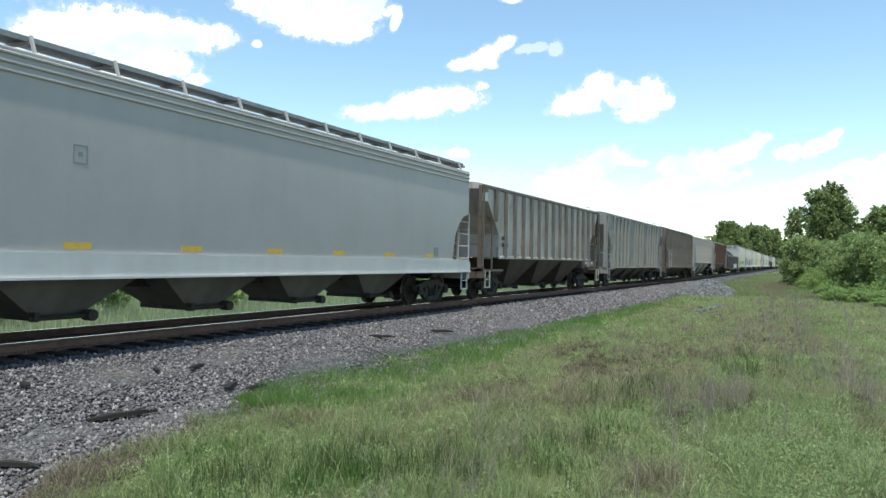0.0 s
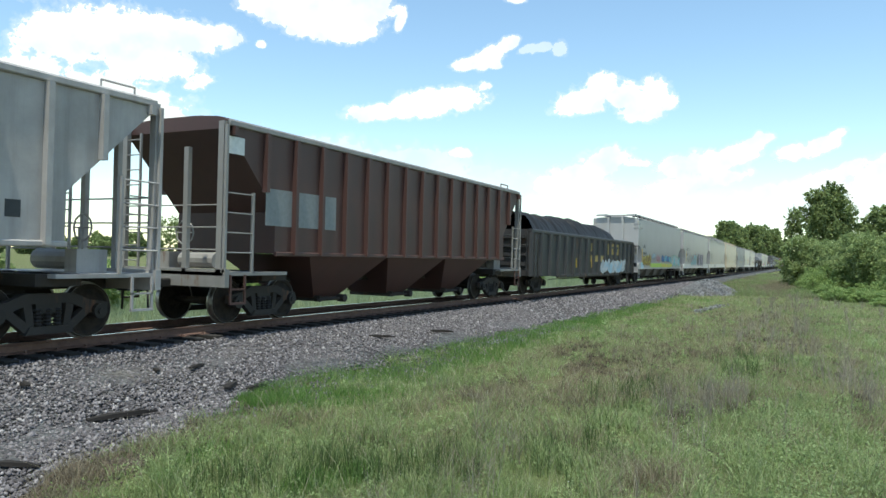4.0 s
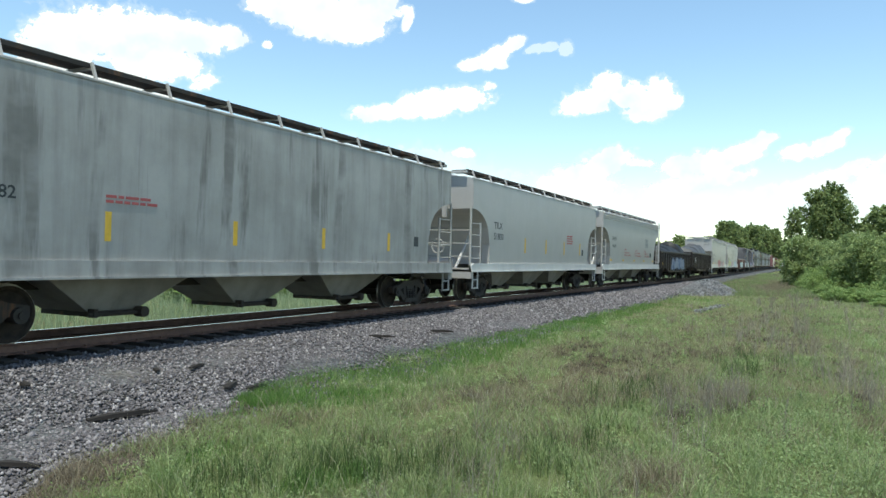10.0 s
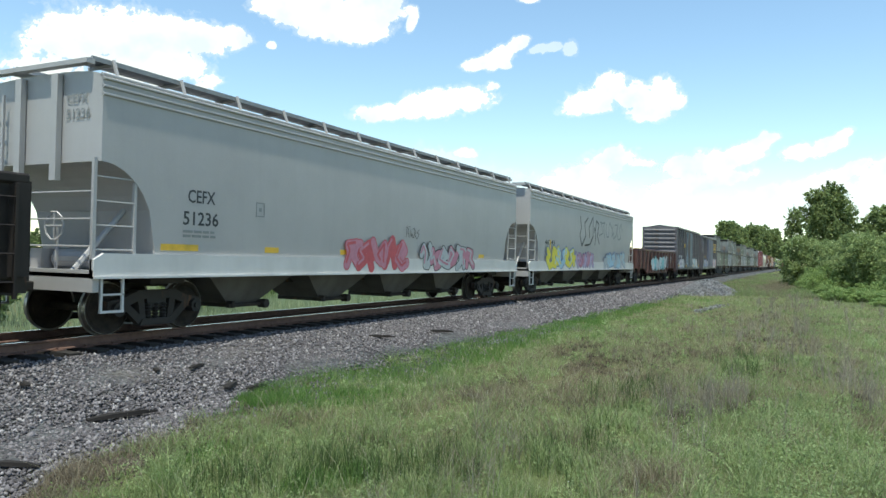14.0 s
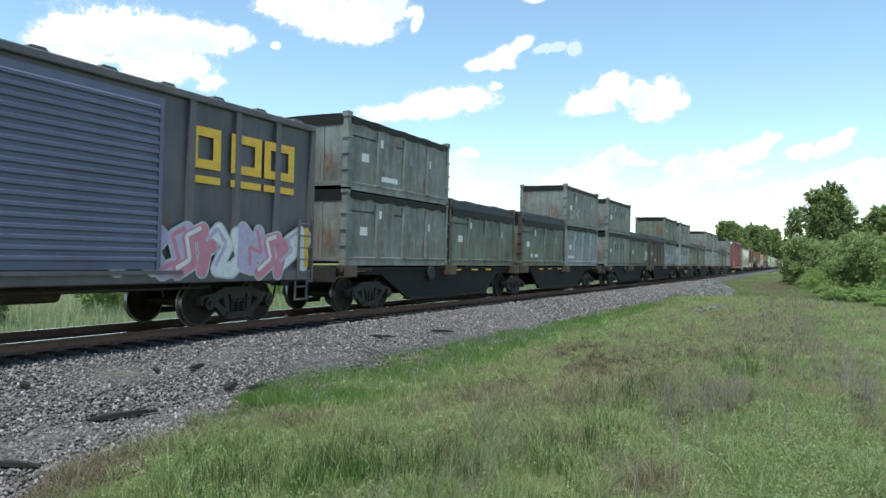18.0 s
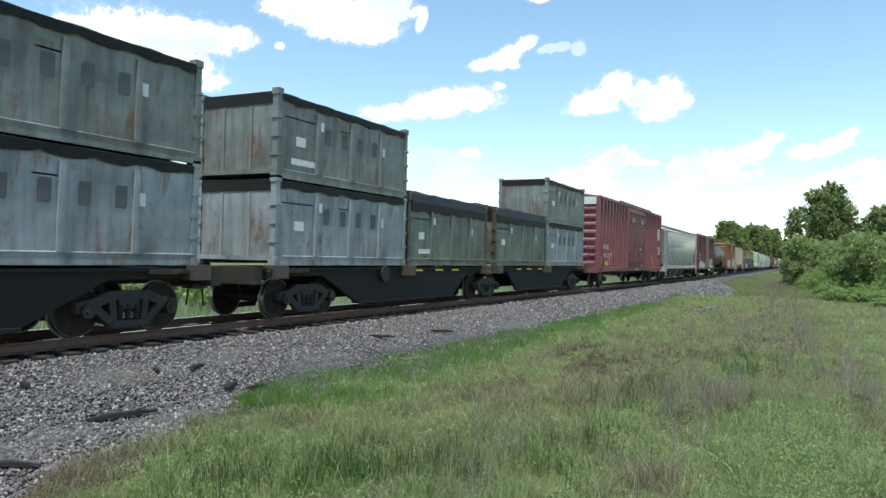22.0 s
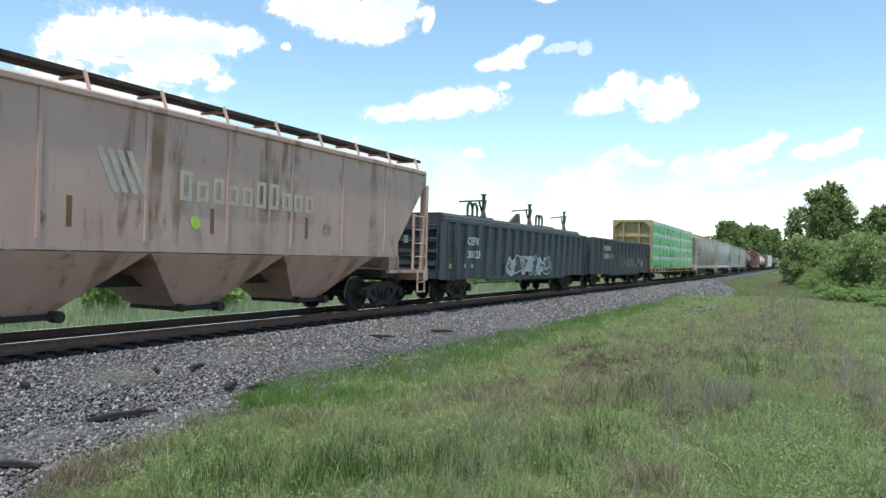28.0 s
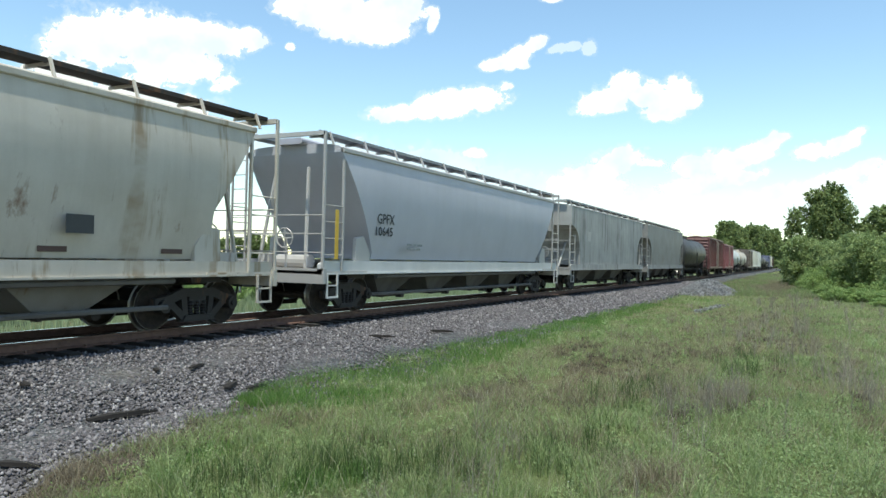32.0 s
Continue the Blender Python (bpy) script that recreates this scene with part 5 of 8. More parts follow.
panel("sprayed_patch", -e + 4.17, -e + 8.57, -1.583, 1.13, 1.42, G_LIME, car)
panel("sprayed_patch", -e + 0.9, -e + 1.8, -1.583, 1.06, 1.5, G_SKYB, car)

car, e, y = covered_hopper(-267.0, -248.0, "light grey covered hopper car with cyan and black graffiti", chute=M_CHUTEPALE, body=M_GREY, ze=4.28, zm=2.8, zk=2.0, sl=1.2, bays=4, marks=[("NRLX", 2.30, 3.10, 2.65, 2.93, M_INK), ("62184", 2.30, 3.10, 2.2, 2.44, M_INK)], plates=[(2.03, 1.68, 0.14, 0.9, M_YELLOW)])
bars("small_lettering", 2, M_FADE, car, -e + 2.3, y - 0.002, 1.9, 1.0, 0.07, 5)
graffiti(car, -e + 4.3, -e + 4.9, 2.15, 2.5, y - 0.002, [G_PURPLE], G_PURPLE, 41, 3)
graffiti(car, -e + 4.9, -e + 8.7, 1.18, 2.48, -1.583, [G_CYAN], G_RED, 42, 6)
graffiti(car, -e + 9.6, -e + 14.2, 1.16, 2.6, -1.583, [G_BLACK, G_BLACK, G_LILAC], G_PURPLE, 43, 7)
graffiti(car, -e + 3.4, -e + 4.2, 1.6, 2.3, y - 0.002, [M_GREY], G_BLACK, 44, 2)
square_sign(car, -5.66, 2.63)

car, e, y = covered_hopper(-246.8, -227.4, "light grey covered hopper car with white side sill", ze=4.34, zm=3.0, flutes=True, marks=[("CEFX", 2.33, 3.13, 2.42, 2.68, M_INK), ("51274", 2.33, 3.13, 2.05, 2.29, M_INK)], plates=[(1.83 + 2.7 * i, 1.52, 0.85 if i == 0 else 0.5, 0.10, M_YELLOW) for i in range(6)] + [(16.3, 1.55, 0.25, 0.26, M_FADE)])
bars("small_lettering", 2, M_FADE, car, -e + 2.3, y - 0.002, 1.85, 1.0, 0.06, 6)
square_sign(car, -5.85, 2.27)
bars("tag_lettering", 3, M_INK, car, -e + 5.7, -1.583, 1.30, 0.9, 0.07, 7)
graffiti(car, -e + 14.1, -e + 15.9, 1.5, 2.4, y - 0.002, [M_PALE], M_INK, 47, 2)

car, e, y = covered_hopper(-225.7, -206.9, "cream covered hopper car with black lettering", body=M_CREAM, sill=M_CREAM, ze=4.26, zm=2.9, bays=4, chute=M_CREAM, marks=[("GISX", 1.85, 2.45, 2.78, 3.06, M_INK), ("1161", 1.85, 2.35, 2.33, 2.59, M_INK)], plates=[(1.19, 1.93, 0.12, 0.7, M_YELLOW)] + [(3.6 + 2.6 * i, 1.69, 0.10, 0.43, M_YELLOW) for i in range(5)] + [(14.65, 1.78, 0.6, 0.32, M_INK)])
square_sign(car, -6.04, 2.54)
bars("small_lettering", 2, M_FADE, car, -e + 1.75, y - 0.002, 2.04, 0.9, 0.06, 8)
bars("small_lettering", 3, M_FADE, car, -e + 16.5, y - 0.002, 2.3, 0.7, 0.06, 8)

car, e, y = covered_hopper(-205.4, -188.6, "dirty streaked grey covered hopper car", chute=M_CHUTEPALE, roof=M_CAST, body=M_DIRTY, sill=M_DIRTY, ze=4.2, zs=1.5, zm=3.2, zk=2.0, sl=1.5, bays=3, sill_h=0.3, marks=[("82", 2.0, 2.27, 2.22, 2.41, M_INK)], plates=[(3.8 + 3.0 * i, 1.64, 0.12, 0.49, M_YELLOW) for i in range(4)] + [(14.3, 1.8, 0.25, 0.28, M_INK), ])
bars("notice", 2, M_REDINK, car, -e + 3.8, y - 0.002, 2.36, 1.1, 0.06, 71)
car, e, y = covered_hopper(-187.1, -171.0, "pale grey covered hopper car with red notices", chute=M_CHUTEPALE, roof=M_CAST, body=M_PALE, sill=M_SILL, ze=4.2, zs=1.5, zm=3.2, zk=2.0, sl=1.5, bays=3, sill_h=0.3, marks=[("TILX", 2.0, 2.8, 2.6, 2.84, M_INK), ("51800", 2.0, 2.9, 2.2, 2.44, M_INK)], plates=[(5.2 + 2.6 * i, 1.75, 0.13, 0.6, M_YELLOW) for i in range(4)] + [(13.4, 1.75, 0.25, 0.28, M_INK)])
bars("notice", 4, M_REDINK, car, e - 5.2, y - 0.002, 2.6, 1.1, 0.08, 12)
car, e, y = covered_hopper(-169.7, -152.9, "light blue-grey covered hopper car with red notices", chute=M_CHUTEPALE, body=M_PALE, sill=M_SILL, ze=4.2, zs=1.5, zm=3.4, zk=1.8, sl=1.8, bays=3, sill_h=0.32, flutes=True, marks=[("SHQX", 2.28, 3.28, 2.74, 2.95, M_INK), ("4049", 2.28, 3.2, 2.31, 2.49, M_INK)], plates=[(1.8 + 3.1 * i, 1.52, 0.5, 0.10, M_YELLOW) for i in range(5)] + [(13.3, 1.83, 0.5, 0.30, M_INK)])
ladder(car, e - 0.44, -1.57, 1.45, 4.45, 0.40, 9, M_SILL)
for x, z in ((5.3, 2.19), (11.29, 2.17), (8.49, 2.17)):
    fit("CAUTION", -e + x, -e + x + 0.62, z - 0.005, z + 0.095, M_REDINK, car, y - 0.002)
    fit("OPEN HATCH BEFORE", -e + x, -e + x + 1.44, z - 0.175, z - 0.075, M_REDINK, car, y - 0.002)
    fit("UNLOADING COMPARTMENT", -e + x, -e + x + 1.82, z - 0.345, z - 0.245, M_REDINK, car, y - 0.002)
bars("small_lettering", 9, M_FADE, car, -e + 11.75, y - 0.002, 3.02, 1.1, 0.045, 14)

car, e, y = gondola(-151.9, -136.1, "worn black-brown gondola car with blue graffiti patches", M_BLACKBROWN, 2.42, 16)
graffiti(car, -e + 4.8, -e + 11.5, 0.85, 1.93, -1.58, [G_CHALK, G_DULLBLUE, G_CHALK, G_CHALK], G_FADEBLUE, 51, 9)
for k in range(7):
    panel("sprayed_patch", -e + 4.55 + 1.04 * k, -e + 5.25 + 1.04 * k, -1.463, 0.86, 1.95, (G_CHALK, G_DULLBLUE, G_CHALK)[k % 3], car, "chalky faded spray paint between the posts" if k == 0 else "")
ladder(car, e - 0.55, -1.47, 0.8, 2.3, 0.42, 4, M_BLACKBROWN)
for k, x in enumerate((2.1, 2.9, 3.6)):
    bars("faded_stencil", 3, M_FADE, car, -e + x, -1.47, 1.75, 0.5, 0.14, 90 + k)
put("diamond_plate", ("diamond_plate",), lambda bm: prism(bm, [(0, -0.17), (0.17, 0), (0, 0.17), (-0.17, 0)], -0.006, 0), M_WHITE, car, "white diamond-shaped plate", (-e + 12.3, -1.47, 1.05))
panel("reflector", -e + 0.19, -e + 0.79, -1.59, 1.29, 1.54, M_YELLOW, car)
panel("reflector", e - 1.2, e - 0.6, -1.47, 1.65, 1.95, M_YELLOW, car)
panel("white_panel", e - 5.7, e - 4.9, -1.48, 1.35, 1.75, M_WHITE, car)
tarp(-151.4, -136.8, 2.42, [(-5.4, 1.9, 0.30), (-2.3, 2.0, 0.40), (0.3, 2.3, 0.58), (3.2, 1.5, 0.42), (5.6, 1.7, 0.90), (6.5, 0.75, 0.92)], 7.0, M_TARP, "black tarpaulin over a heaped load in the gondola", flaps=((1.5, 0.62), (4.0, 0.66)))
car, e, y = gondola(-134.9, -118.9, "worn black-brown gondola car with white numbers", M_BLACKBROWN, 2.60, 15)
fit("CSXT", -e + 1.9, -e + 2.6, 1.9, 2.13, M_WHITE, car, -1.60)
fit("707893", -e + 1.7, -e + 2.7, 1.58, 1.83, M_WHITE, car, -1.60)
for x in (0.4, 4.2, 8.6, 12.0):
    panel("reflector", -e + x, -e + x + 0.6, -1.475, 1.25, 1.38, M_YELLOW, car)
graffiti(car, -e + 0.3, -e + 1.6, 1.3, 1.75, -1.47, [M_FADE], G_GREY, 53, 2)
graffiti(car, -e + 5.6, -e + 6.6, 1.3, 1.9, -1.47, [M_BLACKBROWN], G_WHITE, 54, 2)
graffiti(car, -e + 9.2, -e + 10.8, 2.0, 2.35, -1.47, [M_BLACKBROWN], G_WHITE, 55, 3)
tarp(-133.2, -119.6, 2.58, [(-1.9, 1.6, 0.50), (1.6, 2.6, 0.72), (4.4, 2.4, 0.95)], 9.0, M_TARPGREY, "dusty black tarpaulin over a heaped load in the gondola")

car, e, y = covered_hopper(-117.8, -98.8, "light grey covered hopper car with red and silver graffiti", ze=4.34, zm=2.95, flutes=True, marks=[("CEFX", 2.0, 2.7, 2.42, 2.66, M_INK), ("51236", 1.9, 2.8, 2.0, 2.25, M_INK)], plates=[(1.4 + 2.8 * i, 1.51, 0.9 if i == 0 else 0.45, 0.12, M_YELLOW) for i in range(6)])
square_sign(car, -5.62, 2.26)
letters("CEFX", 0.22, M_FADE, car, (-e + 0.105, -0.66, 3.95), -90)
letters("51236", 0.24, M_FADE, car, (-e + 0.105, -0.66, 3.68), -90)
bars("small_lettering", 2, M_FADE, car, -e + 1.9, y - 0.002, 1.85, 0.9, 0.06, 6)
graffiti(car, -e + 7.2, -e + 10.3, 1.05, 2.0, -1.583, [G_PINK, G_RED], G_RED, 61, 5)
graffiti(car, -e + 11.1, -e + 14.8, 1.05, 1.95, -1.583, [G_GREY, G_PINK], G_BLACK, 62, 6)
graffiti(car, -e + 10.2, -e + 11.0, 2.0, 2.38, y - 0.002, [M_PALE], G_BLACK, 63, 3)
car, e, y = covered_hopper(-97.4, -77.9, "light grey covered hopper car with yellow and blue graffiti", ze=4.34, zm=2.95, bays=4, flutes=True, marks=[("46243", 2.0, 3.4, 2.17, 2.37, M_INK)], plates=[(2.7, 1.5, 0.14, 0.9, M_YELLOW)])
graffiti(car, -e + 2.3, -e + 6.4, 1.05, 2.2, -1.583, [G_YEL, G_YEL, G_SKYB], G_BLUE, 71, 5)
graffiti(car, -e + 6.6, -e + 9.8, 1.1, 2.05, -1.583, [G_LILAC, G_PINK], G_PURPLE, 72, 5)
graffiti(car, -e + 7.3, -e + 11.1, 2.1, 3.87, y - 0.002, [M_PALE], G_BLACK, 73, 3)
graffiti(car, -e + 12.2, -e + 16.9, 1.05, 2.1, -1.583, [G_GREY, G_SKYB], G_BLUE, 74, 5)
graffiti(car, -e + 11.0, -e + 16.4, 2.7, 3.84, y - 0.002, [M_PALE], M_FADE, 75, 4)

car, e, y = gondola(-76.7, -61.1, "dark red gondola car with cyan and white graffiti", M_REDGON, 2.42, 13)
graffiti(car, -e + 5.0, -e + 11.0, 0.85, 1.97, -1.58, [G_WHITE, G_CYAN, G_GREY], G_BLACK, 81, 6)
graffiti(car, -e + 11.0, -e + 11.9, 0.95, 1.9, -1.58, [G_CYAN], G_CYAN, 82, 2)
panel("brand_block", -e + 13.0, -e + 13.8, -1.475, 1.5, 2.0, M_WHITE, car)
panel("data_plate", e - 3.9, e - 3.3, -1.475, 1.1, 1.45, M_FADE, car)
panel("reflector", e - 0.75, e - 0.6, -1.475, 1.25, 1.7, M_YELLOW, car)

M_STEELBLUE = stained_door("steel_blue_door_paint", (0.17, 0.22, 0.27), -0.75, 3.3, 0.75, 1.5)
car, e, y = boxcar(-59.9, -44.5, "slate grey boxcar with ribbed sides and a blue rust-stained door", M_SLATE, 4.56, 13, M_STEELBLUE, 0.15, 3.1, "corrugated", lines=9, frame=M_SLATE)
fit("139", -e + 0.88, -e + 1.58, 1.93, 2.2, M_WHITE, car, y - 0.095)
fit("630", -e + 2.08, -e + 2.88, 1.93, 2.2, M_WHITE, car, y - 0.095)
graffiti(car, -e + 0.38, -e + 4.3, 0.92, 1.92, y - 0.09, [G_WHITE, G_GREY, G_LILAC], G_DUSK, 91, 5)
graffiti(car, -e + 5.2, -e + 6.2, 1.3, 2.1, y - 0.09, [M_SLATE], G_WHITE, 93, 2)
graffiti(car, -e + 9.9, -e + 13.2, 0.92, 2.0, y - 0.09, [G_WHITE, G_SKYB, G_GREY], G_DUSK, 92, 4)
graffiti(car, -e + 13.6, -e + 15.1, 1.0, 1.8, y - 0.09, [M_SLATE], G_WHITE, 94, 3)
panel("yellow_sign", -e + 4.57, -e + 5.17, y - 0.045, 2.93, 3.27, M_YELLOW, car)
for x in (0.9, 5.3, 10.2, 14.2):
    panel("reflector", -e + x, -e + x + 0.5, y - 0.10, 1.18, 1.32, M_YELLOW, car)
car, e, y = boxcar(-43.0, -27.9, "navy boxcar with grey ends and large yellow letters", M_SLATE, 4.45, 13, M_NAVY, 0.6, 4.8, "corrugated", lines=0, frame=M_NAVY)
for dx, w in ((0, 0.80), (1.10, 0.90), (2.10, 1.0)):
    put("brand_block", ("big_brand_block", w), lambda bm: (box(bm, 0, w, -0.006, 0, 0.28, 0.46), box(bm, 0, w, -0.006, 0, 0.90, 1.08), box(bm, 0, 0.2, -0.006, 0, 0.46, 0.90), box(bm, w - 0.2, w, -0.006, 0, 0.46, 0.90)), M_YELLOW, car, "hollow yellow brand block", (-e + 11.25 + dx, y - 0.06, 2.82))
    put("brand_bar", ("big_brand_bar", w), lambda bm: box(bm, 0, w, -0.006, 0, 0.0, 0.14), M_YELLOW, car, "", (-e + 11.25 + dx, y - 0.06, 2.82))
fit("158", -e + 1.3, -e + 2.0, 2.1, 2.36, M_FADE, car, y - 0.095)
fit("730", -e + 2.6, -e + 3.3, 2.1, 2.36, M_YELLOW, car, y - 0.095)
graffiti(car, -e + 9.55, -e + 14.85, 0.92, 2.28, y - 0.09, [G_WHITE, G_LILAC, G_PINK], G_GREY, 95, 7)
graffiti(car, -e + 1.8, -e + 5.6, 0.92, 2.0, y - 0.09, [G_GREY, G_BLUE, G_LILAC], G_WHITE, 96, 6)
panel("white_bar", -e + 0.9, -e + 1.05, y - 0.09, 2.3, 4.0, M_WHITE, car)
panel("reflector", e - 0.35, e - 0.2, y - 0.10, 1.2, 2.1, M_YELLOW, car)
panel("reflector", -e + 0.2, -e + 0.35, y - 0.10, 1.2, 2.1, M_YELLOW, car)

# container flats
PAIRS = ((M_CONTGREY, M_CONTGREY, M_CONT, M_CONT, M_CONT2, M_CONTGREY), (M_CONTGREY, M_CONTGREY, M_CONT, M_CONT3, M_CONT2, M_CONT), (M_CONT2, M_CONTGREY, M_CONT, M_CONT, M_CONT2, M_CONTGREY), (M_CONT2, M_CONTGREY, M_CONT, M_CONT, M_CONT2, M_CONTGREY))
WORDS = {M_CONT: "dull green steel", M_CONT2: "blue-grey steel", M_CONT3: "rust-brown steel", M_CONTGREY: "weathered grey steel"}
for i, sc in enumerate((-13.8, 13.2, 40.3, 67.3)):
    flat = container_flat(sc, "black articulated flatcar carrying open-top containers", i, "EMIX 91523" if i == 2 else "")
    p = PAIRS[i]
    ink = [M_CONTGREY, M_BRANDFADE, M_BRANDFADE, M_BRANDFADE][i]
    for k, (dx, z, m, tall) in enumerate(((-9.4, 1.24, p[0], False), (-9.4, 3.21, p[1], False), (-3.35, 1.24, p[2], True), (3.35, 1.24, p[3], True), (9.4, 1.24, p[4], False), (9.4, 3.21, p[5], False))):
        c = container(sc + dx, z, m, WORDS[m] + " open-top container with a black cover sheet", i * 10 + k, tall, ink if m in (M_CONT2, M_CONTGREY) else m)
        if i == 0 and k == 5:
            graffiti(c, -2.3, -0.6, 0.3, 1.0, -1.2, [M_CONTGREY], G_WHITE, 101, 3)
        if i == 1 and k == 2:
            graffiti(c, 1.7, 2.6, 0.35, 1.15, -1.2, [G_GREY], G_WHITE, 102, 2)

car, e, y = boxcar(81.7, 100.2, "tall oxide-red boxcar with two plug doors", M_OXIDE, 5.06, 26, M_OXIDE, 0.25, 5.2, "plain", double=True, ridge=False)
for k, (a, b) in enumerate((("NR", "40"), ("LX", "21"), ("", "77"))):
    if a:
        fit(a, -e + 0.85 + 0.72 * k, -e + 1.35 + 0.72 * k, 2.18, 2.44, M_WHITE, car, y - 0.09)
    fit(b, -e + 0.92 + 0.72 * k, -e + 1.38 + 0.72 * k, 1.73, 1.96, M_WHITE, car, y - 0.09)
put("white_panel", ("end_panel",), lambda bm: box(bm, -0.012, 0, -1.3, 1.3, 4.62, 5.02), M_WHITE, car, "", (-e - 0.075, 0, 0))
put("raised_roof_edge", ("raised_roof_edge",), lambda bm: (chamfered(bm, -4.4, 4.9, -1.50, -1.36, 5.06, 5.20, 0.03), box(bm, -4.4, 4.9, -1.4, 1.4, 5.12, 5.18)), M_OXIDE, car, "", (0.1, 0, 0))
put("red_badge", ("red_badge",), lambda bm: rod(bm, (0, -0.01, 0), (0, 0, 0), 0.17, 16), G_RED, car, "", (-e + 3.5, y - 0.004, 2.1))
for x, z, rows, w, h in ((-1.35, 4.28, 4, 0.85, 0.055), (1.22, 4.28, 4, 0.85, 0.055), (0.66, 3.30, 3, 0.28, 0.05), (1.72, 2.92, 3, 0.52, 0.05), (3.95, 1.30, 2, 0.4, 0.05), (1.62, 1.22, 1, 0.5, 0.09), (6.0, 1.95, 5, 0.42, 0.04)):
    bars("small_lettering", rows, M_WHITE, car, x, y - 0.15 if x < 2.9 else y - 0.012, z, w, h, 15 + rows)
for x in (1.17, 1.52):
    put("round_sign", ("small_round_sign",), lambda bm: rod(bm, (0, -0.008, 0), (0, 0, 0), 0.10, 14), M_WHITE, car, "", (x, y - 0.145, 2.32))
panel("white_panel", 1.40, 1.64, y - 0.15, 1.88, 2.10, M_WHITE, car)
bars("small_lettering", 8, M_WHITE, car, e - 1.35, y - 0.09, 2.6, 0.9, 0.055, 17)
panel("data_plate", e - 1.0, e - 0.6, y - 0.095, 1.75, 2.0, M_INK, car)
put("round_emblem", ("round_emblem",), lambda bm: rod(bm, (0, -0.012, 0), (0, 0, 0), 0.46, 24), M_PINKPALE, car, "", (-e + 17.3, y - 0.085, 3.55))
for x in (0.35, 2.2, 9.0, 12.2, 15.0, 17.2):
    panel("reflector", -e + x, -e + x + 0.15, y - 0.095, 1.3, 1.75, M_YELLOW, car)
panel("reflector", -e + 1.2, -e + 1.9, y - 0.10, 1.25, 1.5, M_YELLOW, car)
panel("reflector", 0.0, 0.9, y - 0.10, 0.95, 1.08, M_YELLOW, car)

car, e, y = covered_hopper(101.8, 120.2, "satin grey rounded covered hopper car with open ends", "round", M_SILVER, M_PALE, frame=M_PALE, ze=4.12, zs=1.35, zm=4.0, zk=2.45, sl=1.0, bays=4, sill_h=0.3, chute=M_GREENGREY, marks=[("TCMX", 2.82, 3.42, 2.76, 2.97, M_INK), ("451285", 2.72, 3.62, 2.22, 2.43, M_INK)], plates=[(2.9 + 2.7 * i, 1.45, 0.6, 0.11, M_ORANGE) for i in range(6)])
bars("small_lettering", 2, M_FADE, car, -e + 3.0, y - 0.09, 1.9, 0.9, 0.09, 18)

car, e, y = boxcar(122.0, 137.1, "faded red boxcar with a band of white graffiti", M_OXIDE2, 4.52, 15, M_OXIDE2, 0.1, 3.3, "plain")
panel("dark_patch", -e + 0.87, -e + 2.37, y - 0.035, 1.9, 2.59, M_SLATE, car)
fit("LRS", -e + 1.17, -e + 1.87, 2.3, 2.55, M_WHITE, car, y - 0.09)
fit("821", -e + 1.17, -e + 1.87, 1.9, 2.16, M_WHITE, car, y - 0.09)
graffiti(car, -e + 0.67, -e + 6.0, 0.92, 1.84, y - 0.11, [G_WHITE, G_GREY], G_BLACK, 111, 6)
graffiti(car, -e + 9.1, -e + 12.9, 0.92, 2.18, y - 0.11, [M_OXIDE2, G_GREY], G_WHITE, 112, 5)
for x in (0.3, 3.4, 5.4, 9.4, 11.8, 14.2):
    panel("reflector", -e + x, -e + x + 0.55, y - 0.12, 1.02, 1.2, M_YELLOW, car)

car, e = tank_car(138.1, 153.3, "sooty black tank car with handrails round its dome", M_TANK, 1.40, 2.60)
bars("small_lettering", 2, M_FADE, car, -e + 3.0, -1.43, 2.5, 1.6, 0.13, 19)
for x in (-4.5, -2.6, -0.3, 2.1, 4.4):
    panel("reflector", x, x + 0.08, -1.42, 2.6, 3.1, G_GOLD, car)

car, e, y = boxcar(154.6, 169.0, "rusty ochre boxcar with green and white graffiti", M_ORANGE, 4.56, 14, M_BROWN, 0.4, 3.2, "plain")
graffiti(car, -e + 8.9, -e + 13.85, 0.92, 2.45, y - 0.10, [G_MINT, G_MINT, G_WHITE], G_BLACK, 121, 7)
graffiti(car, -e + 1.0, -e + 5.8, 0.92, 2.1, y - 0.10, [G_GREY, G_CYAN, G_LILAC], G_BLACK, 122, 6)
panel("data_plate", e - 1.25, e - 0.75, y - 0.125, 1.3, 2.1, M_INK, car)
rr = random.Random(31)
for k in range(26):
    xx, zz, ww = -e + rr.uniform(8.7, 13.3), rr.uniform(2.05, 2.75), rr.uniform(0.16, 0.42)
    panel("sprayed_patch", xx, xx + ww, y - 0.004 - 0.0005 * (k % 5), zz, zz + rr.uniform(0.10, 0.22), G_CHALK if k % 3 else M_FADE, car)
panel("reflector", e - 0.35, e - 0.2, y - 0.12, 1.2, 1.8, M_YELLOW, car)

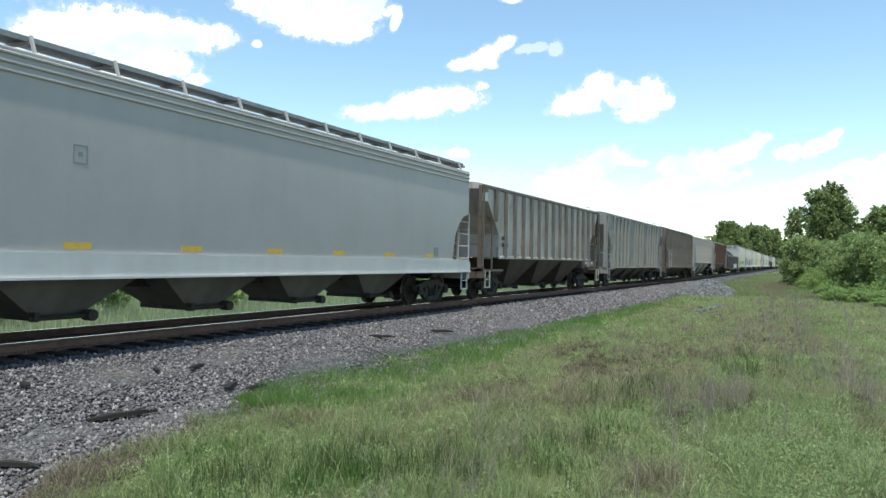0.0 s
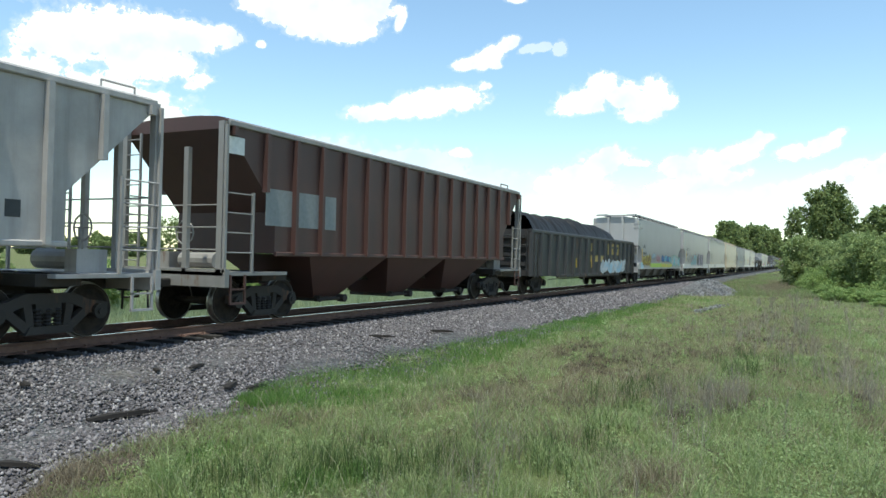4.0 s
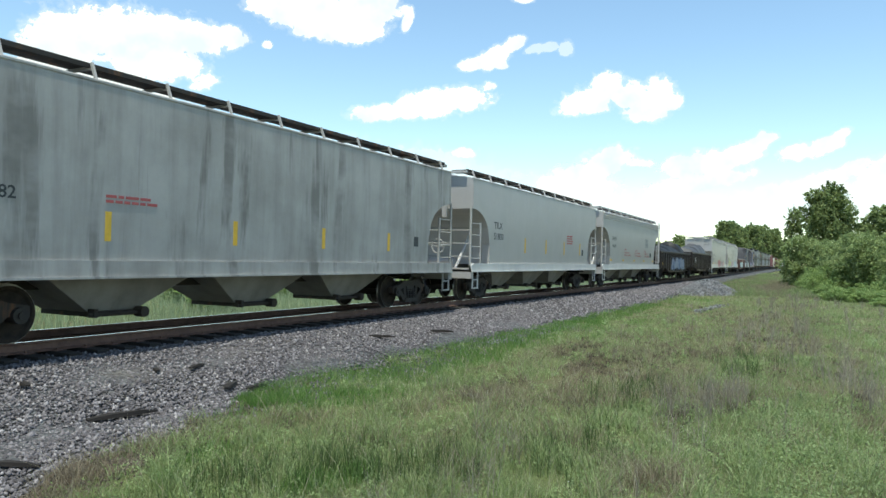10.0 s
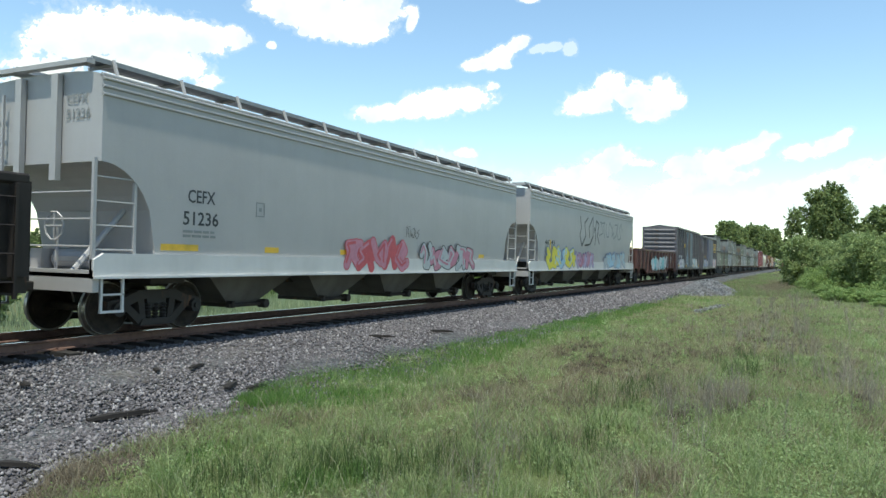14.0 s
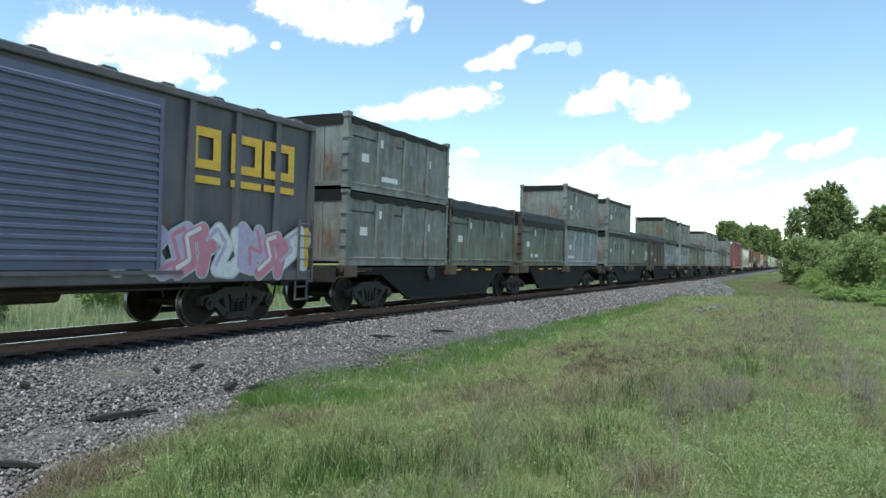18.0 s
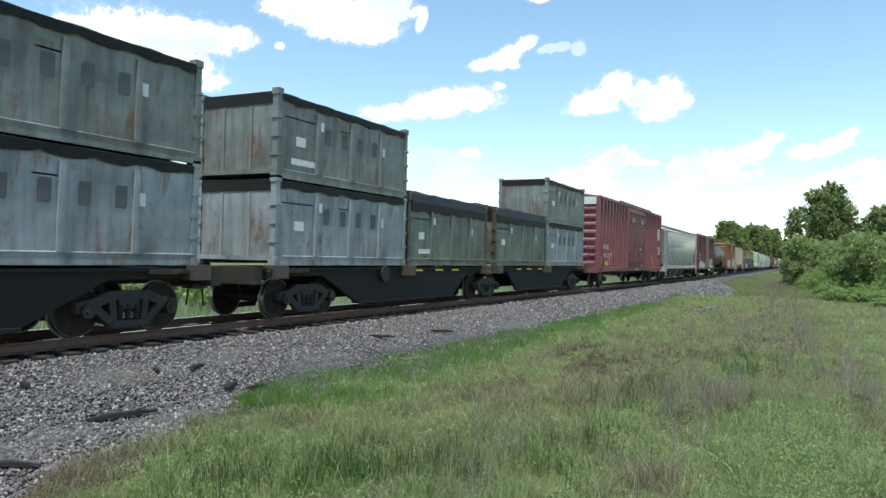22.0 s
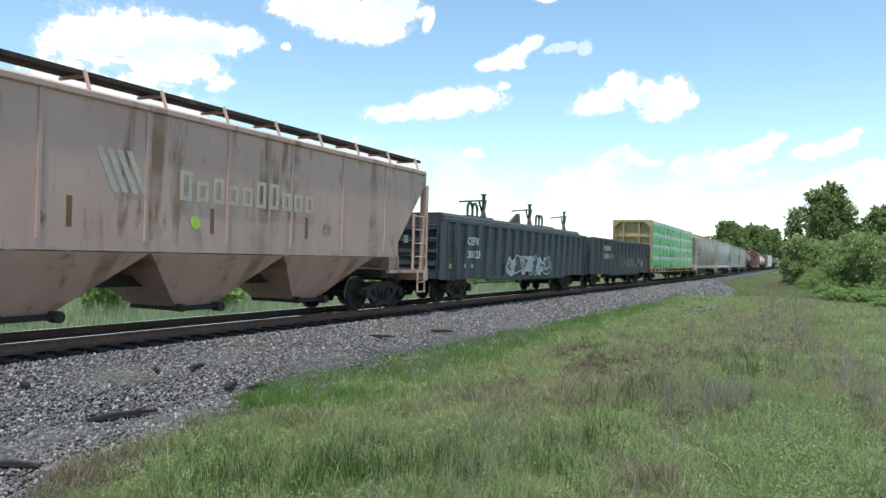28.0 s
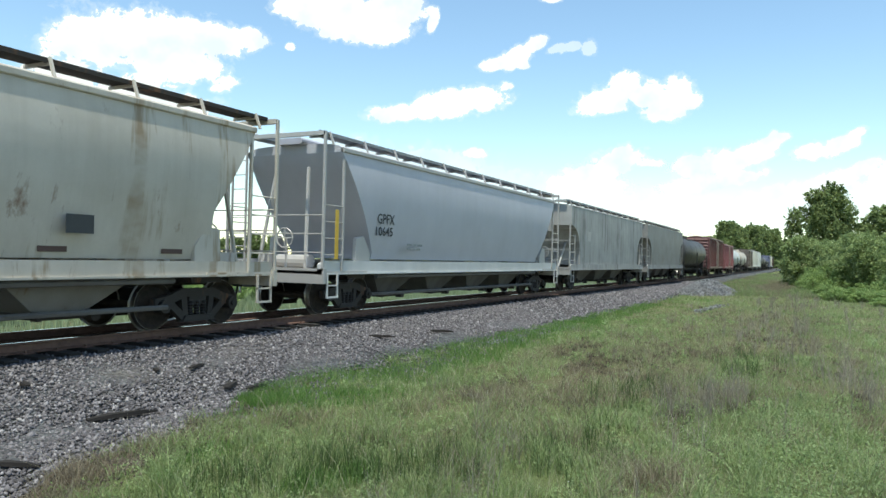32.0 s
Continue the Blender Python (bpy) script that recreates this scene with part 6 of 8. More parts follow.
car, e, y = covered_hopper(170.4, 187.3, "faded pink covered hopper car with rust streaks", "ribbed", M_PINK, M_PINK, ze=4.05, zs=1.48, zm=3.6, zk=1.9, sl=1.5, bays=3, ribs=0, sill_h=0.22, chute=M_PINK, marks=[("GACX", 1.65, 2.55, 2.6, 2.83, M_FADE), ("14109", 1.65, 2.5, 2.15, 2.35, M_FADE)], plates=[(4.9, 1.85, 0.10, 0.5, M_ORANGE), (8.0, 1.85, 0.10, 0.5, M_ORANGE), (11.0, 1.85, 0.10, 0.5, M_ORANGE), (15.6, 1.9, 0.25, 0.22, M_FADE)], roof=M_CAST)
put("brand_block", ("fan_logo",), lambda bm: [prism(bm, [(0.20 * k, 0.72), (0.20 * k + 0.12, 0.72), (0.20 * k + 0.46, 0.0), (0.20 * k + 0.34, 0.0)], -0.002, 0) for k in range(4)], M_PINKPALE, car, "", (-e + 5.4, -1.445, 2.48))
for i, h in enumerate((0.56, 0.40, 0.50, 0.40, 0.40, 0.56, 0.56, 0.40, 0.40, 0.40)):
    put("brand_block", ("faded_block", h), lambda bm: (box(bm, 0, 0.30, -0.006, 0, 0, 0.08), box(bm, 0, 0.30, -0.006, 0, h - 0.08, h), box(bm, 0, 0.09, -0.006, 0, 0.08, h - 0.08), box(bm, 0.21, 0.30, -0.006, 0, 0.08, h - 0.08)), M_PINKPALE, car, "", (-e + 7.2 + i * 0.42, -1.452, 2.45))
letters("GACX", 0.2, M_INK, car, (-e + 0.105, -1.05, 3.80), -90)
letters("14109", 0.2, M_INK, car, (-e + 0.105, -1.05, 3.52), -90)
put("round_sign", ("round_sign",), lambda bm: rod(bm, (0, -0.01, 0), (0, 0, 0), 0.12, 16), G_LIME, car, "", (-e + 7.6, -1.455, 2.05))
for i in range(7):
    put("side_seam", ("side_seam",), lambda bm: box(bm, -0.03, 0.03, -0.02, 0.02, 1.65, 4.05), M_PINK, car, "", (-e + 2.4 + i * 2.02, -1.445, 0))

car, e, y = gondola(188.4, 204.7, "blue-black gondola car with steel frames standing on its load", M_BLUEGON, 2.78, 19, drop=False)
fit("CEFX", -e + 1.65, -e + 2.6, 1.95, 2.2, M_WHITE, car, -1.60)
fit("30123", -e + 1.65, -e + 2.7, 1.5, 1.75, M_WHITE, car, -1.60)
bars("small_lettering", 2, M_WHITE, car, -e + 1.65, -1.49, 1.25, 0.8, 0.05, 41)
for x in (0.3, 3.6, 12.6):
    panel("reflector", -e + x, -e + x + 0.4, -1.475, 1.15, 1.3, M_YELLOW, car)
graffiti(car, -e + 5.4, -e + 10.5, 0.85, 1.68, -1.58, [G_GREY, M_BLUEGON], G_WHITE, 131, 6)
RACK_STANDS, RACK_HOOPS = (-3.6, 1.4, 6.35), (-4.6, 2.65)
load = thing("steel_frame_load", "dark steel racks with bars and hoops in the gondola", "steel racks", 196.5, 2.62)


def rack_stand(bm):
    """A short post on a cross-braced foot, with a long thin arm."""
    box(bm, -0.05, 0.05, -0.05, 0.05, 0.0, 0.92)
    box(bm, -0.11, 0.11, -0.08, 0.08, 0.90, 0.94)
    prism(bm, [(-0.26, 0.0), (-0.17, 0.0), (0.10, 0.72), (0.02, 0.72)], -0.09, -0.05)
    prism(bm, [(0.26, 0.0), (0.17, 0.0), (-0.30, 0.62), (-0.22, 0.66)], 0.05, 0.09)
    prism(bm, [(-0.30, 0.0), (0.30, 0.0), (0.0, 0.42)], -0.03, 0.03)
    rod(bm, (-2.1, 0, 0.50), (0.0, 0, 0.70), 0.032)


def rack_hoop(bm):
    """Two arched hoops side by side on a flat shoe."""
    for x in (-0.21, 0.21):
        for k in range(8):
            a0, a1 = math.pi * k / 8, math.pi * (k + 1) / 8
            rod(bm, (x + 0.21 * math.cos(a0), 0, 0.32 + 0.20 * math.sin(a0)), (x + 0.21 * math.cos(a1), 0, 0.32 + 0.20 * math.sin(a1)), 0.05)
    for x in (-0.42, 0.0, 0.42):
        rod(bm, (x, 0, 0.0), (x, 0, 0.34), 0.045)
    box(bm, -0.62, 1.5, -0.2, 0.2, -0.02, 0.06)


for x in RACK_STANDS:
    put("rack_stand", ("rack_stand",), rack_stand, M_TANK, load, "", (x, -0.9, 0.34))
for x in RACK_HOOPS:
    put("rack_hoop", ("rack_hoop",), rack_hoop, M_TANK, load, "", (x, -0.9, 0.34))
put("end_plate", ("rack_plate",), lambda bm: prism(bm, [(-1.1, 0.0), (0.12, 0.0), (0.0, 0.42), (-0.1, 0.44)], -0.06, 0.06), M_TANK, load, "", (0.05, -0.9, 0.34))
put("load_deck", ("rack_deck",), lambda bm: chamfered(bm, -7.7, 7.7, -1.3, 1.3, -1.3, 0.34, 0.1), M_TANK, load, "dark flat lid of the load")
car, e, y = gondola(206.0, 221.1, "dark blue-grey gondola car with white reporting marks", M_DUSKGON, 2.78, 16, drop=False)
fit("DLRX", -e + 2.0, -e + 3.6, 2.1, 2.36, M_WHITE, car, -1.60)
fit("5201 11", -e + 2.0, -e + 4.2, 1.66, 1.92, M_WHITE, car, -1.60)
graffiti(car, -e + 6.4, -e + 10.4, 1.1, 1.75, -1.47, [M_DUSKGON, G_GREY], G_WHITE, 132, 6)
panel("data_plate", -e + 12.38, -e + 12.88, -1.475, 1.22, 1.58, M_WHITE, car)
bars("small_lettering", 4, M_WHITE, car, -e + 11.48, -1.475, 1.70, 0.5, 0.07, 22)
for x in (4.6, 1.2):
    panel("reflector", e - x, e - x + 0.5, -1.475, 1.18, 1.34, M_YELLOW, car)

lumber_car(222.3, 244.6, "tan bulkhead flatcar loaded with wrapped lumber")

car, e, y = covered_hopper(245.6, 264.0, "rust-stained grey rounded covered hopper car", "round", M_RUSTY, M_RUSTY, frame=M_RUSTY, ze=4.10, zs=1.35, zm=4.0, zk=2.3, sl=1.1, bays=4, sill_h=0.3, chute=M_GREENGREY, marks=[("FURX", 2.6, 3.8, 2.84, 3.11, M_INK), ("893519", 2.6, 4.0, 2.3, 2.54, M_INK)], plates=[(5.8 + 2.4 * i, 1.45, 0.5, 0.09, M_MAROON) for i in range(5)], roof=M_CAST)
panel("data_plate", e - 5.1, e - 4.6, y - 0.06, 1.75, 2.05, M_INK, car)
car, e, y = covered_hopper(265.7, 283.8, "light blue-grey rounded covered hopper car", "round", M_BLUEGREY, M_SILL, frame=M_PALE, ze=4.15, zs=1.40, zm=4.05, zk=1.6, sl=1.7, bays=4, sill_h=0.34, marks=[("GPFX", 2.42, 3.32, 2.37, 2.64, M_INK), ("10645", 2.42, 3.3, 2.05, 2.29, M_INK)])
panel("reflector", -e + 0.35, -e + 0.5, y - 0.10, 1.4, 2.6, M_YELLOW, car)
bars("small_lettering", 2, M_FADE, car, -e + 3.9, y - 0.09, 1.8, 1.0, 0.08, 24)
covered_hopper(285.6, 302.3, "grey covered hopper car with dirty roof edge", body=M_DIRTY, sill=M_DIRTY, ze=4.1, zs=1.5, zm=3.2, zk=2.0, sl=1.5, bays=3, sill_h=0.3, plates=[(3.0, 2.5, 0.6, 0.5, M_PALE)])
covered_hopper(304.0, 320.2, "green-grey covered hopper car", body=M_GREENGREY, sill=M_DIRTY, ze=4.1, zs=1.5, zm=3.2, zk=2.0, sl=1.5, bays=3, sill_h=0.3)
tank_car(321.6, 339.8, "black tank car with a dusty barrel", M_TANK, 1.45, 2.55)
boxcar(341.4, 358.4, "dark red boxcar with ribbed sides", M_OXIDE2, 4.5, 15, M_OXIDE2, 0.5, 3.2)
boxcar(359.9, 375.4, "oxide-red boxcar with ribbed sides", M_OXIDE, 4.2, 15, M_OXIDE, 0.5, 3.2)
tank_car(376.8, 392.6, "white tank car streaked with dirt", M_WHITETANK, 1.40, 2.5)
tank_car(394.0, 409.8, "white tank car streaked with rust", M_RUSTY, 1.40, 2.5)
boxcar(411.4, 426.6, "brown boxcar with ribbed sides", M_BROWN, 4.4, 15, M_BROWN, 0.5, 3.2)
covered_hopper(428.2, 445.6, "pale grey covered hopper car", body=M_PALE, bays=4)
covered_hopper(447.1, 464.6, "white covered hopper car", body=M_SILL, bays=4)
tank_car(466.2, 482.0, "black tank car with a domed top", M_TANK, 1.42, 2.5)
tank_car(483.6, 499.6, "black tank car with a domed top", M_TANK, 1.42, 2.5)
gondola(501.2, 517.0, "black steel gondola car with ribbed sides", M_BLACK, 2.6, 14)
boxcar(518.6, 534.0, "navy boxcar with ribbed sides", M_NAVY, 4.5, 15, M_NAVY, 0.5, 3.2)
covered_hopper(535.6, 553.0, "grey covered hopper car", body=M_GREY, bays=4)
boxcar(554.6, 570.0, "maroon boxcar with ribbed sides", M_MAROON, 4.5, 15, M_MAROON, 0.5, 3.2)
# ---- ground ----
GROUND = -0.80


def ground_z(x, y):
    """Height of the ground: flat, a little uneven, rising to the brush."""
    h = GROUND + 0.05 * noise.noise(Vector((x * 0.12, y * 0.12, 3.0))) + 0.03 * noise.noise(Vector((x * 0.6, y * 0.6, 8.0)))
    if x < 1200:
        edge = meadow_edge(x)
        cy = track(x)[1]
        h -= 0.18 * min(1.0, max(0.0, (y - cy - edge - 0.05) / 0.3)) * min(1.0, max(0.0, (5.5 - y + cy) / 0.3))
    return h


EDGE_X = [3.5, 5.3, 6.3, 7.4, 8.8, 9.6, 11.5, 14.5, 18, 27, 45, 75, 110]
EDGE_Y = [-5.7, -5.0, -5.2, -4.5, -4.3, -3.7, -3.2, -3.3, -3.4, -3.75, -3.6, -2.7, -2.4]


def meadow_edge(x):
    """Where the stones give way to grass."""
    return float(np.interp(x, EDGE_X, EDGE_Y) + 0.12 * math.sin(x * 2.3) + 0.10 * math.sin(x * 5.1 + 1))


def grass_colour(n, l, v, dark=1.0):
    g = ramp(n, l, noise_of(n, l, v, 0.55, 5, 0.6), (0.3, (0.14 * dark, 0.17 * dark, 0.065 * dark)), (0.7, (0.21 * dark, 0.25 * dark, 0.095 * dark)))
    dry = ramp(n, l, noise_of(n, l, v, 0.16, 5, 0.65, 0.5), (0.48, 0.0), (0.66, 0.75))
    c = mix(n, l, dry, g, (0.25 * dark, 0.21 * dark, 0.12 * dark))
    return c


def ground_material():
    m, n, l, b = mat("meadow_ground")
    v = coords(n, l)
    c = grass_colour(n, l, v, 0.75)
    fine = ramp(n, l, noise_of(n, l, v, 14.0, 6, 0.7), (0.3, 0.0), (0.75, 0.6))
    c = mix(n, l, fine, c, (0.075, 0.065, 0.04))
    l.new(c, b.inputs["Base Color"])
    b.inputs["Roughness"].default_value = 0.95
    b.inputs["Specular IOR Level"].default_value = 0.1
    bump(n, l, b, noise_of(n, l, v, 9.0, 6, 0.7), 0.8, 0.12)
    return m


def sheet(name, xs, ys, zf, material, label, kind="structure", category="ground"):
    verts = [(x, y, zf(x, y)) for x in xs for y in ys]
    k = len(ys)
    faces = [(i * k + j, (i + 1) * k + j, (i + 1) * k + j + 1, i * k + j + 1) for i in range(len(xs) - 1) for j in range(k - 1)]
    me = bpy.data.meshes.new(name)
    me.from_pydata(verts, [], faces)
    me.shade_smooth()
    me.materials.append(material)
    return tagged(new(name, me), label, category, kind=kind)


far = [-3500, -1500, -700, -350, -180, -100, -60, -40]
xs = far + [-40 + i * 2.0 for i in range(1, 20)] + [i * 0.6 for i in range(0, 75)] + [45 + i * 1.5 for i in range(0, 55)] + [140, 180, 240, 320, 450, 700, 1500, 3500]
ys = far + [-40 + i * 1.5 for i in range(1, 20)] + [-11 + i * 0.3 for i in range(0, 30)] + [-2 + i * 1.2 for i in range(0, 32)] + [40, 60, 90, 130, 200, 350, 700, 1500, 3500]
sheet("ground", xs, ys, ground_z, ground_material(), "grassy meadow ground beside the railway")


# ---- track bed ----
def ballast_material(name, scale, tint=1.0):
    m, n, l, b = mat(name)
    v = coords(n, l)
    vo = n.new("ShaderNodeTexVoronoi")
    vo.inputs["Scale"].default_value = scale
    l.new(v, vo.inputs["Vector"])
    sp = n.new("ShaderNodeSeparateColor")
    l.new(vo.outputs["Color"], sp.inputs[0])
    c = ramp(n, l, sp.outputs[0], (0.0, (0.03 * tint, 0.03 * tint, 0.032 * tint)), (0.5, (0.08 * tint, 0.08 * tint, 0.084 * tint)), (1.0, (0.17 * tint, 0.168 * tint, 0.17 * tint)))
    dirt = ramp(n, l, noise_of(n, l, v, 0.5, 5), (0.5, 0.0), (0.75, 0.5))
    c = mix(n, l, dirt, c, (0.16, 0.13, 0.10))
    l.new(c, b.inputs["Base Color"])
    b.inputs["Roughness"].default_value = 0.9
    bump(n, l, b, vo.outputs["Distance"], 0.9, 0.05)
    return m


def stone_material():
    m, n, l, b = mat("crushed_stone")
    geo = n.new("ShaderNodeNewGeometry")
    c = ramp(n, l, geo.outputs["Random Per Island"], (0.0, (0.052, 0.044, 0.046)), (0.4, (0.106, 0.093, 0.099)), (0.75, (0.168, 0.15, 0.157)), (0.92, (0.25, 0.228, 0.232)), (1.0, (0.37, 0.34, 0.335)))
    f = ramp(n, l, noise_of(n, l, coords(n, l), 40.0, 4), (0.3, 0.0), (0.8, 0.4))
    c = mix(n, l, f, c, (0.125, 0.113, 0.113))
    l.new(c, b.inputs["Base Color"])
    b.inputs["Roughness"].default_value = 0.85
    return m


M_STONE = stone_material()
M_PALESTONE = ballast_material("pale_gravel", 22.0, 2.0)
M_BALLAST = ballast_material("ballast_bed_stone", 17.0, 0.72)
BED = [(-5.6, -0.84), (-3.7, -0.78), (-1.75, -0.34), (-1.40, -0.255), (1.40, -0.255), (1.75, -0.34), (3.7, -0.78), (5.6, -0.84)]


def edges(x):
    """The meadow's edge for many places at once."""
    return np.interp(x, EDGE_X, EDGE_Y) + 0.12 * np.sin(x * 2.3) + 0.10 * np.sin(x * 5.1 + 1)


def bed_z(y):
    for (a, za), (b, zb) in zip(BED, BED[1:]):
        if a <= y <= b:
            return za + (zb - za) * (y - a) / (b - a)
    return -0.95


STATIONS = [-760, -500, -300, -150, -80, -40] + [-40 + 1.0 * i for i in range(1, 140)] + [105, 115, 130, 150, 180, 220, 280, 360, 460, 600, 800, 1050]


def along(profile, wobble=0.0, step=None):
    st = []
    for s in STATIONS:
        x, y, h = track(s)
        row = []
        for py, pz in profile:
            if wobble and py < -3.0:
                edge = meadow_edge(s) - 0.45
                pz = pz if py > edge + 0.05 else -1.1
                py = max(py, edge)
            row.append((x - math.sin(h) * py, y + math.cos(h) * py, pz + wobble * min(1.0, max(0.0, abs(py) - 1.4)) * noise.noise(Vector((x * 0.8, py * 1.1, 2.0)))))
        st.append(row)
    return st


def strip(name, profile, material, label, closed, wobble=0.0, category="railway", parent=None, smooth=False):
    rings = along(profile, wobble)
    k = len(profile)
    verts = [p for r in rings for p in r]
    faces = [(i * k + j, i * k + (j + 1) % k, (i + 1) * k + (j + 1) % k, (i + 1) * k + j) for i in range(len(rings) - 1) for j in range(k if closed else k - 1)]
    me = bpy.data.meshes.new(name)
    me.from_pydata(verts, [], faces)
    bm = bmesh.new()
    bm.from_mesh(me)
    bmesh.ops.recalc_face_normals(bm, faces=bm.faces[:])
    bm.to_mesh(me)
    bm.free()
    if smooth:
        me.shade_smooth()
    me.materials.append(material)
    ob = new(name, me)
    if parent:
        ob.parent = parent
        return ob
    return tagged(ob, label, category, kind="structure")


fine_bed = [(-5.6 + 11.2 * i / 56, bed_z(-5.6 + 11.2 * i / 56)) for i in range(57)]
strip("ballast_bed", fine_bed, M_BALLAST, "grey crushed-stone ballast bed of the railway", False, 0.07)
railway = new("railway_track")
tagged(railway, "steel rails on wooden ties", "railway track", kind="structure")


def rail_material():
    m, n, l, b = mat("rusty_rail")
    v = coords(n, l)
    sp = n.new("ShaderNodeSeparateXYZ")
    l.new(v, sp.inputs[0])
    top = ramp(n, l, sp.outputs[2], (-0.004 + 0.0, 0.0), (0.0, 1.0))
    rust = ramp(n, l, noise_of(n, l, v, 7.0, 5), (0.3, (0.085, 0.045, 0.034)), (0.75, (0.155, 0.085, 0.06)))
    l.new(rust, b.inputs["Base Color"])
    b.inputs["Roughness"].default_value = 0.75
    return m


RAIL = [(-0.075, -0.172), (0.075, -0.172), (0.075, -0.16), (0.012, -0.135), (0.010, -0.045), (0.036, -0.032), (0.036, -0.006), (0.030, 0.0), (-0.030, 0.0), (-0.036, -0.006), (-0.036, -0.032), (-0.010, -0.045), (-0.012, -0.135), (-0.075, -0.16)]
M_RAIL = rail_material()
M_SHINE = plain("polished_rail_head", (0.80, 0.80, 0.79), 0.16, 1.0)
for sy in (-1, 1):
    strip("rail", [(sy * 0.7555 + a, b) for a, b in RAIL], M_RAIL, "", True, parent=railway)
    strip("rail_head", [(sy * 0.7555 - 0.026, 0.001), (sy * 0.7555 + 0.026, 0.001)], M_SHINE, "", False, parent=railway)
M_TIE = paint("creosoted_tie", (0.018, 0.015, 0.013), dirt=(0.05, 0.042, 0.036), amount=0.5, rough=0.9)
rt = random.Random(4)
for i in range(230):
    s = -6 + i * 0.54
    x, y, h = track(s)
    ob = put("tie", ("tie",), lambda bm: chamfered(bm, -0.115, 0.115, -1.30, 1.30, -0.37, -0.176, 0.012), M_TIE, railway, "", (x, y, rt.uniform(-0.012, 0.0)), math.degrees(h) + rt.uniform(-1.5, 1.5))
    ob2 = put("tie_plate", ("tie_plate",), lambda bm: (box(bm, -0.09, 0.09, -0.93, -0.58, -0.178, -0.168), box(bm, -0.03, 0.0, -0.86, -0.83, -0.17, -0.13), box(bm, 0.03, 0.06, -0.66, -0.63, -0.17, -0.13)), M_RAIL, railway, "", (x, y, 0), math.degrees(h))


def scatter_mesh(name, verts, faces, material, label, category, kind="stuff"):
    me = bpy.data.meshes.new(name)
    nv, k = len(verts), faces.shape[1]
    me.vertices.add(nv)
    me.vertices.foreach_set("co", np.asarray(verts, dtype=np.float32).ravel())
    me.loops.add(faces.size)
    me.loops.foreach_set("vertex_index", faces.astype(np.int32).ravel())
    me.polygons.add(len(faces))
    me.polygons.foreach_set("loop_start", np.arange(0, faces.size, k, dtype=np.int32))
    me.update(calc_edges=True)
    me.materials.append(material)
    return tagged(new(name, me), label, category, kind=kind)


rng = np.random.default_rng(5)


def stones(name, px, py, pz, size, label, category="gravel", material=None):
    """Angular stones: jittered octahedra at the given places."""
    n = len(px)
    base = np.array([(1, 0, 0), (-1, 0, 0), (0, 1, 0), (0, -1, 0), (0, 0, 0.8), (0, 0, -0.8)], float)
    tri = np.array([(0, 2, 4), (2, 1, 4), (1, 3, 4), (3, 0, 4), (2, 0, 5), (1, 2, 5), (3, 1, 5), (0, 3, 5)])
    v = base[None] * rng.uniform(0.55, 1.15, (n, 6, 3)) + rng.normal(0, 0.16, (n, 6, 3))
    a = rng.uniform(0, 6.28, n)
    ca, sa = np.cos(a), np.sin(a)
    x = v[:, :, 0] * ca[:, None] - v[:, :, 1] * sa[:, None]
    y = v[:, :, 0] * sa[:, None] + v[:, :, 1] * ca[:, None]
    tl = rng.normal(0, 0.5, n)
    z = v[:, :, 2] * np.cos(tl)[:, None] + x * np.sin(tl)[:, None]
    v = np.stack([x, y, z], 2) * size[:, None, None] + np.stack([px, py, pz], 1)[:, None]
    f = (tri[None] + 6 * np.arange(n)[:, None, None]).reshape(-1, 3)
    return scatter_mesh(name, v.reshape(-1, 3), f, material or M_STONE, label, category)


def ballast(n, x0, x1, y0, y1, lo, hi):
    u = rng.uniform(0, 1, n)
    px = x0 + (x1 - x0) * u
    py = rng.uniform(y0, y1, n)
    cy = np.array([track(s)[1] for s in px])
    keep = (np.abs(py) > 1.32) | (np.mod(px + 6.0, 0.54) > 0.16) & (np.mod(px + 6.0, 0.54) < 0.38)
    edge = np.where(py < edges(px) + 0.1, rng.uniform(0, 1, n) < 0.2, True)
    keep &= edge
    px, py, cy = px[keep], py[keep], cy[keep]
    pz = np.interp(py, [b[0] for b in BED], [b[1] for b in BED])
    sz = rng.uniform(lo, hi, len(px)) * np.where(rng.uniform(0, 1, len(px)) < 0.1, 1.5, 1)
    return px, py + cy, pz + 0.005 + sz * 0.2, sz


stones("ballast_stones", *ballast(70000, 1.0, 26.0, -5.4, -1.28, 0.016, 0.040), "loose grey crushed stones on the ballast bed")
stones("ballast_stones", *ballast(22000, 26.0, 75.0, -3.9, -1.25, 0.028, 0.06), "loose grey crushed stones on the ballast bed")
stones("ballast_stones", *ballast(16000, 1.0, 45.0, -1.34, 1.3, 0.025, 0.045), "loose grey crushed stones between the ties")

